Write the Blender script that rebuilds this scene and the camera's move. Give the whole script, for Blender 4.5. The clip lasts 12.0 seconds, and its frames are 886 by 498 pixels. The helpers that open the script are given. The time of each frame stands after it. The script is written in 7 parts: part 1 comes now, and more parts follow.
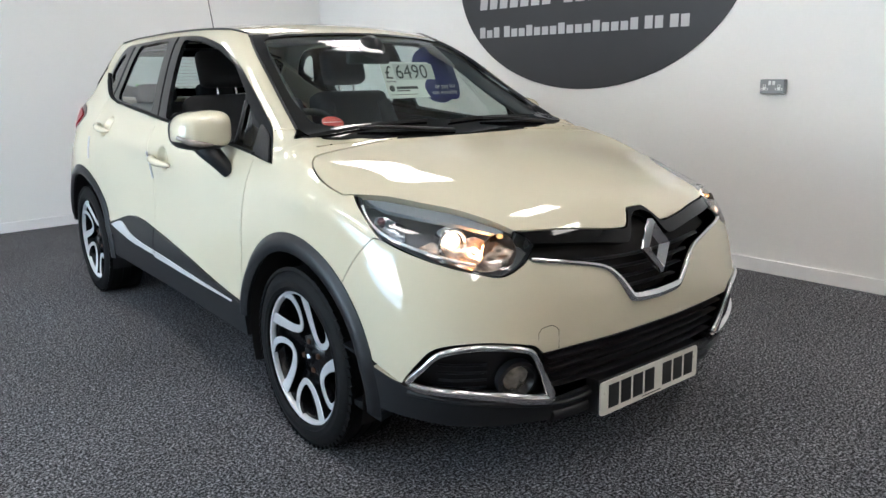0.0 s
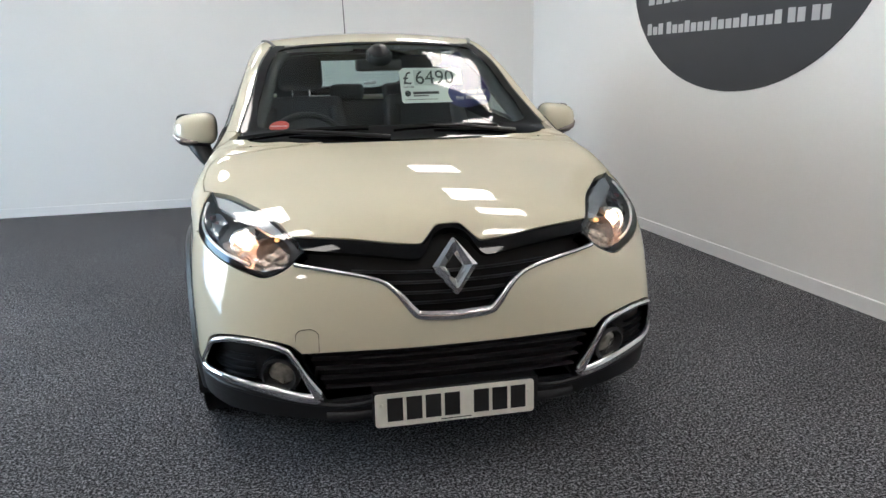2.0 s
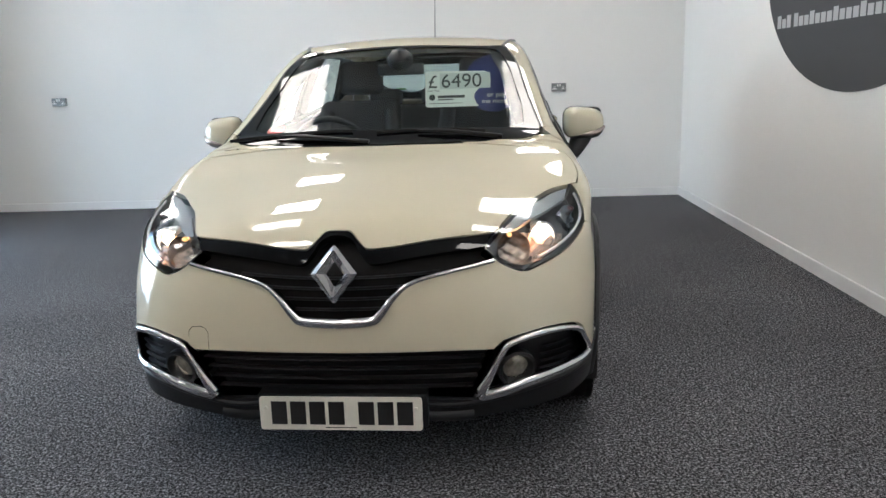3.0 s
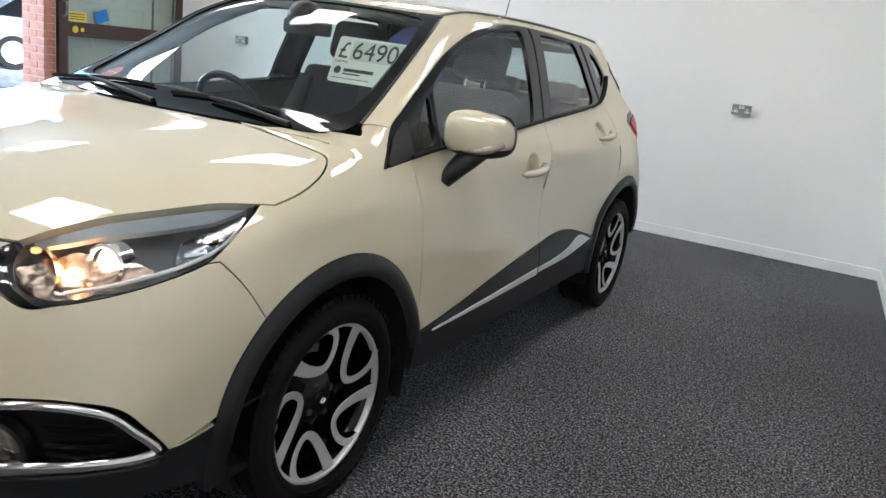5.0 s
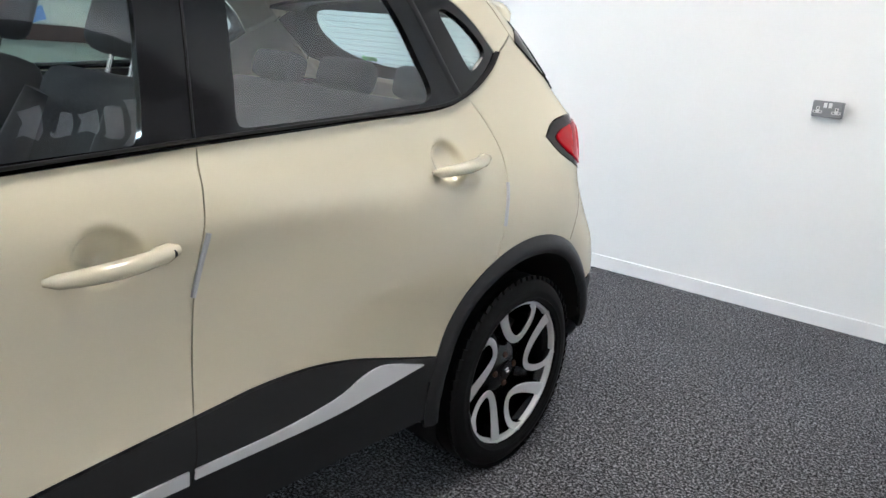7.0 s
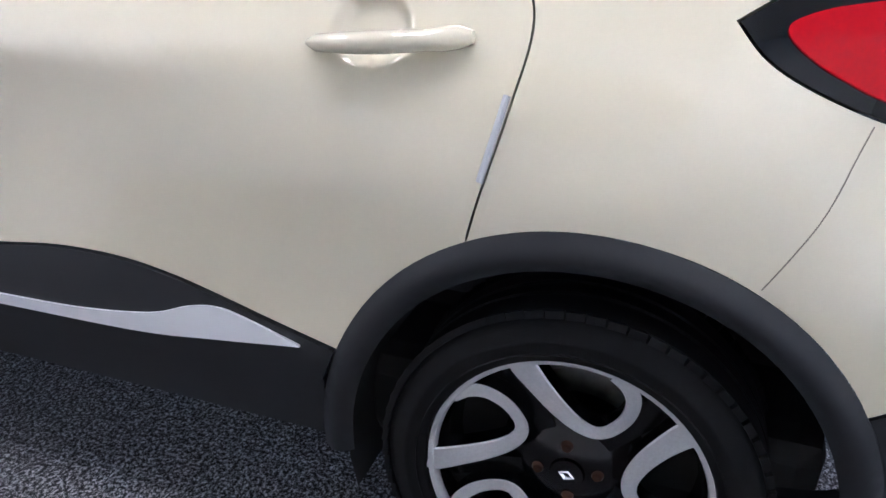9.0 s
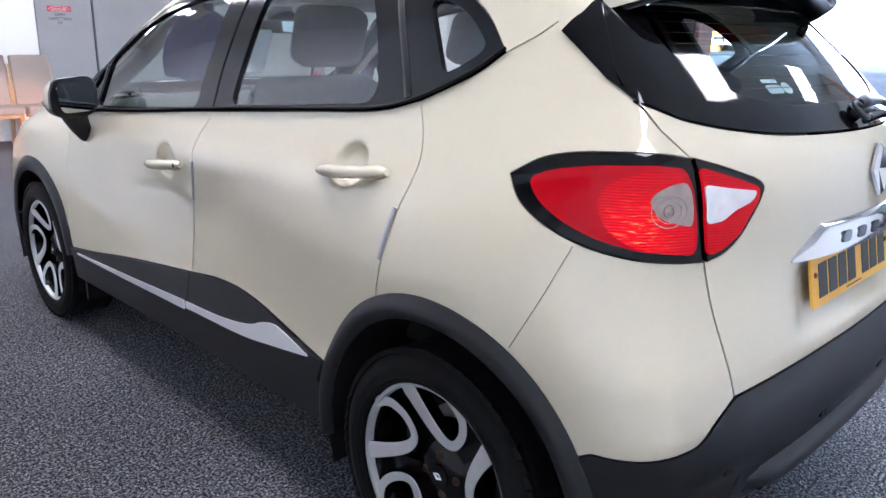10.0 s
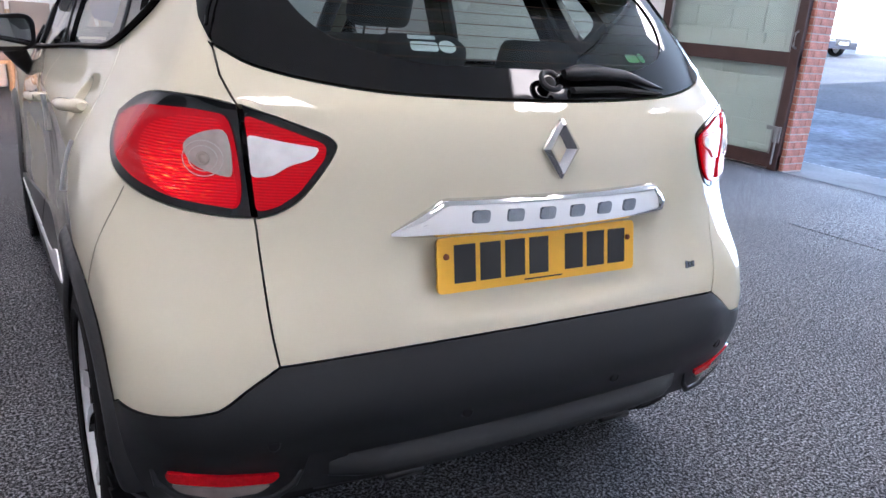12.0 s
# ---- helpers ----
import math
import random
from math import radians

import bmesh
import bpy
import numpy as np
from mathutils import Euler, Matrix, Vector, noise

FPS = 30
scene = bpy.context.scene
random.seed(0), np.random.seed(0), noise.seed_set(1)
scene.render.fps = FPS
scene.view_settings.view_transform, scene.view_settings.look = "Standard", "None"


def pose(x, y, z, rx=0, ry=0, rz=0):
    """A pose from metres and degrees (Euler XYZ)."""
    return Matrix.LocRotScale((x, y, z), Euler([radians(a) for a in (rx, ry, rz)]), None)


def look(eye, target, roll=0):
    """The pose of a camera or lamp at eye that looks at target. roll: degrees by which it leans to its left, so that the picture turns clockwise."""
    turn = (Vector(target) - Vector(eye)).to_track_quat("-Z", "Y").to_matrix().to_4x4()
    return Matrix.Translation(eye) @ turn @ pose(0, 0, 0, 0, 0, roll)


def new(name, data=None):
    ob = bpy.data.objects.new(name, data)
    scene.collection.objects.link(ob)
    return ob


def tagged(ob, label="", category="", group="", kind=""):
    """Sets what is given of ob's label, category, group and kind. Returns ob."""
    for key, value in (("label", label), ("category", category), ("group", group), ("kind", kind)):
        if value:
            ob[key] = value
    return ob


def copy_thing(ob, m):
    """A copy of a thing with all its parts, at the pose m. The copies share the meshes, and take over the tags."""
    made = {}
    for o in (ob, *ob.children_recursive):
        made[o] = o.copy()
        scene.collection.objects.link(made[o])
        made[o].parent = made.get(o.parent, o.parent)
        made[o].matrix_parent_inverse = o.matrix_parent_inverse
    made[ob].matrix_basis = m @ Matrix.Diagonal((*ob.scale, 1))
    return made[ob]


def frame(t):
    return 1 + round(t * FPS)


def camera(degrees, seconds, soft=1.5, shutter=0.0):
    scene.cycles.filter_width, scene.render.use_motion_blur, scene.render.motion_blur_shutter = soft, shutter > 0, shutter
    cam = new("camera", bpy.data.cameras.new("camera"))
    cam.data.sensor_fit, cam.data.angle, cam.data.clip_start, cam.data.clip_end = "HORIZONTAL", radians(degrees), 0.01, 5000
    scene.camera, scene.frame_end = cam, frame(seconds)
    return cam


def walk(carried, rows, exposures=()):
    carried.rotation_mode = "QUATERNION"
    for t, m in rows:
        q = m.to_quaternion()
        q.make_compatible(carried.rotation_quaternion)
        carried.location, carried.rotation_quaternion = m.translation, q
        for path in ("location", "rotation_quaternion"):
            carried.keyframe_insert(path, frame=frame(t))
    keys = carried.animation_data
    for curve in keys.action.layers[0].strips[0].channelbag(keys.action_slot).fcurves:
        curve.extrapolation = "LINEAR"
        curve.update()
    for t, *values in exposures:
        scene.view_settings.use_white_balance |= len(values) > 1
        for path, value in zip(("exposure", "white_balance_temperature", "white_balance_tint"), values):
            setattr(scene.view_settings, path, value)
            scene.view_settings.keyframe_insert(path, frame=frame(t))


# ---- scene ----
cam = camera(60.9, 12.0)
PATH = [
    (0, (-2.121, -2.089, 1.276), (-0.829, -0.633, 0.82), -0.8),
    (0.5, (-1.812, -2.272, 1.295), (-0.66, -0.71, 0.814), -1.1),
    (1, (-1.504, -2.569, 1.298), (-0.539, -0.886, 0.811), -1.4),
    (1.5, (-1.142, -2.832, 1.307), (-0.385, -1.043, 0.829), -1.0),
    (2, (-0.666, -2.95, 1.318), (-0.171, -1.068, 0.855), -1.1),
    (2.5, (-0.178, -3.002, 1.317), (0.049, -1.072, 0.846), -0.3),
    (2.7, (0.049, -3.012, 1.303), (0.143, -1.066, 0.853), -1.2),
    (4.3, (1.505, -2.31, 1.313), (0.848, -0.492, 0.8), 4.0),
    (4.5, (1.624, -2.14, 1.329), (0.919, -0.342, 0.81), 5.6),
    (5, (1.894, -1.654, 1.318), (1.063, 0.094, 0.816), 7.2),
    (5.5, (2.022, -1.108, 1.338), (1.086, 0.592, 0.857), 7.2),
    (6, (2.039, -0.503, 1.345), (1.071, 1.19, 0.898), 6.0),
    (6.5, (2.001, 0.105, 1.342), (1.015, 1.784, 0.886), 6.3),
    (7, (2.032, 0.633, 1.308), (0.902, 2.198, 0.785), 5.3),
    (7.2, (2.016, 0.856, 1.318), (0.819, 2.352, 0.744), 5.2),
    (8.8, (1.856, 2.393, 1.221), (0.119, 2.304, 0.234), 1.6),
    (9, (1.931, 2.653, 1.176), (0.175, 2.166, 0.352), 1.9),
    (9.5, (2.021, 3.163, 1.252), (0.442, 2.121, 0.606), 1.0),
    (10, (2.072, 3.654, 1.319), (0.648, 2.359, 0.776), 1.2),
    (10.5, (2.022, 4.111, 1.36), (0.729, 2.67, 0.86), 1.3),
    (11, (1.969, 4.379, 1.348), (0.741, 2.883, 0.845), 1.7),
    (11.5, (1.603, 4.434, 1.321), (0.449, 2.898, 0.766), 2.6),
    (12, (1.174, 4.346, 1.294), (0.089, 2.778, 0.691), 4.6),
]
walk(cam, [(t, look(e, g, r)) for t, e, g, r in PATH], exposures=[(0, 2.8, 5500, 3), (2.5, 2.75, 5500, 3), (5, 2.95, 5500, 3), (7, 3.4, 5450, 4), (9, 3.75, 4950, 12), (9.5, 3.8, 4950, 12), (10.5, 3.4, 5000, 12), (12, 3.4, 5250, 14)])

# ---- world and light ----
world = bpy.data.worlds.new("world")
scene.world = world
world.use_nodes = True
_nt = world.node_tree
_bg = _nt.nodes["Background"]
_sky = _nt.nodes.new("ShaderNodeTexSky")
_sky.sky_type = "NISHITA"
_sky.sun_disc = False
SUN_EL, SUN_ROT = radians(20.2), radians(92)
_sky.sun_elevation, _sky.sun_rotation = SUN_EL, SUN_ROT
_nt.links.new(_sky.outputs[0], _bg.inputs[0])
_bg.inputs[1].default_value = 0.09
sun = new("sun", bpy.data.lights.new("sun", "SUN"))
sun.data.energy, sun.data.angle, sun.data.color = 4.0, radians(0.5), (1.0, 0.95, 0.88)
sun.matrix_world = look((0, 0, 0), (-math.sin(SUN_ROT) * math.cos(SUN_EL), -math.cos(SUN_ROT) * math.cos(SUN_EL), -math.sin(SUN_EL)))

LED_POWER = 2.3
# added area lamp in the vehicle doorway, boosting the sky's light
sky_lamp = new("doorway_sky_fill", bpy.data.lights.new("doorway_sky_fill", "AREA"))
sky_lamp.data.shape, sky_lamp.data.size, sky_lamp.data.size_y = "RECTANGLE", 3.0, 2.5
sky_lamp.data.energy, sky_lamp.data.color = 19.0, (0.78, 0.90, 1.0)
sky_lamp.matrix_world = look((-5.80, 1.75, 1.42), (0.0, 1.75, 1.1))

# ---- materials ----
def material(name, color=(0.5, 0.5, 0.5), rough=0.5, metal=0.0, coat=0.0, spec=0.5, grain=0.0, grain_scale=40.0, stain=0.0, stain_scale=3.0, bump=0.0, bump_scale=200.0, emit=None, emit_strength=0.0):
    """A principled surface whose colour varies at two scales (grain and stain) with a fine bump."""
    m = bpy.data.materials.new(name)
    m.use_nodes = True
    nt = m.node_tree
    b = nt.nodes["Principled BSDF"]
    b.inputs["Base Color"].default_value = (*color, 1)
    b.inputs["Roughness"].default_value = rough
    b.inputs["Metallic"].default_value = metal
    b.inputs["Coat Weight"].default_value = coat
    b.inputs["Coat Roughness"].default_value = 0.008
    b.inputs["Specular IOR Level"].default_value = spec
    co = nt.nodes.new("ShaderNodeTexCoord")
    if grain or stain:
        a = nt.nodes.new("ShaderNodeTexNoise")
        a.inputs["Scale"].default_value, a.inputs["Detail"].default_value = grain_scale, 6
        c = nt.nodes.new("ShaderNodeTexNoise")
        c.inputs["Scale"].default_value, c.inputs["Detail"].default_value = stain_scale, 4
        for n in (a, c):
            nt.links.new(co.outputs["Object"], n.inputs["Vector"])
        def ranged(src, amount):
            r = nt.nodes.new("ShaderNodeMapRange")
            r.inputs["From Min"].default_value, r.inputs["From Max"].default_value = 0.3, 0.7
            r.inputs["To Min"].default_value, r.inputs["To Max"].default_value = 1 - amount, 1 + amount
            nt.links.new(src.outputs["Fac"], r.inputs["Value"])
            return r
        g, s = ranged(a, grain), ranged(c, stain)
        mul = nt.nodes.new("ShaderNodeMath")
        mul.operation = "MULTIPLY"
        nt.links.new(g.outputs[0], mul.inputs[0])
        nt.links.new(s.outputs[0], mul.inputs[1])
        v = nt.nodes.new("ShaderNodeVectorMath")
        v.operation = "SCALE"
        v.inputs[0].default_value = color
        nt.links.new(mul.outputs[0], v.inputs["Scale"])
        nt.links.new(v.outputs[0], b.inputs["Base Color"])
    if bump:
        n = nt.nodes.new("ShaderNodeTexNoise")
        n.inputs["Scale"].default_value, n.inputs["Detail"].default_value = bump_scale, 3
        nt.links.new(co.outputs["Object"], n.inputs["Vector"])
        bp = nt.nodes.new("ShaderNodeBump")
        bp.inputs["Strength"].default_value, bp.inputs["Distance"].default_value = bump, 0.003
        nt.links.new(n.outputs["Fac"], bp.inputs["Height"])
        nt.links.new(bp.outputs[0], b.inputs["Normal"])
    if emit:
        b.inputs["Emission Color"].default_value = (*emit, 1)
        b.inputs["Emission Strength"].default_value = emit_strength
    return m


def glass_material(name, tint, ior=1.5, rough=0.0):
    """A thin pane: tinted see-through sheet with Fresnel gloss."""
    m = bpy.data.materials.new(name)
    m.use_nodes = True
    nt = m.node_tree
    nt.nodes.clear()
    out = nt.nodes.new("ShaderNodeOutputMaterial")
    tr = nt.nodes.new("ShaderNodeBsdfTransparent")
    tr.inputs[0].default_value = (*tint, 1)
    gl = nt.nodes.new("ShaderNodeBsdfGlossy")
    gl.inputs["Roughness"].default_value = rough
    f0 = ((ior - 1) / (ior + 1)) ** 2
    lw = nt.nodes.new("ShaderNodeLayerWeight")
    lw.inputs["Blend"].default_value = 0.5
    pw = nt.nodes.new("ShaderNodeMath")
    pw.operation = "POWER"
    pw.inputs[1].default_value = 5.0
    fr = nt.nodes.new("ShaderNodeMath")
    fr.operation = "MULTIPLY_ADD"
    fr.inputs[1].default_value, fr.inputs[2].default_value = 1 - f0, f0
    nt.links.new(lw.outputs["Facing"], pw.inputs[0])
    nt.links.new(pw.outputs[0], fr.inputs[0])
    mx = nt.nodes.new("ShaderNodeMixShader")
    nt.links.new(fr.outputs[0], mx.inputs[0])
    nt.links.new(tr.outputs[0], mx.inputs[1])
    nt.links.new(gl.outputs[0], mx.inputs[2])
    nt.links.new(mx.outputs[0], out.inputs[0])
    return m


PAINT = material("cream_paint", (0.615, 0.570, 0.422), 0.55, coat=1.0, spec=0.15, stain=0.012, stain_scale=2.0, grain=0.01, grain_scale=300)
PLASTIC = material("charcoal_plastic", (0.0095, 0.0103, 0.012), 0.42, spec=0.42, grain=0.12, grain_scale=500, stain=0.1, bump=0.12, bump_scale=900)
GLOSS_BLACK = material("gloss_black", (0.003, 0.003, 0.0035), 0.05, spec=0.3)
SATIN_BLACK = material("satin_black", (0.007, 0.007, 0.008), 0.35, spec=0.4, stain=0.1)
PILLAR_BLACK = material("gloss_black_pillar_trim", (0.005, 0.005, 0.006), 0.12, spec=0.4)
PAINT.node_tree.nodes["Principled BSDF"].inputs["Coat IOR"].default_value = 1.8
GRILLE_PLASTIC = material("grille_plastic", (0.02, 0.02, 0.022), 0.32, spec=0.6, grain=0.1, grain_scale=300)
MATT_BLACK = material("matt_black", (0.008, 0.008, 0.008), 0.8)
RUBBER = material("tyre_rubber", (0.0048, 0.0048, 0.0052), 0.65, spec=0.15, grain=0.25, grain_scale=60, stain=0.15, stain_scale=8, bump=0.1, bump_scale=300)
CHROME = material("chrome", (0.75, 0.75, 0.76), 0.08, metal=1.0)
SATIN_SILVER = material("satin_silver", (0.76, 0.77, 0.79), 0.34, metal=0.35, stain=0.03)
ALLOY = material("machined_alloy", (0.66, 0.66, 0.67), 0.38, metal=0.5, grain=0.06, grain_scale=200)
ALLOY_BLACK = material("alloy_black_recess", (0.004, 0.004, 0.0045), 0.2, spec=0.35)
GLASS_CLEAR = glass_material("window_glass", (0.84, 0.91, 0.89), 2.25)
SCREEN_GLASS = glass_material("windscreen_glass", (0.84, 0.91, 0.89), 1.5)
GLASS_LENS = glass_material("lamp_lens", (0.93, 0.95, 0.96), 1.85)
TRIM_DARK = material("interior_dark_trim", (0.03, 0.032, 0.034), 0.6, grain=0.1, bump=0.05, bump_scale=500)
SEAT_CLOTH = material("seat_cloth", (0.05, 0.051, 0.054), 0.9, grain=0.1, grain_scale=400, stain=0.08, bump=0.08, bump_scale=900)
WALL_WHITE = material("white_wall_paint", (0.80, 0.79, 0.77), 0.6, stain=0.02, stain_scale=0.8, grain=0.008, grain_scale=60, bump=0.05, bump_scale=120)
SKIRT_WHITE = material("white_gloss_wood_paint", (0.82, 0.81, 0.80), 0.35, stain=0.03, stain_scale=5)
RED_LENS = material("red_lamp_lens", (0.42, 0.003, 0.008), 0.12, coat=0.4, spec=0.2, grain=0.2, grain_scale=90)

# ---- mesh helpers ----
def mesh_object(name, verts, faces, mat, parent=None, label="", smooth=False, normals=None):
    me = bpy.data.meshes.new(name)
    me.from_pydata([tuple(v) for v in verts], [], [tuple(f) for f in faces])
    me.materials.append(mat)
    if smooth or normals is not None:
        me.polygons.foreach_set("use_smooth", [True] * len(me.polygons))
    if normals is not None:
        me.normals_split_custom_set_from_vertices([tuple(n) for n in normals])
    ob = new(name, me)
    if parent is not None:
        ob.parent = parent
    if label:
        ob["label"] = label
    return ob


def part(name, bm, mat, parent=None, label="", smooth=None):
    """Links a bmesh as one mesh object under a thing. smooth: an angle in degrees."""
    me = bpy.data.meshes.new(name)
    bmesh.ops.recalc_face_normals(bm, faces=bm.faces[:])
    if smooth:
        for f in bm.faces:
            f.smooth = True
        for e in bm.edges:
            e.smooth = len(e.link_faces) == 2 and e.calc_face_angle(3.2) < radians(smooth)
    bm.to_mesh(me)
    bm.free()
    me.materials.append(mat)
    ob = new(name, me)
    if parent is not None:
        ob.parent = parent
    if label:
        ob["label"] = label
    return ob


def box(bm, x0, x1, y0, y1, z0, z1, bevel=0.0, segments=2, m=None):
    r = bmesh.ops.create_cube(bm, size=1.0)
    vs = r["verts"]
    for v in vs:
        v.co = Vector(((x0 + x1) / 2 + v.co.x * (x1 - x0), (y0 + y1) / 2 + v.co.y * (y1 - y0), (z0 + z1) / 2 + v.co.z * (z1 - z0)))
        if m is not None:
            v.co = m @ v.co
    if bevel:
        es = list({e for v in vs for e in v.link_edges})
        bmesh.ops.bevel(bm, geom=es, offset=bevel, segments=segments, affect="EDGES", profile=0.6)
    return bm


def box_bm(*a, **k):
    return box(bmesh.new(), *a, **k)


def tube(bm, pts, radius, sides=8, closed=False, flat=(1.0, 1.0), up=(0, 0, 1)):
    """Sweeps an ellipse along a line. radius: one number or one for each point."""
    pts = [Vector(p) for p in pts]
    n = len(pts)
    rad = [float(r) for r in radius] if hasattr(radius, "__len__") else [radius] * n
    rings = []
    for i, p in enumerate(pts):
        a = pts[(i - 1) % n] if closed or i else p
        b = pts[(i + 1) % n] if closed or i < n - 1 else p
        t = (b - a).normalized()
        s = t.cross(Vector(up))
        s = s.normalized() if s.length > 1e-4 else t.orthogonal().normalized()
        u = s.cross(t).normalized()
        ring = []
        for k in range(sides):
            q = 2 * math.pi * k / sides
            ring.append(bm.verts.new(p + rad[i] * (flat[0] * math.cos(q) * s + flat[1] * math.sin(q) * u)))
        rings.append(ring)
    for i in range(n if closed else n - 1):
        A, B = rings[i], rings[(i + 1) % n]
        for k in range(sides):
            bm.faces.new((A[k], A[(k + 1) % sides], B[(k + 1) % sides], B[k]))
    if not closed:
        bm.faces.new(rings[0][::-1])
        bm.faces.new(rings[-1])
    return bm


def lathe(bm, profile, steps=48, m=None, start=0.0, sweep=2 * math.pi):
    """Turns (radius, height) pairs round the local z axis."""
    full = abs(sweep - 2 * math.pi) < 1e-6
    rings = []
    count = steps if full else steps + 1
    for i in range(count):
        a = start + sweep * i / steps
        ring = []
        for r, h in profile:
            co = Vector((r * math.cos(a), r * math.sin(a), h))
            ring.append(bm.verts.new(m @ co if m is not None else co))
        rings.append(ring)
    for i in range(steps):
        A, B = rings[i], rings[(i + 1) % count]
        for k in range(len(profile) - 1):
            bm.faces.new((A[k], B[k], B[k + 1], A[k + 1]))
    return bm


def prism(bm, outline, h0, h1, m=None, bevel=0.0):
    """A flat outline in x, y, made solid from height h0 to h1."""
    lo = [bm.verts.new((m @ Vector((x, y, h0))) if m is not None else Vector((x, y, h0))) for x, y in outline]
    hi = [bm.verts.new((m @ Vector((x, y, h1))) if m is not None else Vector((x, y, h1))) for x, y in outline]
    n = len(outline)
    bm.faces.new(lo[::-1])
    top = bm.faces.new(hi)
    for i in range(n):
        bm.faces.new((lo[i], lo[(i + 1) % n], hi[(i + 1) % n], hi[i]))
    if bevel:
        bmesh.ops.bevel(bm, geom=list(top.edges), offset=bevel, segments=2, affect="EDGES")
    return bm


def rounded(pts, r, steps=4):
    """A polygon with its corners rounded."""
    out, n = [], len(pts)
    for i in range(n):
        p, a, b = (Vector(pts[j % n]).to_2d() for j in (i, i - 1, i + 1))
        ra = min(r, (a - p).length * 0.45)
        rb = min(r, (b - p).length * 0.45)
        s, e = p + (a - p).normalized() * ra, p + (b - p).normalized() * rb
        for k in range(steps + 1):
            f = k / steps
            out.append(tuple((1 - f) ** 2 * s + 2 * f * (1 - f) * p + f * f * e))
    return out


def ellipse(cx, cy, a, b, n=48):
    return [(cx + a * math.cos(2 * math.pi * i / n), cy + b * math.sin(2 * math.pi * i / n)) for i in range(n)]


# ---- the room ----
WX, BY, DX, FY, CZ = 2.513, 5.065, -5.87, -6.35, 3.10   # logo wall, back wall, door wall, front wall, ceiling
def carpet_material():
    """Cord carpet: dark and pale flecks a few millimetres wide over slow mottling."""
    m = material("charcoal_carpet", (0.07, 0.07, 0.075), 0.95, spec=0.1)
    nt = m.node_tree
    b = nt.nodes["Principled BSDF"]
    co = nt.nodes.new("ShaderNodeTexCoord")
    def noise_node(scale, detail, rough):
        n = nt.nodes.new("ShaderNodeTexNoise")
        n.inputs["Scale"].default_value, n.inputs["Detail"].default_value, n.inputs["Roughness"].default_value = scale, detail, rough
        nt.links.new(co.outputs["Object"], n.inputs["Vector"])
        return n
    fleck, coarse, slow = noise_node(108, 3, 0.85), noise_node(36, 3, 0.6), noise_node(1.1, 3, 0.5)
    ramp = nt.nodes.new("ShaderNodeValToRGB")
    e = ramp.color_ramp.elements
    e[0].position, e[0].color = 0.43, (0.010, 0.010, 0.012, 1)
    e[1].position, e[1].color = 0.60, (0.32, 0.32, 0.34, 1)
    mid = e.new(0.5)
    mid.color = (0.050, 0.050, 0.054, 1)
    nt.links.new(fleck.outputs["Fac"], ramp.inputs[0])
    def ranged(n, lo, hi):
        r = nt.nodes.new("ShaderNodeMapRange")
        r.inputs["From Min"].default_value, r.inputs["From Max"].default_value = 0.3, 0.7
        r.inputs["To Min"].default_value, r.inputs["To Max"].default_value = lo, hi
        nt.links.new(n.outputs["Fac"], r.inputs["Value"])
        return r
    a, c = ranged(coarse, 0.55, 1.45), ranged(slow, 0.84, 1.16)
    mul = nt.nodes.new("ShaderNodeMath")
    mul.operation = "MULTIPLY"
    nt.links.new(a.outputs[0], mul.inputs[0])
    nt.links.new(c.outputs[0], mul.inputs[1])
    v = nt.nodes.new("ShaderNodeVectorMath")
    v.operation = "SCALE"
    nt.links.new(ramp.outputs[0], v.inputs[0])
    nt.links.new(mul.outputs[0], v.inputs["Scale"])
    nt.links.new(v.outputs[0], b.inputs["Base Color"])
    bp = nt.nodes.new("ShaderNodeBump")
    bp.inputs["Strength"].default_value, bp.inputs["Distance"].default_value = 0.8, 0.004
    nt.links.new(fleck.outputs["Fac"], bp.inputs["Height"])
    nt.links.new(bp.outputs[0], b.inputs["Normal"])
    return m


CARPET = carpet_material()
floor = part("floor", box_bm(DX - 0.02, WX + 0.2, FY - 0.2, BY + 0.2, -0.08, 0.0), CARPET)
tagged(floor, "speckled charcoal grey cord carpet floor", "floor", kind="structure")
def wall(name, x0, x1, y0, y1, z0, z1, label, mat=WALL_WHITE):
    return tagged(part(name, box_bm(x0, x1, y0, y1, z0, z1), mat), label, "wall", kind="structure")


DN = -5.0     # the northern door leaf stands further in than the southern one
GREY_PLAIN = material("plain_grey", (0.30, 0.295, 0.29), 0.6, stain=0.06, stain_scale=2, bump=0.05)
wall("wall_east", WX, WX + 0.15, FY - 0.15, BY + 0.15, -0.05, CZ + 0.1, "plain white painted wall carrying a dark oval sign")
wall("wall_north", DN - 0.12, WX, BY, BY + 0.15, -0.05, CZ + 0.1, "plain white painted wall with socket outlets")
wall("wall_south", -1.57, WX, FY - 0.15, FY, -0.05, CZ + 0.1, "white painted wall behind a row of chairs")
# flat grey wall closes off what reads as a darker recess
wall("wall_south_grey", DX - 0.2, -1.57, FY - 0.15, FY, -0.05, CZ + 0.1, "flat grey wall beside the chairs, in place of a recess", GREY_PLAIN)
ceiling = part("ceiling", box_bm(DX - 0.3, WX + 0.15, FY - 0.15, BY + 0.15, CZ, CZ + 0.12), WALL_WHITE)
tagged(ceiling, "white suspended showroom ceiling", "ceiling", kind="structure")
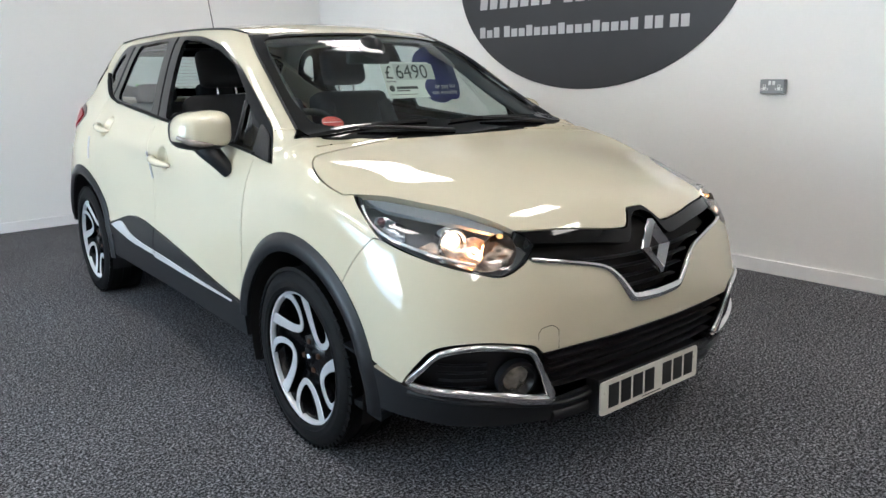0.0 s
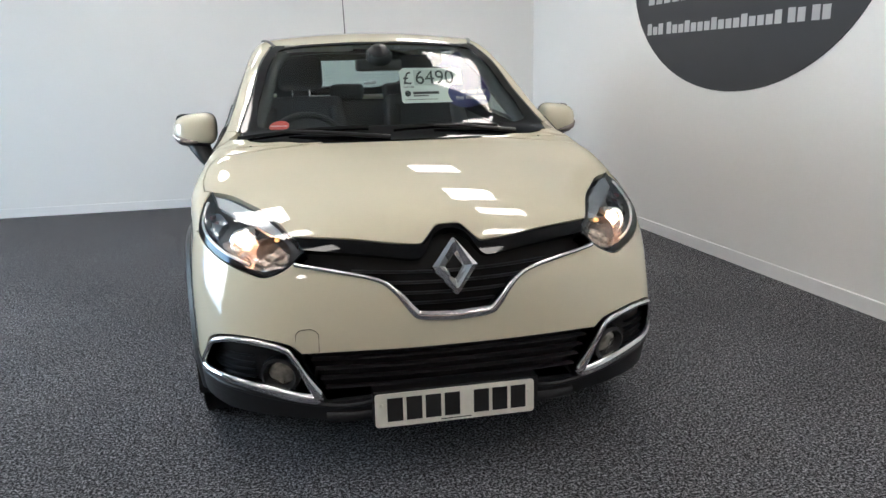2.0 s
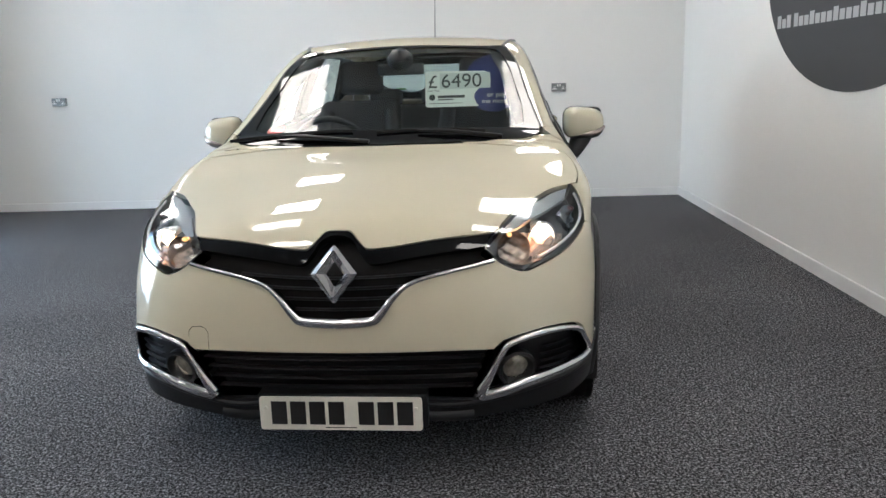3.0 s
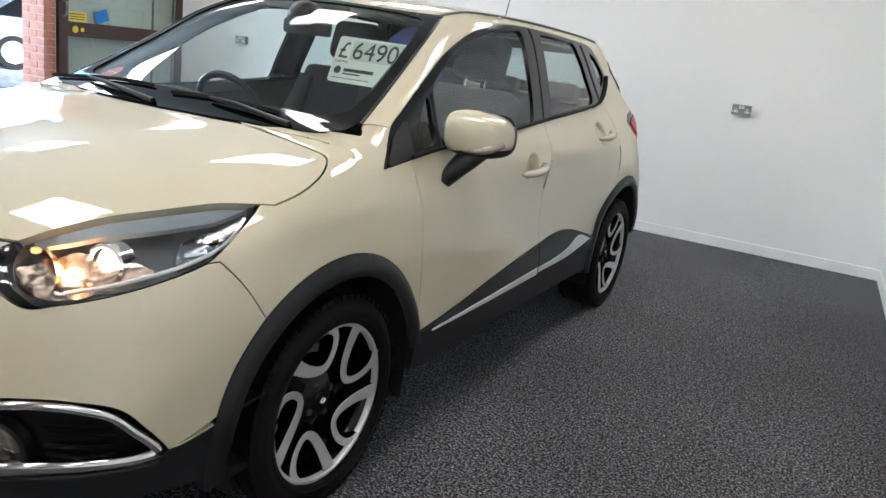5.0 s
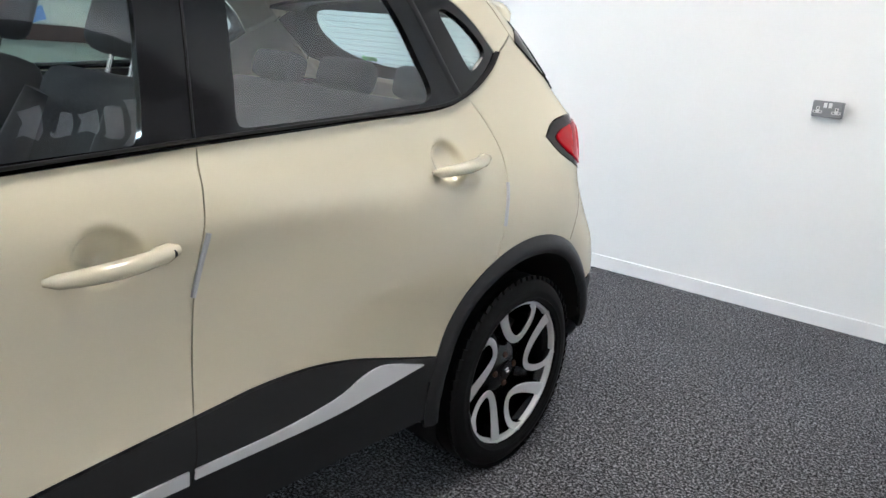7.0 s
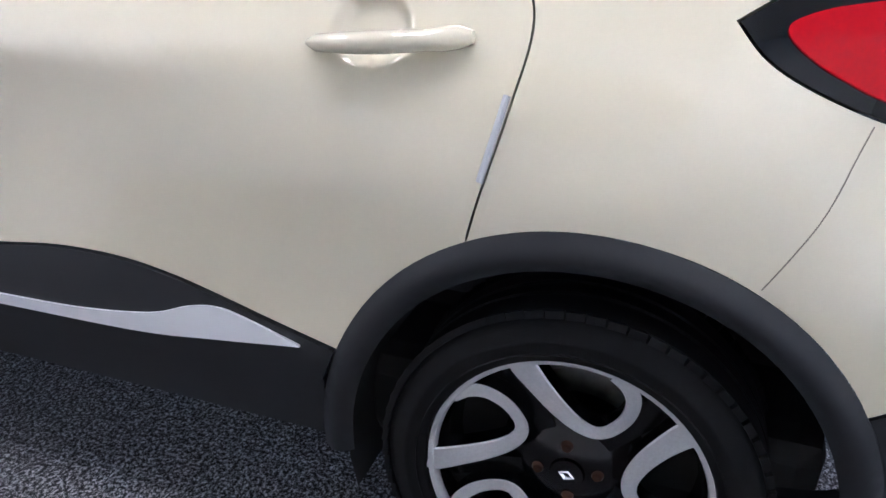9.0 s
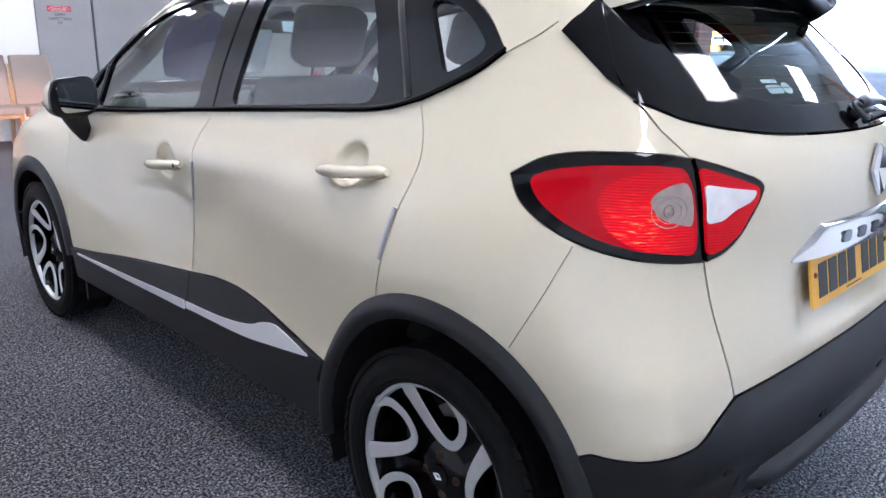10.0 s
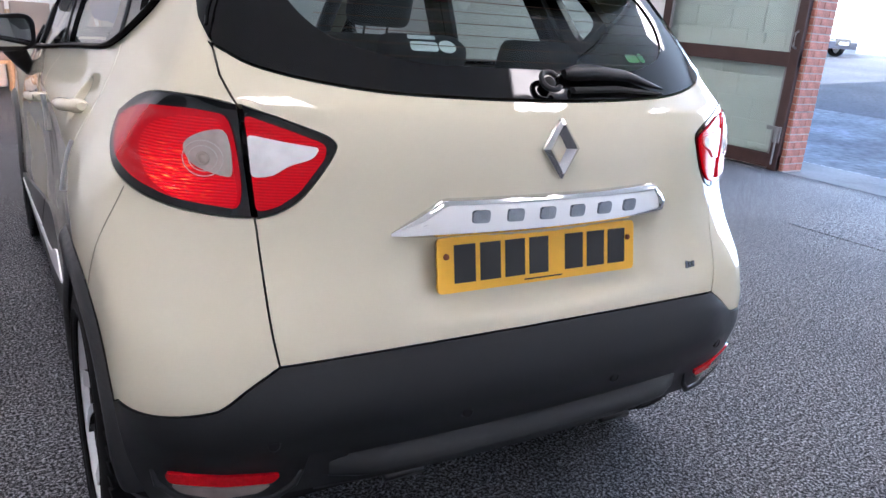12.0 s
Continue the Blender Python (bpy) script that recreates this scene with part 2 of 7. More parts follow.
# unseen block, its height chosen so that its shadow covers the near yard
upper = part("roof", box_bm(DX - 0.3, WX + 0.6, FY - 0.6, BY + 0.6, CZ + 0.13, 7.0), GREY_PLAIN)
tagged(upper, "unseen plain block above the ceiling, added to shade the yard", "roof", kind="structure")
BLOCK = material("white_painted_block", (0.74, 0.75, 0.73), 0.55, stain=0.04, stain_scale=2, bump=0.15, bump_scale=60)


def block_wall(name, x0, x1, y0, y1, label):
    """White painted blockwork: courses of blocks with sunk joints."""
    w = wall(name, x0, x1 - 0.006, y0, y1, -0.05, CZ, label, BLOCK)
    for c in range(14):
        z = 0.225 * c
        n = max(1, round((y1 - y0) / 0.45))
        off = 0.225 if c % 2 else 0.0
        edges = sorted({y0, y1, *[y0 + off + 0.45 * i for i in range(n + 1) if y0 < y0 + off + 0.45 * i < y1]})
        for a, b in zip(edges, edges[1:]):
            if b - a > 0.03 and z + 0.22 < CZ:
                part("block", box_bm(x1 - 0.02, x1, a + 0.002, b - 0.002, z + 0.002, z + 0.221, 0.003, 1), BLOCK, w)
    return w


block_wall("wall_west", DX - 0.30, DX - 0.09, FY, -0.115, "white painted blockwork wall beside the vehicle doorway")
block_wall("wall_west_north", DN - 0.30, DN - 0.10, 3.47, BY, "white painted blockwork behind a glazed door leaf")
wall("lintel", DX - 0.28, DX + 0.05, -0.115, 3.5, 2.75, CZ, "white beam over the vehicle doorway")
wall("wall_return", DN - 0.33, DN - 0.302, 3.47, 3.60, -0.05, CZ, "short return wall beside the brick pier")

# skirting
for nm, b in (("baseboard_east", (WX - 0.016, WX, FY, BY)), ("baseboard_north", (DN - 0.10, WX - 0.016, BY - 0.016, BY)), ("baseboard_south", (-1.57, WX - 0.016, FY, FY + 0.016))):
    bm = bmesh.new()
    box(bm, *b, 0.0, 0.088, 0.004, 2)
    tagged(part(nm, bm, SKIRT_WHITE), "white gloss painted skirting board", "skirting", kind="structure")

# ceiling lights
LED = material("led_panel_diffuser", (0.9, 0.9, 0.9), 0.5, emit=(1.0, 0.82, 0.68), emit_strength=LED_POWER)
FRAME_W = material("white_metal_frame", (0.8, 0.8, 0.8), 0.4)
first_light = None
for x in (-3.75, -1.3, 1.15):
    for iy in range(6):
        y = -5.3 + iy * 1.8
        if first_light is None:
            first_light = new("ceiling_light")
            tagged(first_light, "square white recessed light panel, lit", "ceiling light", "ceiling light panels")
            part("frame", box_bm(-0.31, 0.31, -0.31, 0.31, -0.008, 0.0), FRAME_W, first_light)
            part("diffuser", box_bm(-0.285, 0.285, -0.285, 0.285, -0.014, -0.008), LED, first_light)
            first_light.matrix_world = pose(x, y, CZ)
        else:
            copy_thing(first_light, pose(x, y, CZ))

# oval signs with rows of letter shapes
SIGN_DARK = material("anthracite_sign", (0.032, 0.033, 0.037), 0.45, stain=0.05)
SIGN_GREY = material("pale_grey_letters", (0.46, 0.46, 0.47), 0.5)


def oval_sign(m):
    s = new("oval_sign")
    s.matrix_world = m
    tagged(s, "large anthracite oval sign with pale grey lettering", "sign", "oval signs")
    part("panel", prism(bmesh.new(), ellipse(0, 0, 1.30, 0.88, 96), 0.0, 0.006), SIGN_DARK, s)
    def row(word_lengths, x, y, w, h, gap, space, skew):
        for n in word_lengths:
            for i in range(n):
                hh = h * (1.0 if i == 0 else (0.72, 0.95, 0.72, 0.72)[(i * 7 + n) % 4])
                part("letter_bar", prism(bmesh.new(), [(x, y), (x + w, y), (x + w + skew * hh, y + hh), (x + skew * hh, y + hh)], 0.006, 0.0075), SIGN_GREY, s)
                x += w + gap
            x += space
        return x
    row((7, 3, 6), -1.06, -0.245, 0.083, 0.27, 0.030, 0.10, 0.12)
    row((3, 16, 2, 2), -1.06, -0.47, 0.062, 0.085, 0.019, 0.035, 0.0)
    return s


oval_sign(Matrix.Translation((WX - 0.001, 1.555, 2.02)) @ pose(0, 0, 0, 90, 0, -90))
oval_sign(Matrix.Translation((0.30, FY + 0.001, 2.11)) @ pose(0, 0, 0, 90, 0, 180))

# socket outlets
STEEL = material("grey_metal_box", (0.26, 0.265, 0.27), 0.4, metal=0.5, stain=0.05)
WHITE_PL = material("white_plastic", (0.75, 0.75, 0.74), 0.4)


def socket(m):
    s = new("socket_outlet")
    s.matrix_world = m
    tagged(s, "grey metal double socket outlet with white inserts", "socket", "socket outlets")
    part("box", box_bm(-0.074, 0.074, -0.042, 0.042, 0.0, 0.045, 0.006), STEEL, s)
    for x in (-0.012, 0.012):
        part("switch", box_bm(x - 0.008, x + 0.008, 0.008, 0.034, 0.044, 0.050, 0.002), WHITE_PL, s)
    for x in (-0.045, 0.045):
        part("insert", prism(bmesh.new(), [(x - 0.022, -0.022), (x + 0.022, -0.022), (x + 0.022, -0.008), (x + 0.008, -0.008), (x + 0.008, 0.012), (x - 0.008, 0.012), (x - 0.008, -0.008), (x - 0.022, -0.008)], 0.044, 0.0465), WHITE_PL, s)
        for px, py, w, h in ((x, 0.003, 0.003, 0.006), (x - 0.013, -0.015, 0.004, 0.003), (x + 0.013, -0.015, 0.004, 0.003)):
            part("slot", box_bm(px - w, px + w, py - h, py + h, 0.0463, 0.0472), MATT_BLACK, s)


socket(Matrix.Translation((WX, 0.066, 1.166)) @ pose(0, 0, 0, 90, 0, -90))
socket(Matrix.Translation((1.237, BY, 1.158)) @ pose(0, 0, 0, 90, 0, 0))
socket(Matrix.Translation((-4.07, BY, 1.175)) @ pose(0, 0, 0, 90, 0, 0))

# chairs along the south wall
CHAIR_CLOTH = material("taupe_chair_cloth", (0.30, 0.245, 0.21), 0.85, grain=0.12, grain_scale=250, stain=0.05, bump=0.3, bump_scale=700)
CHAIR_WOOD = material("pale_oak", (0.50, 0.34, 0.20), 0.45, grain=0.15, grain_scale=30, stain=0.1, stain_scale=4)


def dining_chair(m):
    c = new("dining_chair")
    tagged(c, "high-backed taupe upholstered dining chair with pale oak legs", "chair", "chairs along the wall")
    part("seat", box_bm(-0.225, 0.225, -0.43, 0.0, 0.385, 0.47, 0.022, 3), CHAIR_CLOTH, c, smooth=50)
    part("backrest", box_bm(-0.21, 0.21, -0.035, 0.035, -0.02, 0.58, 0.022, 3, pose(0, -0.43, 0.44, 8, 0, 0)), CHAIR_CLOTH, c, smooth=50)
    part("apron", box_bm(-0.20, 0.20, -0.40, -0.03, 0.345, 0.39, 0.004), CHAIR_WOOD, c)
    for x in (-0.20, 0.20):
        part("leg", tube(bmesh.new(), [(x, -0.03, 0.39), (x, -0.025, 0.0)], [0.030, 0.022], 4), CHAIR_WOOD, c)
        part("leg", tube(bmesh.new(), [(x, -0.40, 0.39), (x, -0.47, 0.0)], [0.030, 0.022], 4), CHAIR_WOOD, c)
        part("back_post", tube(bmesh.new(), [(x * 1.09, -0.425, 0.38), (x * 1.09, -0.50, 0.92)], [0.020, 0.014], 4), CHAIR_WOOD, c)
    c.matrix_world = m
    return c


chair0 = dining_chair(pose(1.57, -5.50, 0, 0, 0, 0))
for i in range(1, 7):
    copy_thing(chair0, pose(1.57 - 0.48 * i, -5.50 - 0.012 * (i % 3), 0, 0, 0, (0, 2.2, -1.5)[i % 3]))

# grey door with its warning sign
door = part("door_1", box_bm(-2.24, -1.575, FY + 0.004, FY + 0.03, 0.0, 2.45, 0.004), GREY_PLAIN)
tagged(door, "plain grey door with a warning sign", "door", kind="structure")
part("door_edge", box_bm(-2.262, -2.245, FY, FY + 0.05, 0.0, 2.45, 0.004), material("dark_door_edge", (0.10, 0.10, 0.10), 0.5), door)
for z in (0.4, 1.9):
    part("hinge", tube(bmesh.new(), [(-2.252, FY + 0.055, z), (-2.252, FY + 0.055, z + 0.12)], 0.012, 8), STEEL, door, smooth=50)
ws_ = new("warning_sign")
ws_.matrix_world = Matrix.Translation((-1.845, FY + 0.032, 1.475)) @ pose(0, 0, 0, 90, 0, 180)
tagged(ws_, "white and red danger sign on the grey door", "sign")
SIGN_W = material("sign_white", (0.62, 0.61, 0.60), 0.5)
SIGN_RED = material("sign_red", (0.45, 0.02, 0.03), 0.5)
part("plate", prism(bmesh.new(), [(-0.15, -0.12), (0.15, -0.12), (0.15, 0.11), (-0.15, 0.11)], 0.0, 0.002), GREY_PLAIN, ws_)
part("red_header", prism(bmesh.new(), [(-0.14, 0.04), (0.14, 0.04), (0.14, 0.105), (-0.14, 0.105)], 0.002, 0.003), SIGN_RED, ws_)
part("header_oval", prism(bmesh.new(), ellipse(0, 0.0725, 0.125, 0.028, 32), 0.003, 0.0035), SIGN_W, ws_)
part("header_oval", prism(bmesh.new(), ellipse(0, 0.0725, 0.120, 0.0245, 32), 0.0035, 0.004), SIGN_RED, ws_)


def wall_text(text, size, x, y, mat, parent):
    cu = bpy.data.curves.new("lettering", "FONT")
    cu.body, cu.size, cu.extrude, cu.align_x = text, size, 0.0004, "CENTER"
    cu.materials.append(mat)
    ob = new("lettering", cu)
    ob.parent = parent
    ob.matrix_local = pose(x, y, 0.0046)


SIGN_INK = material("sign_black", (0.03, 0.03, 0.03), 0.5)
wall_text("DANGER", 0.045, 0, 0.057, SIGN_W, ws_)
for i, t in enumerate(("OPEN", "INSPECTION", "PIT")):
    wall_text(t, 0.048, 0, -0.01 - 0.05 * i, SIGN_INK, ws_)

# glazed door leaves in brown frames, folded back against the blockwork
BROWN = material("brown_painted_frame", (0.045, 0.022, 0.018), 0.4, stain=0.15, stain_scale=6, grain=0.05)
PANE = glass_material("door_pane", (0.86, 0.90, 0.88))


def door_leaf(x, y0, y1, lock_at, label):
    d = new("door_leaf")
    d.location = (x, 0, 0)
    tagged(d, label, "door", "vehicle door leaves")
    top = 2.55
    part("bottom_rail", box_bm(-0.025, 0.025, y0, y1, 0.02, 0.16, 0.005), BROWN, d)
    part("middle_rail", box_bm(-0.027, 0.027, y0, y1, 1.02, 1.16, 0.005), BROWN, d)
    part("top_rail", box_bm(-0.025, 0.025, y0, y1, top - 0.10, top, 0.005), BROWN, d)
    for a in (y0, y1 - 0.10):
        part("stile", box_bm(-0.030, 0.030, a, a + 0.10, 0.0, top, 0.006), BROWN, d)
    for z0, z1 in ((0.16, 1.02), (1.16, top - 0.10)):
        pane = part("pane", box_bm(-0.003, 0.003, y0 + 0.10, y1 - 0.10, z0, z1), PANE, d)
        for a, b in ((y0 + 0.10, y0 + 0.125), (y1 - 0.125, y1 - 0.10)):
            part("glazing_bead", box_bm(0.003, 0.020, a, b, z0, z1, 0.003), STEEL, d)
    part("pull_handle", tube(bmesh.new(), [(0.03, lock_at, 1.20), (0.075, lock_at, 1.22), (0.075, lock_at, 1.34), (0.03, lock_at, 1.36)], 0.011, 8), STEEL, d, smooth=60)
    part("drop_bolt", tube(bmesh.new(), [(0.045, lock_at, 0.06), (0.045, lock_at, 0.42)], 0.010, 8), STEEL, d, smooth=60)
    part("bolt_plate", box_bm(0.028, 0.042, lock_at - 0.035, lock_at + 0.035, 0.28, 0.44, 0.004), STEEL, d)
    part("bolt_hasp", box_bm(0.028, 0.040, lock_at - 0.13, lock_at - 0.02, 0.40, 0.44, 0.003), STEEL, d)
    return d


door_leaf(DX, -1.78, -0.03, -0.08, "brown-framed glazed door leaf folded against white blockwork")
north_leaf = door_leaf(DN, 3.46, 5.05, 3.51, "brown-framed glazed door leaf with stickers, beside a brick pier")
YELLOW = material("yellow_sticker", (0.75, 0.60, 0.06), 0.5)
CYAN = material("blue_sticker", (0.03, 0.18, 0.55), 0.5)
part("yellow_label", box_bm(0.004, 0.006, 3.58, 3.79, 1.165, 1.255), YELLOW, north_leaf)
for i in range(3):
    part("label_bar", box_bm(0.006, 0.007, 3.60, 3.77, 1.185 + 0.024 * i, 1.193 + 0.024 * i), SIGN_INK, north_leaf)
part("blue_label", prism(bmesh.new(), [(-0.09, -0.05), (0.07, -0.07), (0.09, 0.05), (-0.07, 0.07)], 0.004, 0.006, pose(0, 3.97, 1.24, 90, 0, 90) @ pose(0, 0, 0, 0, 0, 25)), CYAN, north_leaf)
part("black_label", prism(bmesh.new(), [(-0.08, -0.014), (0.08, -0.014), (0.08, 0.014), (-0.08, 0.014)], 0.004, 0.006, pose(0, 3.72, 1.62, 90, 0, 90) @ pose(0, 0, 0, 0, 0, 40)), SIGN_INK, north_leaf)
for y, r in ((3.645, 0.034), (3.725, 0.022)):
    part("round_label", prism(bmesh.new(), ellipse(0, 0, r, r, 24), 0.028, 0.030, pose(0, y, 1.09, 90, 0, 90)), YELLOW, north_leaf)
cable = part("cable_conduit", tube(bmesh.new(), [(DN - 0.085, 4.72, 0.3), (DN - 0.085, 4.72, 2.9)], 0.012, 8), STEEL, smooth=50)
tagged(cable, "grey conduit running up white blockwork", "conduit")
jb = part("switch_box", box_bm(DX - 0.09, DX - 0.05, -0.60, -0.50, 1.22, 1.32, 0.005), WHITE_PL)
tagged(jb, "white switch box on white blockwork", "switch")
part("conduit", tube(bmesh.new(), [(DX - 0.075, -0.55, 1.32), (DX - 0.075, -0.55, 2.9)], 0.010, 8), WHITE_PL, jb, smooth=50)

# ---- outside ----
ASPHALT = material("asphalt", (0.040, 0.042, 0.050), 0.9, grain=0.6, grain_scale=14, stain=0.45, stain_scale=0.5, bump=0.6, bump_scale=60)
CONCRETE = material("pale_concrete", (0.21, 0.205, 0.20), 0.85, grain=0.15, grain_scale=30, stain=0.25, stain_scale=1.2, bump=0.3)
bm = bmesh.new()
cols = [[bm.verts.new((x, y, z)) for y in (-900, -60, -20, 0, 20, 60, 900)] for x, z in ((900, -0.09), (-6, -0.09), (-9, -0.09), (-12, 0.0), (-20, 0.35), (-27, 0.74), (-32, 0.88), (-36, 0.92), (-900, 0.95))]
for a, b in zip(cols, cols[1:]):
    for i in range(6):
        bm.faces.new((a[i], b[i], b[i + 1], a[i + 1]))
ground = part("ground", bm, ASPHALT)
tagged(ground, "worn dark asphalt yard with pale patches", "ground", kind="structure")
apron = part("pavement", box_bm(DX - 1.0, DX - 0.02, -3.5, 6.0, -0.3, -0.012), CONCRETE)
tagged(apron, "pale concrete threshold strip outside the doorway", "pavement", kind="structure")
bm = bmesh.new()
cols = [[bm.verts.new((x, y, z + 0.005)) for y in (-24, -12, -4, 4, 12, 24)] for x, z in ((DX - 1.13, -0.09), (-9, -0.09), (-12, 0.0), (-12.9, 0.039))]
for a, b in zip(cols, cols[1:]):
    for i in range(5):
        bm.faces.new((a[i], b[i], b[i + 1], a[i + 1]))
yard = part("yard_strip", bm, material("worn_pale_tarmac", (0.125, 0.13, 0.148), 0.9, grain=0.5, grain_scale=9, stain=0.7, stain_scale=0.55, bump=0.5, bump_scale=50))
tagged(yard, "worn pale tarmac strip before the doorway", "pavement", kind="structure")
drain = part("drain_channel", box_bm(DX - 1.12, DX - 1.0, -3.5, 6.0, -0.3, -0.03), STEEL)
tagged(drain, "narrow steel drainage channel in the yard", "drain")
for i in range(60):
    part("grate_bar", box_bm(DX - 1.11, DX - 1.01, -2.4 + 0.1 * i, -2.34 + 0.1 * i, -0.03, -0.024), STEEL, drain)
LEAF = material("fallen_leaf", (0.45, 0.16, 0.03), 0.7)
rnd = random.Random(4)
for i in range(9):
    y = 0.4 + 2.6 * rnd.random()
    x = DX - 1.0 - 0.25 * rnd.random()
    bm = bmesh.new()
    n = 9
    prism(bm, [(0.045 * (1 + 0.45 * (k % 2)) * math.cos(2 * math.pi * k / n), 0.04 * (1 + 0.4 * (k % 2)) * math.sin(2 * math.pi * k / n)) for k in range(n)], 0.0, 0.002)
    for v in bm.verts:
        v.co.z += 0.35 * abs(v.co.x)
    lf = part("fallen_leaf", bm, LEAF)
    lf.matrix_world = pose(x, y, -0.012 if x > DX - 1.0 else -0.028, rnd.uniform(-8, 8), rnd.uniform(-8, 8), rnd.uniform(0, 360)) @ Matrix.Scale(rnd.uniform(0.6, 1.3), 4)
    tagged(lf, "dry orange-brown fallen leaf on concrete", "leaf", "fallen leaves")
slab = part("pit_cover", box_bm(-4.55, -3.95, 1.35, 2.15, 0.0, 0.004), CARPET)
tagged(slab, "flat carpeted cover let into the floor", "floor cover")

# far garage with a white car, grey saloon, blue car
WHITE_RENDER = material("white_render", (0.80, 0.79, 0.77), 0.8, stain=0.05, stain_scale=0.4)
CORRUGATED = material("brown_corrugated_steel", (0.33, 0.27, 0.24), 0.5, stain=0.2, stain_scale=1.0)
G = 0.9
gx, ga, gb, gh = -33.0, -12.7, -9.45, 3.3
gar = new("garage_building")
gar.matrix_world = pose(0, 0, 0)
tagged(gar, "white rendered garage with an open bay", "garage")
for nm, b in (("wall", (gx - 0.2, gx, -14.3, ga, G, 8)), ("wall", (gx - 0.2, gx, gb, 18, G, 8)), ("wall", (gx - 0.2, gx, ga, gb, gh, 8))):
    part(nm, box_bm(*b), WHITE_RENDER, gar)
part("roof", box_bm(gx - 8, gx, -14.3, 18, 8.0, 8.2), WHITE_RENDER, gar)
def corrugated(p0, p1, h):
    bm = bmesh.new()
    n = int((Vector(p1) - Vector(p0)).length / 0.1)
    d = (Vector(p1) - Vector(p0)) / n
    side = d.cross(Vector((0, 0, 1))).normalized() * 0.03
    cols = []
    for i in range(n + 1):
        q = Vector(p0) + d * i + side * (1 if i % 2 else -1)
        cols.append((bm.verts.new(q), bm.verts.new(q + Vector((0, 0, h)))))
    for a, b in zip(cols, cols[1:]):
        bm.faces.new((a[0], b[0], b[1], a[1]))
    return bm
part("back_wall", corrugated((gx - 6, ga - 0.5, G), (gx - 6, gb + 1.5, G), 3.0), CORRUGATED, gar)
part("side_wall", corrugated((gx - 0.2, ga - 0.1, G), (gx - 6, ga - 0.1, G), 3.0), CORRUGATED, gar)
part("bay_ceiling", box_bm(gx - 6, gx - 0.2, ga - 1, gb + 1.5, 3.9, 4.0), CORRUGATED, gar)
part("bay_light", box_bm(gx - 3.0, gx - 2.9, ga + 1.5, gb - 0.4, 2.85, 2.93), material("tube_light", (1, 1, 1), 0.5, emit=(1, 0.97, 0.85), emit_strength=2.0), gar)
part("lattice_beam", box_bm(gx - 0.1, gx + 0.02, ga, gb, gh - 0.32, gh - 0.27), STEEL, gar)
for i in range(14):
    y = ga + i * 0.3
    part("lattice_web", tube(bmesh.new(), [(gx - 0.04, y, gh - 0.28), (gx - 0.04, y + 0.15, gh - 0.02), (gx - 0.04, y + 0.3, gh - 0.28)], 0.02, 4), STEEL, gar)
oil = part("oil_drum", lathe(bmesh.new(), [(0, 0.9), (0.28, 0.9), (0.29, 0.6), (0.28, 0.3), (0.29, 0.0)], 20, pose(gx - 1.2, ga + 0.7, G)), material("orange_drum", (0.6, 0.25, 0.03), 0.5))
tagged(oil, "orange drum standing in the garage bay", "drum")


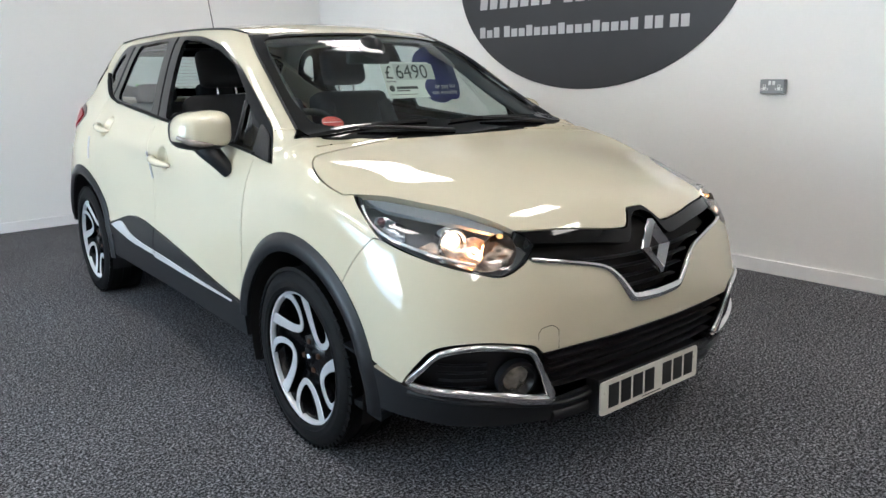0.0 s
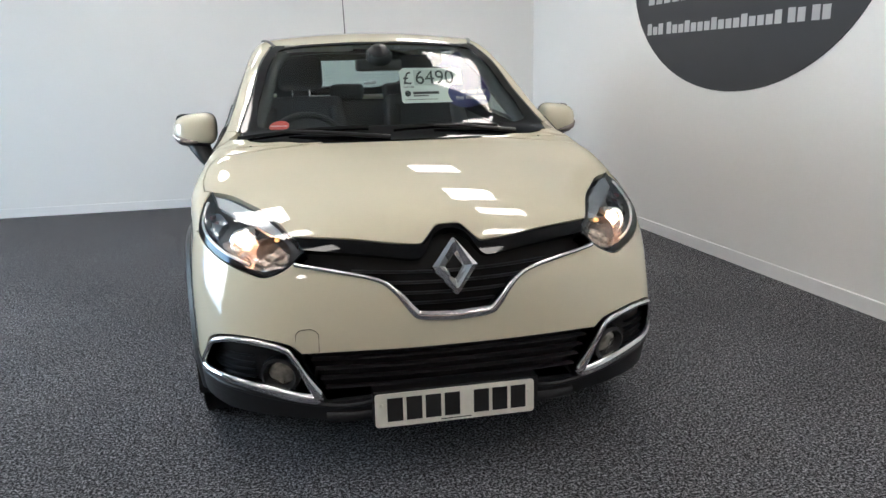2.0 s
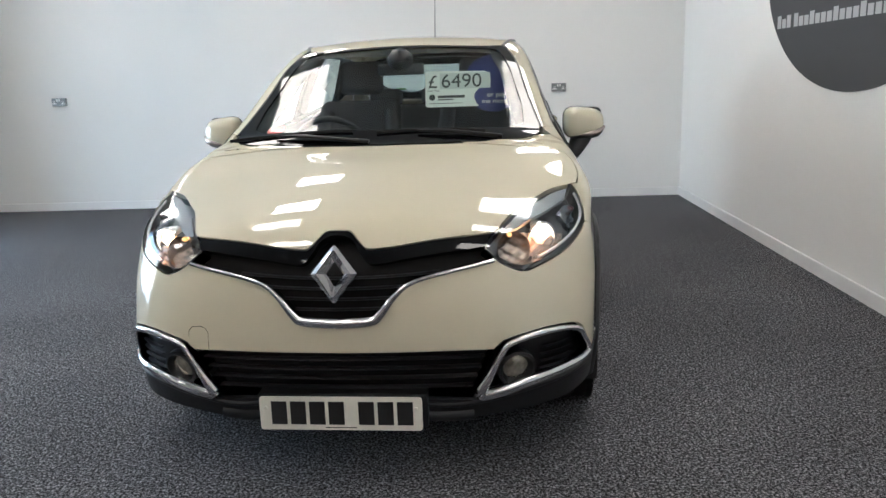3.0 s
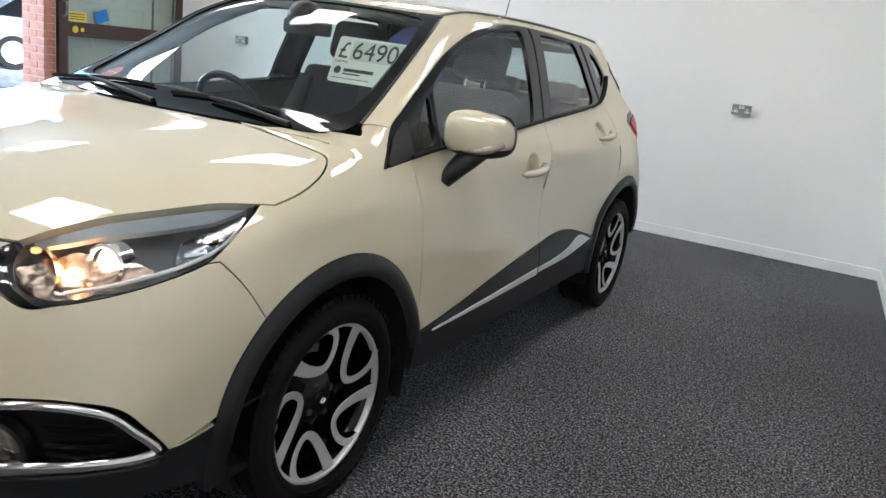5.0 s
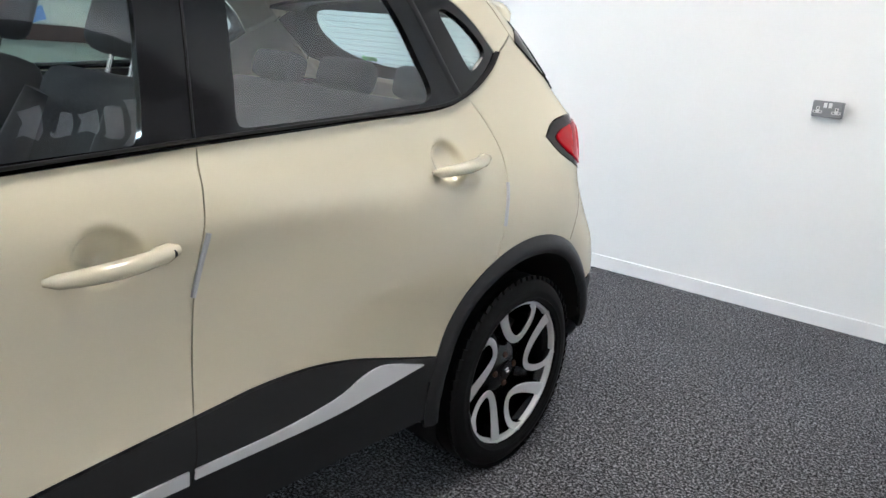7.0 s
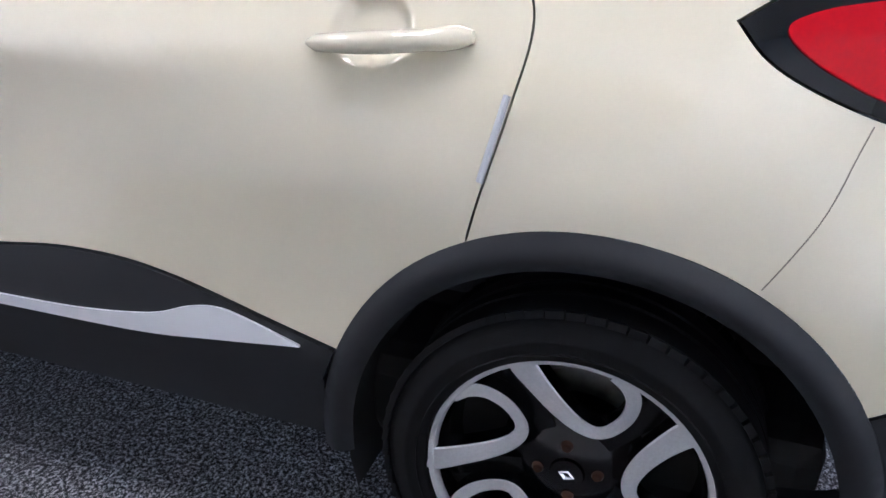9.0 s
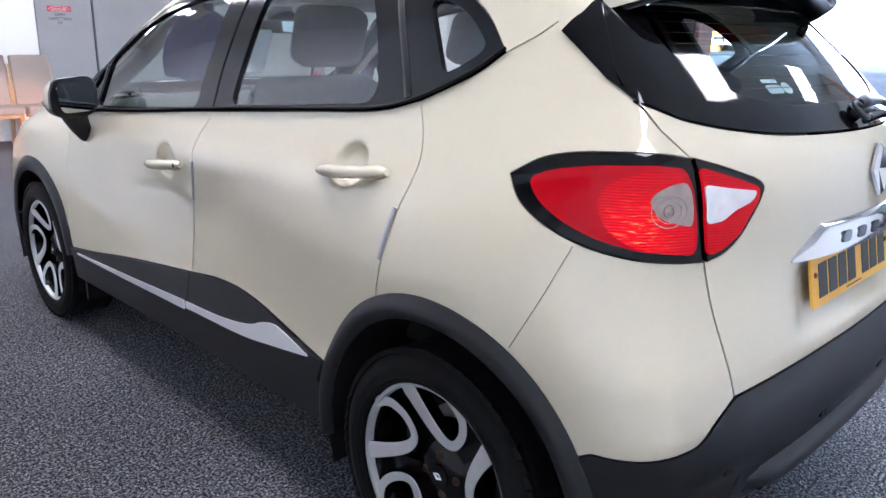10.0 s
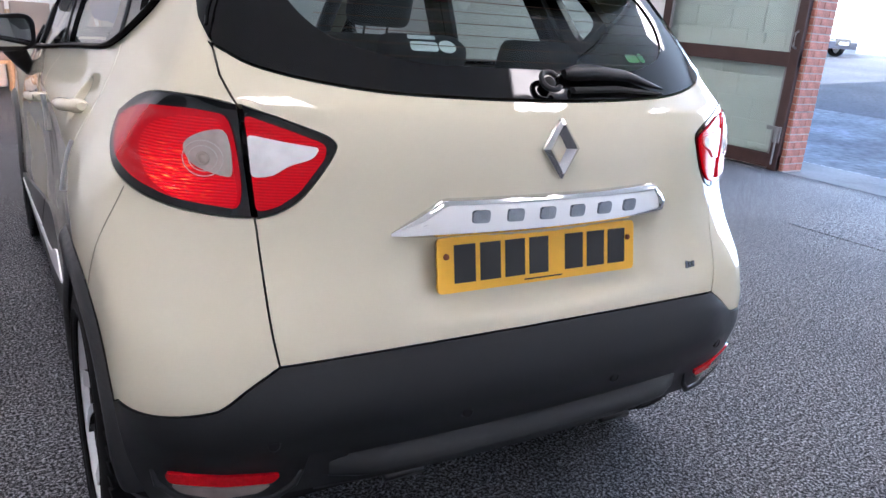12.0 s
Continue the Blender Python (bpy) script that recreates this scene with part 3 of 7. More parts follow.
def parked_car(m, paint, label):
    """A parked saloon, seen from afar."""
    c = new("parked_car")
    tagged(c, label, "car", "parked cars")
    prof = [(-2.15, 0.30), (-2.2, 0.55), (-2.1, 0.72), (-1.1, 0.93), (0.0, 0.95), (1.5, 0.98), (2.15, 0.92), (2.2, 0.6), (2.15, 0.32)]
    def loft(pts, w0, w1, zmid):
        bm = bmesh.new()
        rows = []
        for s in (-1, -0.93, 0.93, 1):
            rows.append([bm.verts.new((s * (w0 + (w1 - w0) * min(1, max(0, (z - 0.3) / zmid))) * (1 if abs(s) < 1 else 1.0), y * (0.985 if abs(s) == 1 else 1), z - (0.03 if abs(s) == 1 and z > 0.6 else 0))) for y, z in pts])
        for a, b in zip(rows, rows[1:]):
            for i in range(len(pts)):
                j = (i + 1) % len(pts)
                bm.faces.new((a[i], a[j], b[j], b[i]))
        bm.faces.new(rows[0][::-1])
        bm.faces.new(rows[-1])
        return bm
    part("body", loft(prof, 0.88, 0.84, 0.7), paint, c, smooth=30)
    cab = [(-1.05, 0.92), (-0.25, 1.38), (0.1, 1.45), (0.9, 1.44), (1.25, 1.36), (1.75, 0.96)]
    part("cabin_glass", loft(cab, 0.86, 0.60, 1.15), GLOSS_BLACK, c, smooth=30)
    part("roof", loft([(-0.30, 1.375), (0.1, 1.465), (0.9, 1.455), (1.3, 1.36), (0.9, 1.40), (0.1, 1.41)], 0.80, 0.585, 1.1), paint, c, smooth=30)
    for x in (-0.80, 0.80):
        for y in (-1.35, 1.35):
            w = part("wheel", lathe(bmesh.new(), [(0.22, -0.1), (0.31, -0.1), (0.325, 0.0), (0.31, 0.1), (0.21, 0.1)], 24, pose(x, y, 0.325, 0, 90, 0)), RUBBER, c, smooth=40)
            part("rim", lathe(bmesh.new(), [(0.21, 0.08), (0.18, 0.06), (0.0, 0.085)], 10, pose(x, y, 0.325, 0, 90 if x > 0 else -90, 0)), ALLOY, w)
    for x in (-0.62, 0.62):
        part("headlight", box_bm(x - 0.17, x + 0.17, -2.19, -2.02, 0.62, 0.73, 0.03), CLEAR_FAR, c)
        part("tail_light", box_bm(x - 0.18, x + 0.18, 2.08, 2.215, 0.68, 0.84, 0.03), RED_LENS, c)
    part("grille", box_bm(-0.38, 0.38, -2.225, -2.14, 0.42, 0.66, 0.02), SATIN_BLACK, c)
    part("number_plate", box_bm(-0.26, 0.26, -2.235, -2.22, 0.44, 0.55, 0.004), material("far_plate", (0.7, 0.7, 0.68), 0.5), c)
    c.matrix_world = m
    return c


CLEAR_FAR = material("far_lamp", (0.6, 0.62, 0.64), 0.15, metal=0.5, coat=0.5)
parked_car(pose(gx - 2.6, -10.6, G, 0, 0, 62), material("white_car_paint", (0.72, 0.72, 0.70), 0.25, coat=1), "white saloon car parked in the garage bay")
parked_car(pose(-27.1, -13.67, 0.744, 0, 0, 173), material("silver_grey_car_paint", (0.055, 0.06, 0.08), 0.3, coat=0.6), "silver grey saloon car parked in the yard")
parked_car(pose(-11.9, 9.32, 0.0, 0, 0, 146), material("pale_blue_car_paint", (0.36, 0.42, 0.60), 0.25, metal=0.4, coat=1), "pale blue saloon car parked outside the doorway")
FENCE = material("weathered_fence_wood", (0.36, 0.28, 0.20), 0.8, grain=0.15, grain_scale=20, stain=0.15)
fence = new("fence")
tagged(fence, "weathered timber fence behind the yard", "fence")
for i in range(60):
    part("board", box_bm(-36.0, -35.96, -24.0 + 0.2 * i - 12, -23.82 + 0.2 * i - 12, G, 2.9 + 0.05 * (i % 3)), FENCE, fence)
# ---- the car ----
car = new("car")
car.matrix_world = pose(-0.0213, 0.0419, 0, 0, 0, -2.735)
tagged(car, "glossy cream compact crossover car with black cladding, headlights on", "car")


def pchip(xs, V, x):
    """Shape-keeping cubic through columns V (one row for each of xs) at x. V is (K,) or (K, N)."""
    xs, V, x = np.asarray(xs, float), np.asarray(V, float), np.asarray(x, float)
    if V.ndim == 1:
        V = np.repeat(V[:, None], x.size, 1)
    h = np.diff(xs)[:, None]
    d = np.diff(V, axis=0) / h
    m = np.zeros_like(V)
    w1, w2 = 2 * h[1:] + h[:-1], h[1:] + 2 * h[:-1]
    ok = d[1:] * d[:-1] > 0
    with np.errstate(divide="ignore", invalid="ignore"):
        m[1:-1] = np.where(ok, (w1 + w2) / (w1 / d[:-1] + w2 / d[1:]), 0)
    m[0], m[-1] = d[0], d[-1]
    xf = np.clip(x.ravel(), xs[0], xs[-1])
    i = np.clip(np.searchsorted(xs, xf) - 1, 0, len(xs) - 2)
    c = np.arange(x.size)
    hh = h[i, 0]
    t = (xf - xs[i]) / hh
    a, b = V[i, c], V[i + 1, c]
    return ((1 + 2 * t) * (1 - t) ** 2 * a + t * (1 - t) ** 2 * hh * m[i, c] + t * t * (3 - 2 * t) * b + t * t * (t - 1) * hh * m[i + 1, c]).reshape(x.shape)


# half widths by height (rows) and length (columns)
W_Z = [0.20, 0.45, 0.58, 0.70, 0.80, 0.87, 0.93, 1.00, 1.05, 1.20, 1.40, 1.52]
W_Y = [-0.75, -0.4, 0.0, 0.45, 1.0, 1.45, 2.2, 2.65, 2.95, 3.2]
W_T = [
    [0.74, 0.80, 0.84, 0.84, 0.838, 0.835, 0.83, 0.82, 0.79, 0.74],
    [0.76, 0.828, 0.860, 0.858, 0.850, 0.842, 0.838, 0.845, 0.835, 0.80],
    [0.76, 0.828, 0.860, 0.850, 0.836, 0.826, 0.832, 0.850, 0.836, 0.795],
    [0.75, 0.822, 0.856, 0.842, 0.824, 0.814, 0.836, 0.856, 0.834, 0.785],
    [0.735, 0.808, 0.846, 0.832, 0.818, 0.810, 0.838, 0.856, 0.825, 0.765],
    [0.735, 0.808, 0.842, 0.820, 0.817, 0.813, 0.832, 0.846, 0.812, 0.74],
    [0.705, 0.790, 0.820, 0.802, 0.814, 0.818, 0.822, 0.830, 0.795, 0.72],
    [0.66, 0.755, 0.788, 0.772, 0.790, 0.796, 0.790, 0.795, 0.775, 0.70],
    [0.63, 0.72, 0.750, 0.748, 0.760, 0.762, 0.757, 0.765, 0.757, 0.68],
    [0.55, 0.62, 0.67, 0.685, 0.706, 0.712, 0.692, 0.672, 0.650, 0.60],
    [0.45, 0.50, 0.54, 0.575, 0.618, 0.632, 0.612, 0.580, 0.550, 0.50],
    [0.35, 0.40, 0.45, 0.50, 0.545, 0.558, 0.55, 0.525, 0.49, 0.42],
]
TOP_Y = [-0.9, -0.80, -0.76, -0.6, -0.4, -0.2, 0.0, 0.08, 0.20, 0.5, 0.8, 0.92, 1.1, 1.4, 1.8, 2.2, 2.6, 2.95, 3.3]
TOP_Z = [0.71, 0.805, 0.848, 0.912, 0.960, 0.994, 1.022, 1.037, 1.10, 1.272, 1.442, 1.482, 1.512, 1.53, 1.537, 1.532, 1.518, 1.495, 1.46]
CROWN_Y = [-0.9, -0.6, -0.22, 0.0, 0.12, 0.25, 0.8, 1.1, 2.8]
CROWN = [0.26, 0.22, 0.125, 0.045, 0.035, 0.12, 0.19, 0.12, 0.14]
NOSE_Z = [0.15, 0.25, 0.35, 0.50, 0.62, 0.72, 0.80, 0.9, 1.1]
NOSE_Y = [-0.74, -0.80, -0.825, -0.845, -0.840, -0.822, -0.795, -0.72, -0.5]
TAIL_Z = [0.15, 0.30, 0.45, 0.60, 0.72, 0.85, 1.0, 1.10, 1.155, 1.25, 1.35, 1.45, 1.55]
TAIL_Y = [3.07, 3.16, 3.20, 3.212, 3.207, 3.195, 3.197, 3.18, 3.13, 3.035, 2.92, 2.80, 2.68]


# the tail is nearly flat across the bumper and rounder above it
BULGE_Z = [0.3, 0.60, 0.70, 0.80, 0.90, 1.0]
BULGE_2 = [0.10, 0.09, 0.12, 0.20, 0.27, 0.30]
BULGE_6 = [0.25, 0.15, 0.18, 0.24, 0.27, 0.30]


HANDLES = [(1.288, 0.908), (2.236, 1.010)]


def smax(a, b, k):
    h = np.clip(0.5 + 0.5 * (a - b) / k, 0, 1)
    return b + (a - b) * h + k * h * (1 - h)


def fine(xs, ys, lo, hi, n=3000):
    """A cubic through a few knots, looked up from a fine table."""
    gx = np.linspace(lo, hi, n)
    gy = pchip(xs, ys, gx)
    return lambda x: np.interp(x, gx, gy)


GY, GZ = np.arange(-1.2, 3.7, 0.01), np.arange(0.0, 1.9, 0.01)
_rows = np.stack([pchip(W_Y, r, GY) for r in W_T])
W_GRID = np.stack([pchip(W_Z, _rows, np.full(len(GY), z)) for z in GZ])
top_z, crown, nose_y, tail_y = fine(TOP_Y, TOP_Z, -1.2, 3.7), fine(CROWN_Y, CROWN, -1.2, 3.7), fine(NOSE_Z, NOSE_Y, 0, 1.9), fine(TAIL_Z, TAIL_Y, 0, 1.9)


def half_width(y, z):
    """Half the car's width, from the fine grid, smoothly."""
    u = np.clip((y - GY[0]) / 0.01, 0, len(GY) - 2.001)
    v = np.clip((z - GZ[0]) / 0.01, 0, len(GZ) - 2.001)
    i, k = u.astype(int), v.astype(int)
    u, v = u - i, v - k
    return (W_GRID[k, i] * (1 - u) + W_GRID[k, i + 1] * u) * (1 - v) + (W_GRID[k + 1, i] * (1 - u) + W_GRID[k + 1, i + 1] * u) * v


def body(P):
    """Signed distance, nearly, to the smooth outer skin of the car."""
    x, y, z = np.abs(P[:, 0]), P[:, 1], P[:, 2]
    side = x - half_width(y, z)
    for cy, cz in HANDLES:   # finger cups behind the door handles
        side = side + 0.026 * np.exp(-((((y - cy) / 0.056) ** 2 + ((z - cz) / 0.046) ** 2) ** 4))
    x2 = x * x
    x6 = x2 * x2 * x2
    top = (z - (top_z(y) - crown(y) * x2)) * 0.88
    nose = nose_y(z) + np.interp(z, [0.5, 0.72], [0.14, 0.22]) * x2 + np.interp(z, [0.5, 0.8], [0.62, 0.70]) * x6 - y
    tail = (y - (tail_y(z) - np.interp(z, BULGE_Z, BULGE_2) * x2 - np.interp(z, BULGE_Z, BULGE_6) * x6)) * np.interp(z, [1.05, 1.2], [1.0, 0.7])
    f = smax(side, top, np.interp(z, [0.8, 1.1, 1.3], [0.09, 0.07, 0.05]))
    f = smax(f, nose, 0.08)
    tail = tail + 0.036 * np.exp(-((x / 0.31) ** 8 + ((z - 0.802) / 0.080) ** 6))   # hollow behind the number plate
    return smax(f, tail, np.interp(z, [0.5, 0.7, 0.9, 1.2], [0.085, 0.085, 0.10, 0.06]))


def normal(P, e=0.01):
    g = np.stack([body(P + e * np.eye(3)[i]) - body(P - e * np.eye(3)[i]) for i in range(3)], 1)
    return g / np.linalg.norm(g, axis=1, keepdims=True)


class Chart:
    """A flat map of the skin: rays(uv) give where to look from and which way; flat(P) maps back."""
    def __init__(self, rays, flat, reach=1.6):
        self.rays, self.flat, self.reach = rays, flat, reach

    def lift(self, uv):
        uv = np.atleast_2d(np.asarray(uv, float))
        O, D = self.rays(uv)
        n, steps = len(uv), 28
        lo, hi = np.zeros(n), np.full(n, self.reach)
        found = np.zeros(n, bool)
        prev = np.zeros(n)
        for k in range(1, steps + 1):
            s = np.full(n, self.reach * k / steps)
            inside = (body(O + s[:, None] * D) < 0) & ~found
            lo[inside], hi[inside] = prev[inside], s[inside]
            found |= inside
            prev = s
        for _ in range(16):
            mid = (lo + hi) / 2
            neg = body(O + mid[:, None] * D) < 0
            hi = np.where(neg, mid, hi)
            lo = np.where(neg, lo, mid)
        return O + hi[:, None] * D


def _const(uv, v):
    return np.tile(np.array(v, float), (len(uv), 1))


SIDE = Chart(lambda q: (np.c_[np.full(len(q), 1.15), q], _const(q, (-1, 0, 0))), lambda P: P[:, 1:3], 1.1)
TOP = Chart(lambda q: (np.c_[q, np.full(len(q), 1.75)], _const(q, (0, 0, -1))), lambda P: P[:, :2])
FRONT = Chart(lambda q: (np.c_[q[:, 0], np.full(len(q), -1.1), q[:, 1]], _const(q, (0, 1, 0))), lambda P: P[:, [0, 2]])
BACK = Chart(lambda q: (np.c_[q[:, 0], np.full(len(q), 3.6), q[:, 1]], _const(q, (0, -1, 0))), lambda P: P[:, [0, 2]])
CR = 0.85


def _cyl(y0, sign):
    def rays(q):
        a = q[:, 0] / CR
        out = np.c_[np.sin(a), sign * np.cos(a), np.zeros(len(q))]
        return np.c_[np.zeros(len(q)), np.full(len(q), y0), q[:, 1]] + 1.5 * out, -out
    def flat(P):
        return np.c_[np.arctan2(P[:, 0], sign * (P[:, 1] - y0)) * CR, P[:, 2]]
    return Chart(rays, flat, 1.4)


NOSE = _cyl(0.15, -1)
TAIL = _cyl(2.2, 1)
_a = radians(48)
_n, _e = np.array([math.cos(_a), 0, math.sin(_a)]), np.array([-math.sin(_a), 0, math.cos(_a)])
CANT = Chart(lambda q: (q[:, :1] * np.array([0, 1, 0]) + q[:, 1:] * _e + 2.2 * _n, _const(q, -_n)), lambda P: np.c_[P[:, 1], P @ _e], 2.0)


def smooth_line(pts, per=8):
    """Catmull-Rom through flat points."""
    p = np.asarray(pts, float)
    if len(p) < 3:
        return np.stack([p[0] + (p[-1] - p[0]) * i / per for i in range(per + 1)])
    p = np.vstack([2 * p[0] - p[1], p, 2 * p[-1] - p[-2]])
    out = []
    for i in range(1, len(p) - 2):
        a, b, c, d = p[i - 1 : i + 3]
        for k in range(per):
            t = k / per
            out.append(0.5 * (2 * b + (c - a) * t + (2 * a - 5 * b + 4 * c - d) * t * t + (3 * b - a - 3 * c + d) * t ** 3))
    return np.array(out + [p[-2]])


def seam(chart, pts, per=8, straight=False):
    if straight:
        line = np.vstack([smooth_line(pts[i : i + 2], per)[:-1] for i in range(len(pts) - 1)] + [[pts[-1]]])
    else:
        line = smooth_line(pts, per)
    return chart.lift(line)


def deg(*pts):
    return [(radians(a) * CR, z) for a, z in pts]


def arc(cy, cz, r, a0, a1, n=28):
    """Part of a wheel arch, on the side; angles in degrees from the rear, over the top to the front."""
    q = [(cy + r * math.cos(radians(a0 + (a1 - a0) * i / n)), cz + r * math.sin(radians(a0 + (a1 - a0) * i / n))) for i in range(n + 1)]
    return SIDE.lift(q)


def joined(*lines):
    """Lines end to end as one closed loop; each line is turned round if that brings its start nearer."""
    out = [np.asarray(lines[0])]
    for ln in lines[1:]:
        end = out[-1][-1]
        ln = np.asarray(ln)
        if np.linalg.norm(ln[-1] - end) < np.linalg.norm(ln[0] - end):
            ln = ln[::-1]
        out.append(ln)
    pts = np.vstack(out)
    keep = [0]
    for i in range(1, len(pts)):
        if np.linalg.norm(pts[i] - pts[keep[-1]]) > 0.004:
            keep.append(i)
    if np.linalg.norm(pts[keep[-1]] - pts[keep[0]]) < 0.004:
        keep.pop()
    return pts[keep]


def mirrored(line):
    return np.asarray(line) * np.array([-1, 1, 1])


def in_poly(poly, pts):
    x, y = pts[:, 0], pts[:, 1]
    c = np.zeros(len(pts), bool)
    j = len(poly) - 1
    for i in range(len(poly)):
        xi, yi, xj, yj = *poly[i], *poly[j]
        with np.errstate(divide="ignore", invalid="ignore"):
            c ^= ((yi > y) != (yj > y)) & (x < (xj - xi) * (y - yi) / (yj - yi) + xi)
        j = i
    return c


def inset(poly, d):
    """The flat loop moved inwards by d."""
    if d == 0:
        return poly
    p = np.asarray(poly)
    area = 0.5 * np.sum(p[:, 0] * np.roll(p[:, 1], -1) - np.roll(p[:, 0], -1) * p[:, 1])
    if area < 0:
        d = -d
    t = np.roll(p, -1, 0) - np.roll(p, 1, 0)
    t /= np.maximum(np.linalg.norm(t, axis=1, keepdims=True), 1e-9)
    return p + d * np.c_[-t[:, 1], t[:, 0]]


def divided(poly, step):
    """The flat loop with its long edges split, so that it can follow the curve of the skin."""
    out = []
    for p, q in zip(poly, np.roll(poly, -1, 0)):
        n = max(1, int(np.linalg.norm(q - p) / step))
        out += [p + (q - p) * i / n for i in range(n)]
    return np.array(out)


def edge_gap(poly, pts):
    a, b = poly, np.roll(poly, -1, 0)
    best = np.full(len(pts), 9.0)
    for p, q in zip(a, b):
        d = q - p
        t = np.clip(((pts - p) @ d) / max(d @ d, 1e-12), 0, 1)
        best = np.minimum(best, np.linalg.norm(pts - p - t[:, None] * d, axis=1))
    return best


from mathutils.geometry import delaunay_2d_cdt


def skin(name, chart, loop, mat, parent, label="", gap=0.0018, h=0.032, lift=0.0, rim=0.02, holes=(), both=True, hole_gap=0.0, dense=(), geo=False):
    """A panel of the car's skin inside a loop of the surface, with a turned-in rim. lift: metres proud, a number or a function of place.
    both: the other side of the car too. Returns the parts."""
    outer = divided(inset(chart.flat(np.asarray(loop)), gap), h)
    hs = [divided(inset(chart.flat(np.asarray(q)), -hole_gap), h) for q in holes]
    lo, hi = outer.min(0), outer.max(0)
    gx, gy = np.meshgrid(np.arange(lo[0], hi[0], h), np.arange(lo[1], hi[1], h))
    gy = gy + (np.arange(gx.shape[1]) % 2)[None, :] * h / 2
    g = np.c_[gx.ravel(), gy.ravel()]
    for u, v, ru, rv, hh in dense:
        dx, dy = np.meshgrid(np.arange(u - ru, u + ru, hh), np.arange(v - rv, v + rv, hh))
        g = g[(np.abs(g[:, 0] - u) > ru) | (np.abs(g[:, 1] - v) > rv)]
        g = np.vstack([g, np.c_[dx.ravel(), dy.ravel()]])
    g = g[in_poly(outer, g)]
    g = g[edge_gap(outer, g) > 0.45 * h]
    for q in hs:
        g = g[~in_poly(q, g)]
        g = g[edge_gap(q, g) > 0.45 * h]
    coords, edges = [Vector(p) for p in outer], [(i, (i + 1) % len(outer)) for i in range(len(outer))]
    for q in hs:
        s = len(coords)
        coords += [Vector(p) for p in q]
        edges += [(s + i, s + (i + 1) % len(q)) for i in range(len(q))]
    coords += [Vector(p) for p in g]
    vs, _, fs, *_ = delaunay_2d_cdt(coords, edges, [], 0, 1e-6)
    uv = np.array([(v.x, v.y) for v in vs])
    fs = np.array([f for f in fs if len(f) == 3])
    cen = uv[fs].mean(1)
    keep = in_poly(outer, cen)
    for q in hs:
        keep &= ~in_poly(q, cen)
    fs = fs[keep]
    P = chart.lift(uv)
    N = normal(P)
    P = P + N * (np.broadcast_to(lift(P) if callable(lift) else lift, len(P))[:, None])
    a, b, c = P[fs[:, 0]], P[fs[:, 1]], P[fs[:, 2]]
    flip = (np.cross(b - a, c - a) * N[fs[:, 0]]).sum(1) < 0
    fs[flip] = fs[flip][:, ::-1]
    if geo:   # normals of the lifted sheet itself
        fn = np.cross(P[fs[:, 1]] - P[fs[:, 0]], P[fs[:, 2]] - P[fs[:, 0]])
        N2 = np.zeros_like(P)
        for i in range(3):
            np.add.at(N2, fs[:, i], fn)
        N = N2 / np.maximum(np.linalg.norm(N2, axis=1, keepdims=True), 1e-12)
    count = {}
    for f in fs:
        for i in range(3):
            e = (f[i], f[(i + 1) % 3])
            count[e] = count.get(e, 0) + 1
    border = [e for e in count if (e[1], e[0]) not in count]
    V, NN, F = [p for p in P], [n for n in N], [tuple(f) for f in fs]
    if rim:
        at = {}
        def rims(i, out):
            if (i, 0) not in at:
                at[i, 0] = len(V)
                V.append(P[i]); NN.append(out)
                at[i, 1] = len(V)
                V.append(P[i] - N[i] * rim); NN.append(out)
            return at[i, 0], at[i, 1]
        for i, j in border:
            out = np.cross(P[j] - P[i], N[i])
            out /= max(np.linalg.norm(out), 1e-9)
            a0, a1 = rims(i, out)
            b0, b1 = rims(j, out)
            F.append((a0, a1, b1, b0))
    used = sorted({i for f in F for i in f})
    remap = {i: k for k, i in enumerate(used)}
    V, NN = np.array([V[i] for i in used]), np.array([NN[i] for i in used])
    F = [tuple(remap[i] for i in f) for f in F]
    made = [mesh_object(name, V, F, mat, parent, label, normals=NN)]
    if both:
        s = np.array([-1, 1, 1])
        made.append(mesh_object(name, V * s, [f[::-1] for f in F], mat, parent, label, normals=NN * s))
    return made


# --- seams of the skin (left side, mirrored for the right) ---
hood_side = seam(SIDE, [(0.10, 1.040), (0.045, 1.012), (-0.03, 0.976), (-0.09, 0.950), (-0.15, 0.928), (-0.218, 0.909)])
hood_lamp = seam(NOSE, deg((62.0, 0.910), (55.5, 0.904), (47.5, 0.888), (40.2, 0.872), (34.0, 0.848), (30.0, 0.822)))
hood_nose = seam(FRONT, [(0.487, 0.823), (0.314, 0.816), (0.173, 0.799), (0.105, 0.794), (0.085, 0.800), (0.061, 0.824), (0.04, 0.843), (0.02, 0.846), (0.0, 0.846)], 6)
cowl = seam(TOP, [(0.0, 0.074), (0.25, 0.085), (0.45, 0.100), (0.60, 0.110), (0.672, 0.108)])
lamp_low = seam(NOSE, deg((27.0, 0.784), (29.4, 0.738), (33.1, 0.709), (37, 0.721), (43, 0.746), (49.6, 0.780), (53.4, 0.803)), 6)
lamp_in = seam(NOSE, deg((30.0, 0.822), (28.2, 0.806), (27.0, 0.784)), 4)
lamp_out = seam(NOSE, deg((53.4, 0.803), (55.6, 0.832), (58.2, 0.866), (62.0, 0.910)), 5)
FA, RA = (0.0, 0.320, 0.440), (2.61, 0.325, 0.447)
bumper_seam = seam(SIDE, [(-0.408, 0.803), (-0.35, 0.735), (-0.292, 0.650)])
arch_front = arc(*FA, 131.5, 165, 12)
arch_fender = arc(*FA, 131.5, 15, 30)
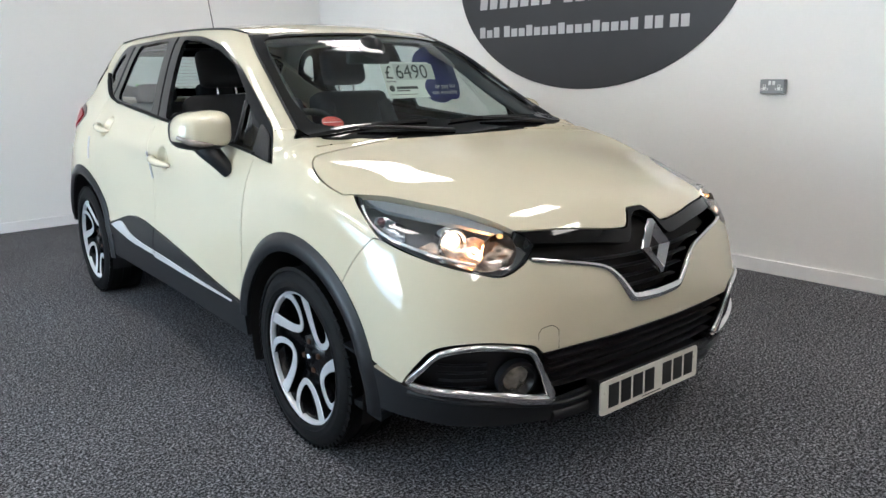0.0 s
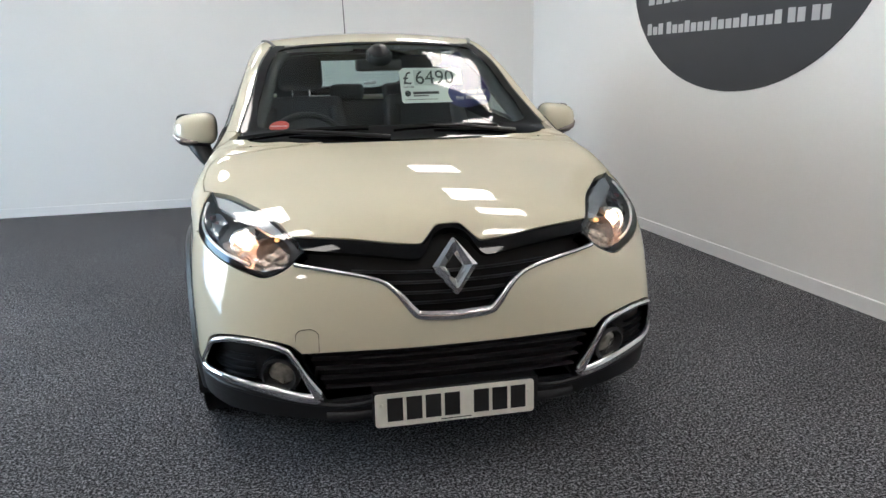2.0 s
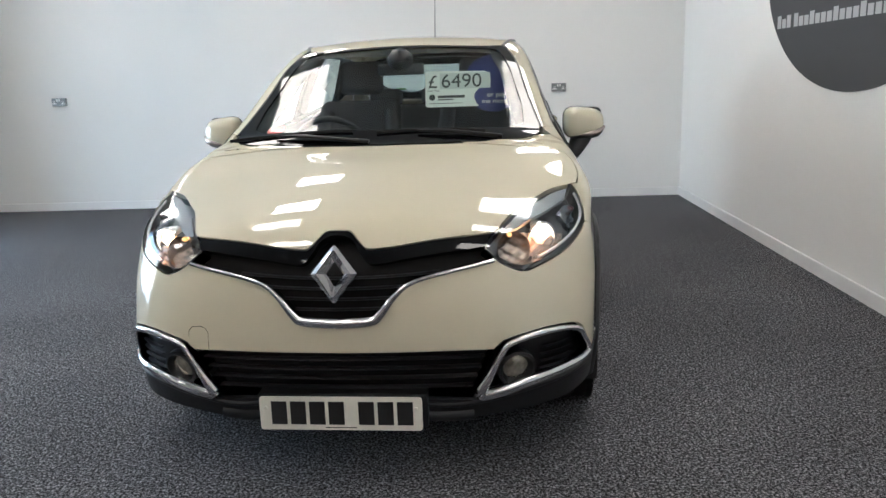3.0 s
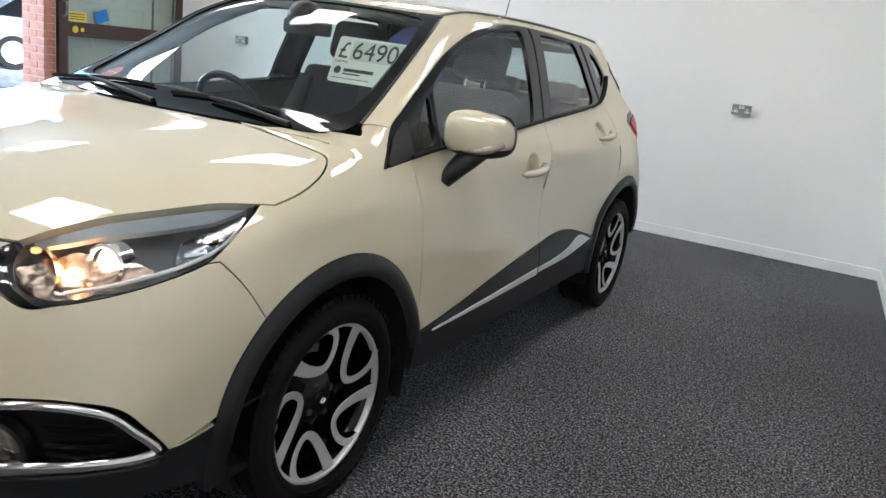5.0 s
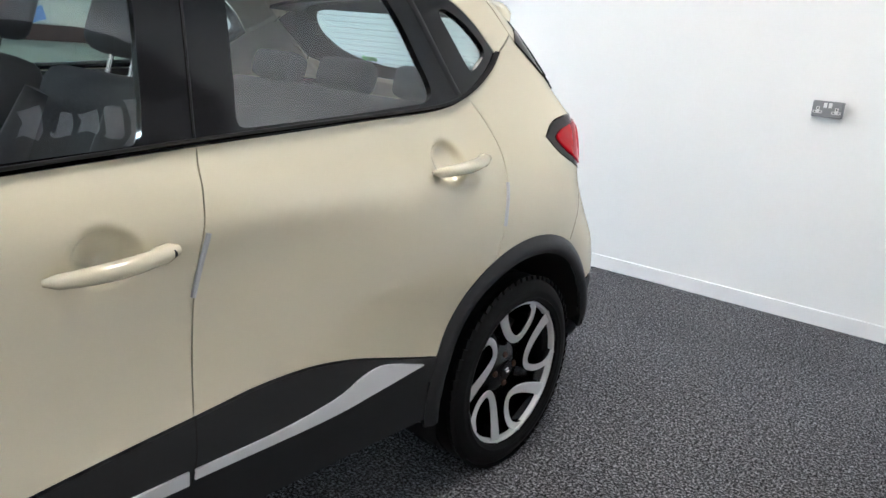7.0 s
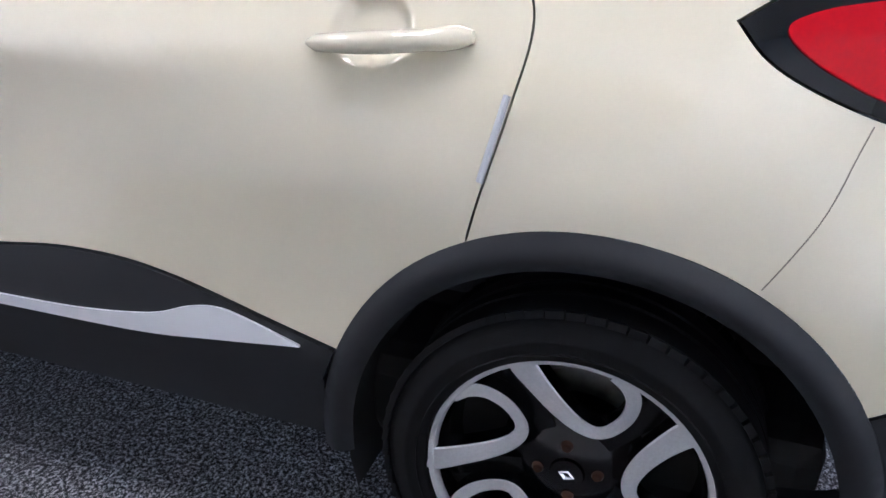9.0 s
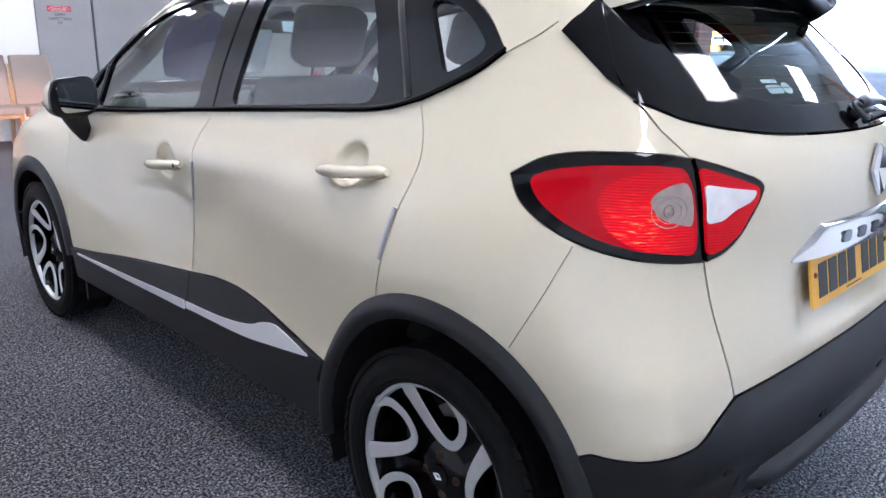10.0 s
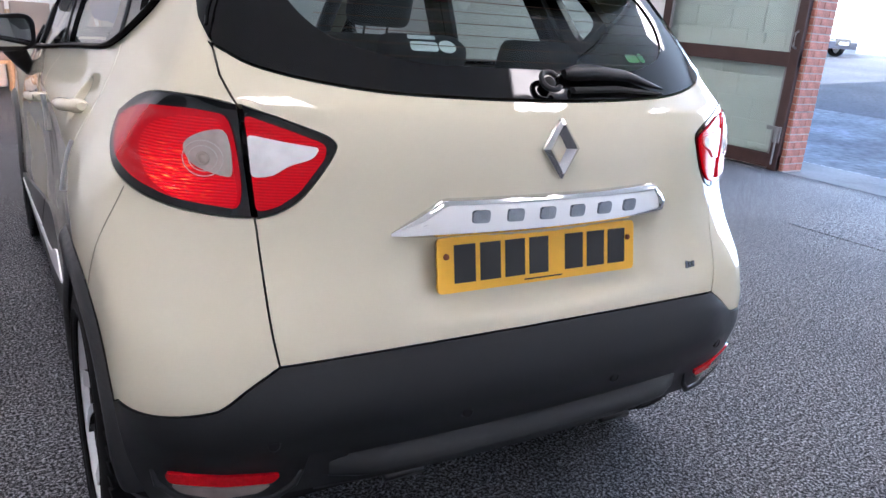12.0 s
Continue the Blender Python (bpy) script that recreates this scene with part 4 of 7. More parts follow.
door_front = seam(SIDE, [(0.407, 0.434), (0.413, 0.6), (0.408, 0.8), (0.382, 0.985)], 6)
DLO_TOP = [(0.215, 0.970), (0.335, 1.075), (0.454, 1.143), (0.611, 1.234), (0.76, 1.315), (0.96, 1.393), (1.13, 1.432), (1.3, 1.456), (1.57, 1.465), (1.87, 1.459), (2.19, 1.452), (2.33, 1.446), (2.42, 1.428), (2.52, 1.370), (2.602, 1.288)]
DLO_BOT = [(2.602, 1.288), (2.53, 1.235), (2.40, 1.173), (2.25, 1.138), (1.92, 1.112), (1.5, 1.080), (1.02, 1.038), (0.664, 1.012), (0.382, 0.985), (0.215, 0.970)]
dlo_top, dlo_bot = seam(SIDE, DLO_TOP, 6), seam(SIDE, DLO_BOT, 6)
# --- body panels ---
skin("bonnet", TOP, joined(mirrored(cowl)[::-1], cowl, hood_side, hood_lamp, hood_nose, mirrored(hood_nose)[::-1], mirrored(hood_lamp)[::-1], mirrored(hood_side)[::-1]), PAINT, car, both=False)
pillar_foot = CANT.lift(smooth_line([(0.262, 0.228), CANT.flat(SIDE.lift([(0.335, 1.075)]))[0]], 5))
scuttle_side = CANT.lift(smooth_line([CANT.flat(hood_side[:1])[0], (0.19, 0.196), (0.262, 0.228)], 4))
sail_front = seam(SIDE, [(0.335, 1.075), (0.275, 1.022), (0.215, 0.970)], 5)
sail_low = seam(SIDE, [(0.215, 0.970), (0.382, 0.985)], 6)
skin("front_wing", SIDE, joined(hood_side[::-1], scuttle_side, pillar_foot, sail_front, sail_low, door_front[::-1], arch_fender[::-1], bumper_seam[::-1], lamp_out), PAINT, car)

# grille and bumper openings
grille_low = seam(FRONT, [(0.482, 0.746), (0.347, 0.723), (0.235, 0.696), (0.180, 0.656), (0.134, 0.601), (0.105, 0.583), (0.0, 0.576)], 6)
fog_loop = [(25.2, 0.322), (28.5, 0.334), (34, 0.362), (40.5, 0.380), (45.8, 0.384), (47.8, 0.398), (45.4, 0.45), (42.4, 0.500), (36.5, 0.517), (29.8, 0.498), (27.9, 0.462), (26.0, 0.385), (24.7, 0.335)]
fog_edge = NOSE.lift(smooth_line(deg(*fog_loop, fog_loop[0]), 4)[:-1])
fog_top = NOSE.lift(smooth_line(deg((49.2, 0.388), (46.5, 0.455), (43.2, 0.512), (36.5, 0.529), (29.2, 0.510), (27.2, 0.488), (26.7, 0.478)), 5))
fog_bot = NOSE.lift(smooth_line(deg((49.2, 0.388), (46.5, 0.371), (40.5, 0.366), (34, 0.347), (28, 0.317), (24.4, 0.306), (23.4, 0.309)), 5))
arch_to_fog = seam(NOSE, deg((62.5, 0.452), (56, 0.422), (49.2, 0.388)), 6)
mouth_top = seam(NOSE, deg((26.7, 0.478), (20, 0.481), (10, 0.480), (0, 0.480)), 6)
mouth_bot = seam(NOSE, deg((23.4, 0.309), (16, 0.318), (8, 0.315), (0, 0.315)), 6)
k = int(np.argmin(np.linalg.norm(lamp_low - grille_low[0], axis=1)))
lamp_body = lamp_low[k:]
half = joined(grille_low[::-1], lamp_body, bumper_seam, arch_front, arch_to_fog, fog_top, mouth_top)
bumper_loop = np.vstack([half, mirrored(half)[::-1]])
keep = [0]
for i in range(1, len(bumper_loop)):
    if np.linalg.norm(bumper_loop[i] - bumper_loop[keep[-1]]) > 0.004:
        keep.append(i)
skin("front_bumper", NOSE, bumper_loop[keep], PAINT, car, both=False)

# lower valance of black plastic
val_low = seam(NOSE, deg((64, 0.262), (50, 0.278), (40, 0.266), (30, 0.250), (20, 0.232), (0, 0.228)), 6)
arch_valance = arc(*FA, 165, 192, 8)
vh = joined(mouth_bot[::-1], fog_bot, arch_to_fog[::-1], arch_valance, val_low)
skin("front_valance", NOSE, joined(vh, mirrored(vh)[::-1]), PLASTIC, car, both=False, lift=0.004, rim=0.05)

# doors
door_mid = seam(SIDE, [(1.503, 1.079), (1.488, 1.0), (1.476, 0.93), (1.460, 0.80), (1.453, 0.68), (1.448, 0.555)], 6)
door_rear = seam(SIDE, [(2.40, 1.173), (2.45, 1.10), (2.475, 1.03), (2.462, 0.93), (2.43, 0.80), (2.415, 0.738)], 6)
CLAD_TOP = [(0.407, 0.426), (0.65, 0.455), (1.0, 0.505), (1.448, 0.555), (1.6, 0.573), (1.74, 0.576), (1.86, 0.562), (1.96, 0.540), (2.08, 0.510), (2.19, 0.484)]
clad_top = seam(SIDE, CLAD_TOP, 8)
belt_front = seam(SIDE, [(0.382, 0.985), (0.664, 1.012), (1.02, 1.038), (1.503, 1.079)], 8)
belt_rear = seam(SIDE, [(1.503, 1.079), (1.92, 1.112), (2.25, 1.138), (2.40, 1.173)], 8)
ci = int(np.argmin(np.abs(clad_top[:, 1] - 1.448)))
arch_door = arc(*RA, 160, 116, 14)
skin("front_door", SIDE, joined(belt_front, door_mid, clad_top[: ci + 1][::-1], door_front), PAINT, car, h=0.03, dense=[(1.285, 0.905, 0.11, 0.075, 0.008)])
skin("rear_door", SIDE, joined(belt_rear, door_rear, arch_door[::-1], clad_top[ci:][::-1], door_mid[::-1]), PAINT, car, h=0.03, dense=[(2.247, 1.010, 0.11, 0.075, 0.008)])

# door cladding and sill
sill_low = seam(SIDE, [(0.41, 0.29), (1.2, 0.30), (2.17, 0.30)], 8)
sill_mid = seam(SIDE, [(0.408, 0.39), (1.0, 0.40), (1.42, 0.412), (2.165, 0.42)], 8)
skin("door_cladding", SIDE, joined(clad_top, sill_mid[::-1]), PLASTIC, car, lift=0.008, rim=0.03)
skin("sill", SIDE, joined(sill_mid, sill_low[::-1]), PLASTIC, car, lift=0.0, rim=0.05)

# pillars, cant rail and roof
screen_edge = CANT.lift(smooth_line([(0.262, 0.228), (0.436, 0.318), (0.705, 0.464), (0.85, 0.543), (0.945, 0.598)], 6))
ditch = TOP.lift(smooth_line([(screen_edge[-1][0], 0.945), (0.535, 1.12), (0.555, 1.4), (0.553, 2.0), (0.54, 2.4), (0.525, 2.62)], 8))
roof_front = TOP.lift(smooth_line([(0.0, 0.845), (0.25, 0.860), (0.40, 0.895), (screen_edge[-1][0], 0.945)], 6))
roof_back = TOP.lift(smooth_line([(0.525, 2.62), (0.45, 2.655), (0.25, 2.675), (0.0, 2.68)], 6))
rh = joined(roof_front, ditch, roof_back)
skin("roof", TOP, joined(rh, mirrored(rh)[::-1]), PAINT, car, both=False)
c_up = CANT.lift(smooth_line([CANT.flat(ditch[-1:])[0], CANT.flat(SIDE.lift([(2.72, 1.362)]))[0]], 4))
c_dlo = SIDE.lift(smooth_line([(2.72, 1.362), (2.67, 1.325), (2.602, 1.288)], 4))
skin("cant_rail", CANT, joined(pillar_foot[::-1], screen_edge, ditch, c_up, c_dlo, dlo_top[6:][::-1]), PAINT, car, h=0.028)

# rear quarter
hatch_side = [(2.72, 1.362), (2.79, 1.313), (2.87, 1.255), (2.945, 1.195)]
hatch_top = SIDE.lift(smooth_line(hatch_side, 6))
tail_top = seam(TAIL, deg((54.8, 1.056), (50.6, 1.095), (45.5, 1.115), (40, 1.119), (36.0, 1.111)), 6)
tail_low = seam(TAIL, deg((54.8, 1.056), (53.4, 1.012), (50.4, 0.976), (46.2, 0.946), (42.0, 0.928), (37.5, 0.918), (33.9, 0.916)), 6)
hatch_mid = joined(hatch_top[-1:], TAIL.lift(smooth_line(deg((38.6, 1.158), (36.0, 1.111)), 4)))
hatch_low = seam(TAIL, deg((33.9, 0.916), (32.7, 0.81), (30.6, 0.658)), 6)
rbump_edge = seam(TAIL, deg((30.6, 0.658), (33.2, 0.620), (35.0, 0.590), (36.4, 0.580), (41, 0.572), (45.2, 0.570)), 6)
arch_quarter = arc(*RA, 116, 31, 26)
quarter = joined(SIDE.lift(smooth_line([(2.602, 1.288), (2.53, 1.235), (2.40, 1.173)], 4)), door_rear, arch_quarter, rbump_edge[::-1], hatch_low[::-1], tail_low[::-1], tail_top, hatch_mid[::-1][:-1], hatch_top[::-1], c_dlo)
skin("rear_wing", TAIL, quarter, PAINT, car, h=0.03)

# tailgate
glass_low = [(0.63, 1.205), (0.56, 1.17), (0.40, 1.145), (0.2, 1.137), (0.0, 1.135)]
glass_line = BACK.lift(smooth_line(glass_low, 6))
tail_in_seam = seam(BACK, [(0.608, 1.111), (0.53, 1.086), (0.466, 1.060), (0.468, 1.03), (0.513, 0.962), (0.552, 0.930), (0.59, 0.916)], 5)
gate_low = seam(BACK, [(0.573, 0.658), (0.4, 0.667), (0.2, 0.673), (0.0, 0.675)], 6)
gh = joined(glass_line[::-1], hatch_mid, tail_in_seam, hatch_low, gate_low)
skin("tailgate", BACK, joined(gh, mirrored(gh)[::-1]), PAINT, car, both=False, h=0.02)

# rear bumper of dark plastic, standing proud
rb_low = seam(TAIL, deg((52, 0.36), (40, 0.35), (28, 0.375), (20, 0.372), (0, 0.368)), 6)
rb_arch = arc(*RA, 31, 6, 8)
rh2 = joined(gate_low[::-1], rbump_edge, rb_arch, rb_low)
def bumper_lift(P):
    a = np.degrees(np.arctan2(np.abs(P[:, 0]), P[:, 1] - 2.2))
    edge = np.interp(a, [0, 30.6, 36.2, 46, 60], [0.675, 0.658, 0.557, 0.562, 0.562])
    back = np.clip((P[:, 1] - 3.02) / 0.10, 0, 1)
    tuck = np.clip((0.545 - P[:, 2]) / 0.10, 0, 1)
    return 0.003 + back * (0.020 * np.clip((edge - P[:, 2]) / 0.10, 0, 1) ** 0.75 - 0.020 * tuck * tuck * (3 - 2 * tuck))
skin("rear_bumper", TAIL, joined(rh2, mirrored(rh2)[::-1]), PLASTIC, car, both=False, lift=bumper_lift, rim=0.05, geo=True, h=0.022)

# wheel arch cladding
for name, (cy, cz, r), r_in, a0, a1 in (("front_arch_trim", FA, 0.376, 10, 190), ("rear_arch_trim", RA, 0.390, 8, 186)):
    ring = joined(arc(cy, cz, r + 0.002, a0, a1, 44), arc(cy, cz, r_in, a1, a0, 44))
    def swell(P, cy=cy, cz=cz, r=r, r_in=r_in):
        f = np.clip((np.hypot(P[:, 1] - cy, P[:, 2] - cz) - r_in) / (r - r_in), 0, 1)
        return 0.003 + 0.015 * np.clip(1 - np.abs(2 * f - 0.9) ** 2.6, 0, 1)
    skin(name, SIDE, ring, PLASTIC, car, lift=swell, rim=0.06, gap=0.0, h=0.011, geo=True)

# windscreen and windows
ws = joined(seam(TOP, [(0.0, 0.086), (0.25, 0.097), (0.45, 0.115), (0.60, 0.14), (0.655, 0.19)]), screen_edge[1:], roof_front[::-1])
skin("windscreen", TOP, joined(ws, mirrored(ws)[::-1]), SCREEN_GLASS, car, both=False, lift=-0.004, rim=0)
dlo = joined(dlo_top, dlo_bot)
F_GLASS = [(0.60, 1.030), (0.615, 1.205), (0.80, 1.318), (0.98, 1.380), (1.2, 1.425), (1.44, 1.445), (1.395, 1.084), (0.9, 1.046)]
V_GLASS = [(0.43, 1.012), (0.565, 1.024), (0.58, 1.175), (0.545, 1.155)]
R_GLASS = [(1.60, 1.106), (1.64, 1.446), (1.80, 1.447), (2.11, 1.438), (2.17, 1.35), (2.245, 1.19), (2.222, 1.156), (1.9, 1.128)]
Q_GLASS = [(2.335, 1.402), (2.39, 1.402), (2.465, 1.372), (2.538, 1.312), (2.54, 1.288), (2.47, 1.245), (2.44, 1.237)]
panes = [SIDE.lift(np.array(rounded(q, 0.03))) for q in (F_GLASS, R_GLASS, Q_GLASS, V_GLASS)]
skin("window_surround", SIDE, dlo, PILLAR_BLACK, car, lift=0.0, rim=0.02, holes=panes, h=0.04)
for nm, q, tint in zip(("front_side_window", "rear_side_window", "quarter_window", "door_quarterlight"), panes, (GLASS_CLEAR,) * 4):
    made = skin(nm, SIDE, q, tint, car, lift=-0.008, rim=0, h=0.05, gap=-0.004)
    if nm == "front_side_window":   # the driver's window is wound down
        bpy.data.objects.remove(made[1])
for sx in (1, -1):
    for q0, q1, w in (((0.588, 1.02), (0.60, 1.18), 0.011), ((2.215, 1.435), (2.355, 1.178), 0.012)):
        bm = bmesh.new()
        ln = SIDE.lift(smooth_line([q0, q1], 8)) * np.array([sx, 1, 1])
        tube(bm, ln, w, 6, flat=(1.0, 0.4), up=(sx, 0, 0.3))
        part("window_bar", bm, SATIN_BLACK, car, smooth=50)

gap_line = SIDE.lift(smooth_line([(1.500, 1.085), (1.515, 1.25), (1.543, 1.462)], 8))
for sx in (1, -1):
    part("door_gap", tube(bmesh.new(), (gap_line + np.array([0.001, 0, 0])) * np.array([sx, 1, 1]), 0.0028, 6, up=(0, 1, 0)), MATT_BLACK, car)
belt = SIDE.lift(smooth_line(DLO_BOT[:-1][::-1], 6))
for sx in (1, -1):
    part("belt_moulding", tube(bmesh.new(), (belt + np.array([0.003, 0, 0.010])) * np.array([sx, 1, 1]), 0.009, 8, flat=(1.0, 0.45), up=(0, 0, 1)), RUBBER, car, "black rubber belt moulding", 50)

# tailgate glass with its black border
gl_top = TOP.lift(smooth_line([(0.46, 2.715), (0.25, 2.72), (0.0, 2.725)], 5))
fin_line = BACK.lift(smooth_line([(0.624, 1.232), (0.612, 1.262), (0.581, 1.32), (0.540, 1.385), (0.50, 1.43)], 4))
gl = joined(glass_line[::-1], hatch_top[-6:][::-1], fin_line, gl_top)
gfull = joined(gl, mirrored(gl)[::-1])
ghole = np.array(rounded([(0.44, 1.40), (-0.44, 1.40), (-0.50, 1.31), (-0.44, 1.225), (-0.28, 1.19), (0.28, 1.19), (0.44, 1.225), (0.50, 1.31)], 0.06))
GLASS_REAR = glass_material("tailgate_glass", (0.60, 0.70, 0.70), 1.45)
rw = skin("rear_window", BACK, gfull, GLASS_REAR, car, both=False, lift=0.0, rim=0)[0]
skin("black_border", BACK, gfull, GLOSS_BLACK, rw, both=False, lift=0.004, rim=0.006, holes=[BACK.lift(ghole)])
HEAT = material("heater_wire", (0.12, 0.05, 0.02), 0.5)
for i in range(9):
    z = 1.205 + i * 0.022
    bm = bmesh.new()
    tube(bm, BACK.lift([(x, z) for x in np.linspace(-0.44, 0.44, 13)]) - np.array([0, 0.006, 0]), 0.0007, 4)
    part("heater_wire", bm, HEAT, rw)
# windscreen border
wsb = joined(seam(TOP, [(0.0, 0.086), (0.25, 0.097), (0.45, 0.115), (0.60, 0.14), (0.655, 0.19)]), screen_edge[1:], roof_front[::-1])
wsf = joined(wsb, mirrored(wsb)[::-1])
wh = [(0.0, 0.185), (0.3, 0.195), (0.52, 0.225), (0.592, 0.275), (0.585, 0.43), (0.532, 0.70), (0.48, 0.865), (0.38, 0.855), (0.2, 0.825), (0.0, 0.815)]
wh = rounded(wh + [(-x, y) for x, y in wh[-2:0:-1]], 0.03)
wscreen = [o for o in car.children if o.name.startswith("windscreen")][0]
skin("black_border", TOP, wsf, GLOSS_BLACK, wscreen, both=False, lift=0.001, rim=0.006, holes=[TOP.lift(np.array(wh))])
skin("scuttle", TOP, joined(cowl, mirrored(cowl)[::-1], *[mirrored(seam(TOP, [(0.672, 0.11), (0.655, 0.23)], 3)), TOP.lift(smooth_line([(-0.655, 0.25), (-0.45, 0.185), (0.0, 0.14), (0.45, 0.185), (0.655, 0.25)], 6))]), PLASTIC, car, both=False, lift=-0.02, rim=0.02, gap=-0.004)


def on(chart, u, v, lift=0.0):
    p = chart.lift([(u, v)])
    n = normal(p)
    return Vector(p[0] + n[0] * lift), Vector(n[0])


def facing(p, n, roll=0.0):
    """A pose at p whose z axis points along n and whose y axis is as near up as can be."""
    return Matrix.Translation(p) @ n.to_track_quat("Z", "Y").to_matrix().to_4x4() @ pose(0, 0, 0, 0, 0, roll)


def sides(make):
    """Calls make(sx) for both sides of the car."""
    for sx in (1, -1):
        make(sx)


def flipx(bm):
    for v in bm.verts:
        v.co.x = -v.co.x
    return bm


def both(name, build, mat, parent, label="", smooth=40):
    """A part built on the left and mirrored to the right."""
    out = []
    for sx in (1, -1):
        bm = build()
        if sx < 0:
            flipx(bm)
        out.append(part(name, bm, mat, parent if not isinstance(parent, list) else parent[0 if sx > 0 else 1], label, smooth))
    return out


# --- headlights ---
LAMP_GREY = material("lamp_housing_grey", (0.11, 0.115, 0.125), 0.35, metal=0.2)
SMOKED_CHROME = material("smoked_chrome", (0.24, 0.26, 0.29), 0.2, metal=1.0, stain=0.2, stain_scale=30)
LAMP_CHROME = material("lamp_reflector", (0.8, 0.8, 0.8), 0.12, metal=1.0)
# reflector chrome with the bulb's warm light tinted into its colour
WARM_LIT_CHROME = material("warm_lit_reflector_facets", (0.52, 0.42, 0.35), 0.26, metal=0.9, grain=0.35, grain_scale=60, bump=0.9, bump_scale=55)
BULB = material("headlight_bulb", (1, 0.9, 0.7), 0.3, emit=(1.0, 0.78, 0.50), emit_strength=0.7)
# emission imitates the headlight's warm glints on the amber indicator bulb
AMBER = material("amber_lens", (0.85, 0.40, 0.12), 0.15, coat=0.5, emit=(1.0, 0.50, 0.18), emit_strength=0.2)
lamp_loop = joined(hood_lamp[::-1], lamp_in, lamp_low, lamp_out)
housing = skin("headlight", NOSE, lamp_loop, LAMP_GREY, car, lift=-0.055, rim=-0.055, gap=0.003)
for hs, sx in zip(housing, (1, -1)):
    hs["label"] = "clear headlight with a lit projector"
lens = skin("lens", NOSE, lamp_loop, GLASS_LENS, car, lift=-0.001, rim=0, h=0.03)
for l, hs in zip(lens, housing):
    l.parent = hs
FROSTED = material("frosted_light_guide", (0.25, 0.28, 0.31), 0.22, spec=0.5, coat=0.4, stain=0.12, stain_scale=25)
brow = NOSE.lift(np.array(deg(*[tuple(p) for p in rounded([(60.0, 0.9045), (55.2, 0.899), (47.5, 0.883), (40.2, 0.867), (34.2, 0.843), (31.6, 0.826), (33.5, 0.824), (39.5, 0.846), (47.0, 0.862), (54.5, 0.880)], 0.6, 3)])))
for o, hs in zip(skin("brow", NOSE, brow, FROSTED, car, "frosted grey light guide", lift=-0.010, rim=0.012, gap=0, h=0.015), housing):
    o.parent = hs
under = NOSE.lift(smooth_line(deg((58.6, 0.878), (55.2, 0.83), (50, 0.793), (43, 0.760), (37, 0.735)), 6))
both("light_guide", lambda: tube(bmesh.new(), under + np.array([-0.010, 0.016, 0.003]), 0.005, 8), SATIN_SILVER, housing)


def projector(r, depth):
    bm = bmesh.new()
    p = Vector((0.630, -0.560, 0.789))
    return lathe(bm, [(r, depth), (r * 0.8, depth + r * 0.35), (r * 0.4, depth + r * 0.55), (0.0, depth + r * 0.62)], 28, facing(p, Vector((0.28, -0.95, 0.05)).normalized()))


both("projector_ring", lambda: lathe(bmesh.new(), [(0.046, -0.03), (0.046, 0.016), (0.040, 0.020), (0.036, 0.008)], 32, facing(Vector((0.630, -0.570, 0.789)), Vector((0.28, -0.95, 0.05)).normalized())), LAMP_CHROME, housing)
both("bulb", lambda: projector(0.035, 0.004), BULB, housing, "bright warm headlight bulb")
both("reflector_bowl", lambda: lathe(bmesh.new(), [(0.055, 0.03), (0.045, 0.0), (0.025, -0.02), (0.0, -0.025)], 28, facing(Vector((0.535, -0.655, 0.765)), Vector((0.25, -0.95, 0.1)).normalized())), WARM_LIT_CHROME, housing)
both("indicator_bulb", lambda: lathe(bmesh.new(), [(0.0, 0.012), (0.006, 0.009), (0.008, 0.0), (0.006, -0.01)], 16, facing(Vector((0.530, -0.672, 0.812)), Vector((0.2, -0.95, 0.2)).normalized())), AMBER, housing)
both("inner_bezel", lambda: box_bm(0.53, 0.59, -0.655, -0.60, 0.728, 0.748, 0.006), LAMP_CHROME, housing)
chrome_in = NOSE.lift(np.array(deg(*[tuple(p) for p in rounded([(29.6, 0.785), (31.2, 0.748), (34.2, 0.726), (38, 0.734), (44, 0.760), (47.5, 0.80), (43, 0.842), (35, 0.828)], 1.0, 4)])))
for o, hs in zip(skin("reflector", NOSE, chrome_in, WARM_LIT_CHROME, car, lift=lambda P: -0.040 + 0.010 * np.sin(P[:, 0] * 90) * np.sin(P[:, 2] * 130), rim=0, gap=0, h=0.012, geo=True), housing):
    o.parent = hs
dark_out = NOSE.lift(np.array(deg(*[tuple(p) for p in rounded([(49.5, 0.802), (53.3, 0.826), (56.8, 0.868), (55.2, 0.880), (49.5, 0.862)], 0.8, 4)])))
for o, hs in zip(skin("side_reflector", NOSE, dark_out, SMOKED_CHROME, car, lift=lambda P: -0.035 + 0.004 * np.sin(P[:, 2] * 260), rim=0.02, gap=0, h=0.012, geo=True), housing):
    o.parent = hs
both("marker_reflector", lambda: lathe(bmesh.new(), [(0.0, 0.004), (0.010, 0.003), (0.012, 0.0), (0.012, -0.008)], 16, facing(*on(NOSE, radians(54.5) * CR, 0.862, -0.02))), material("marker_red_grey", (0.10, 0.025, 0.03), 0.25, coat=0.5), housing)
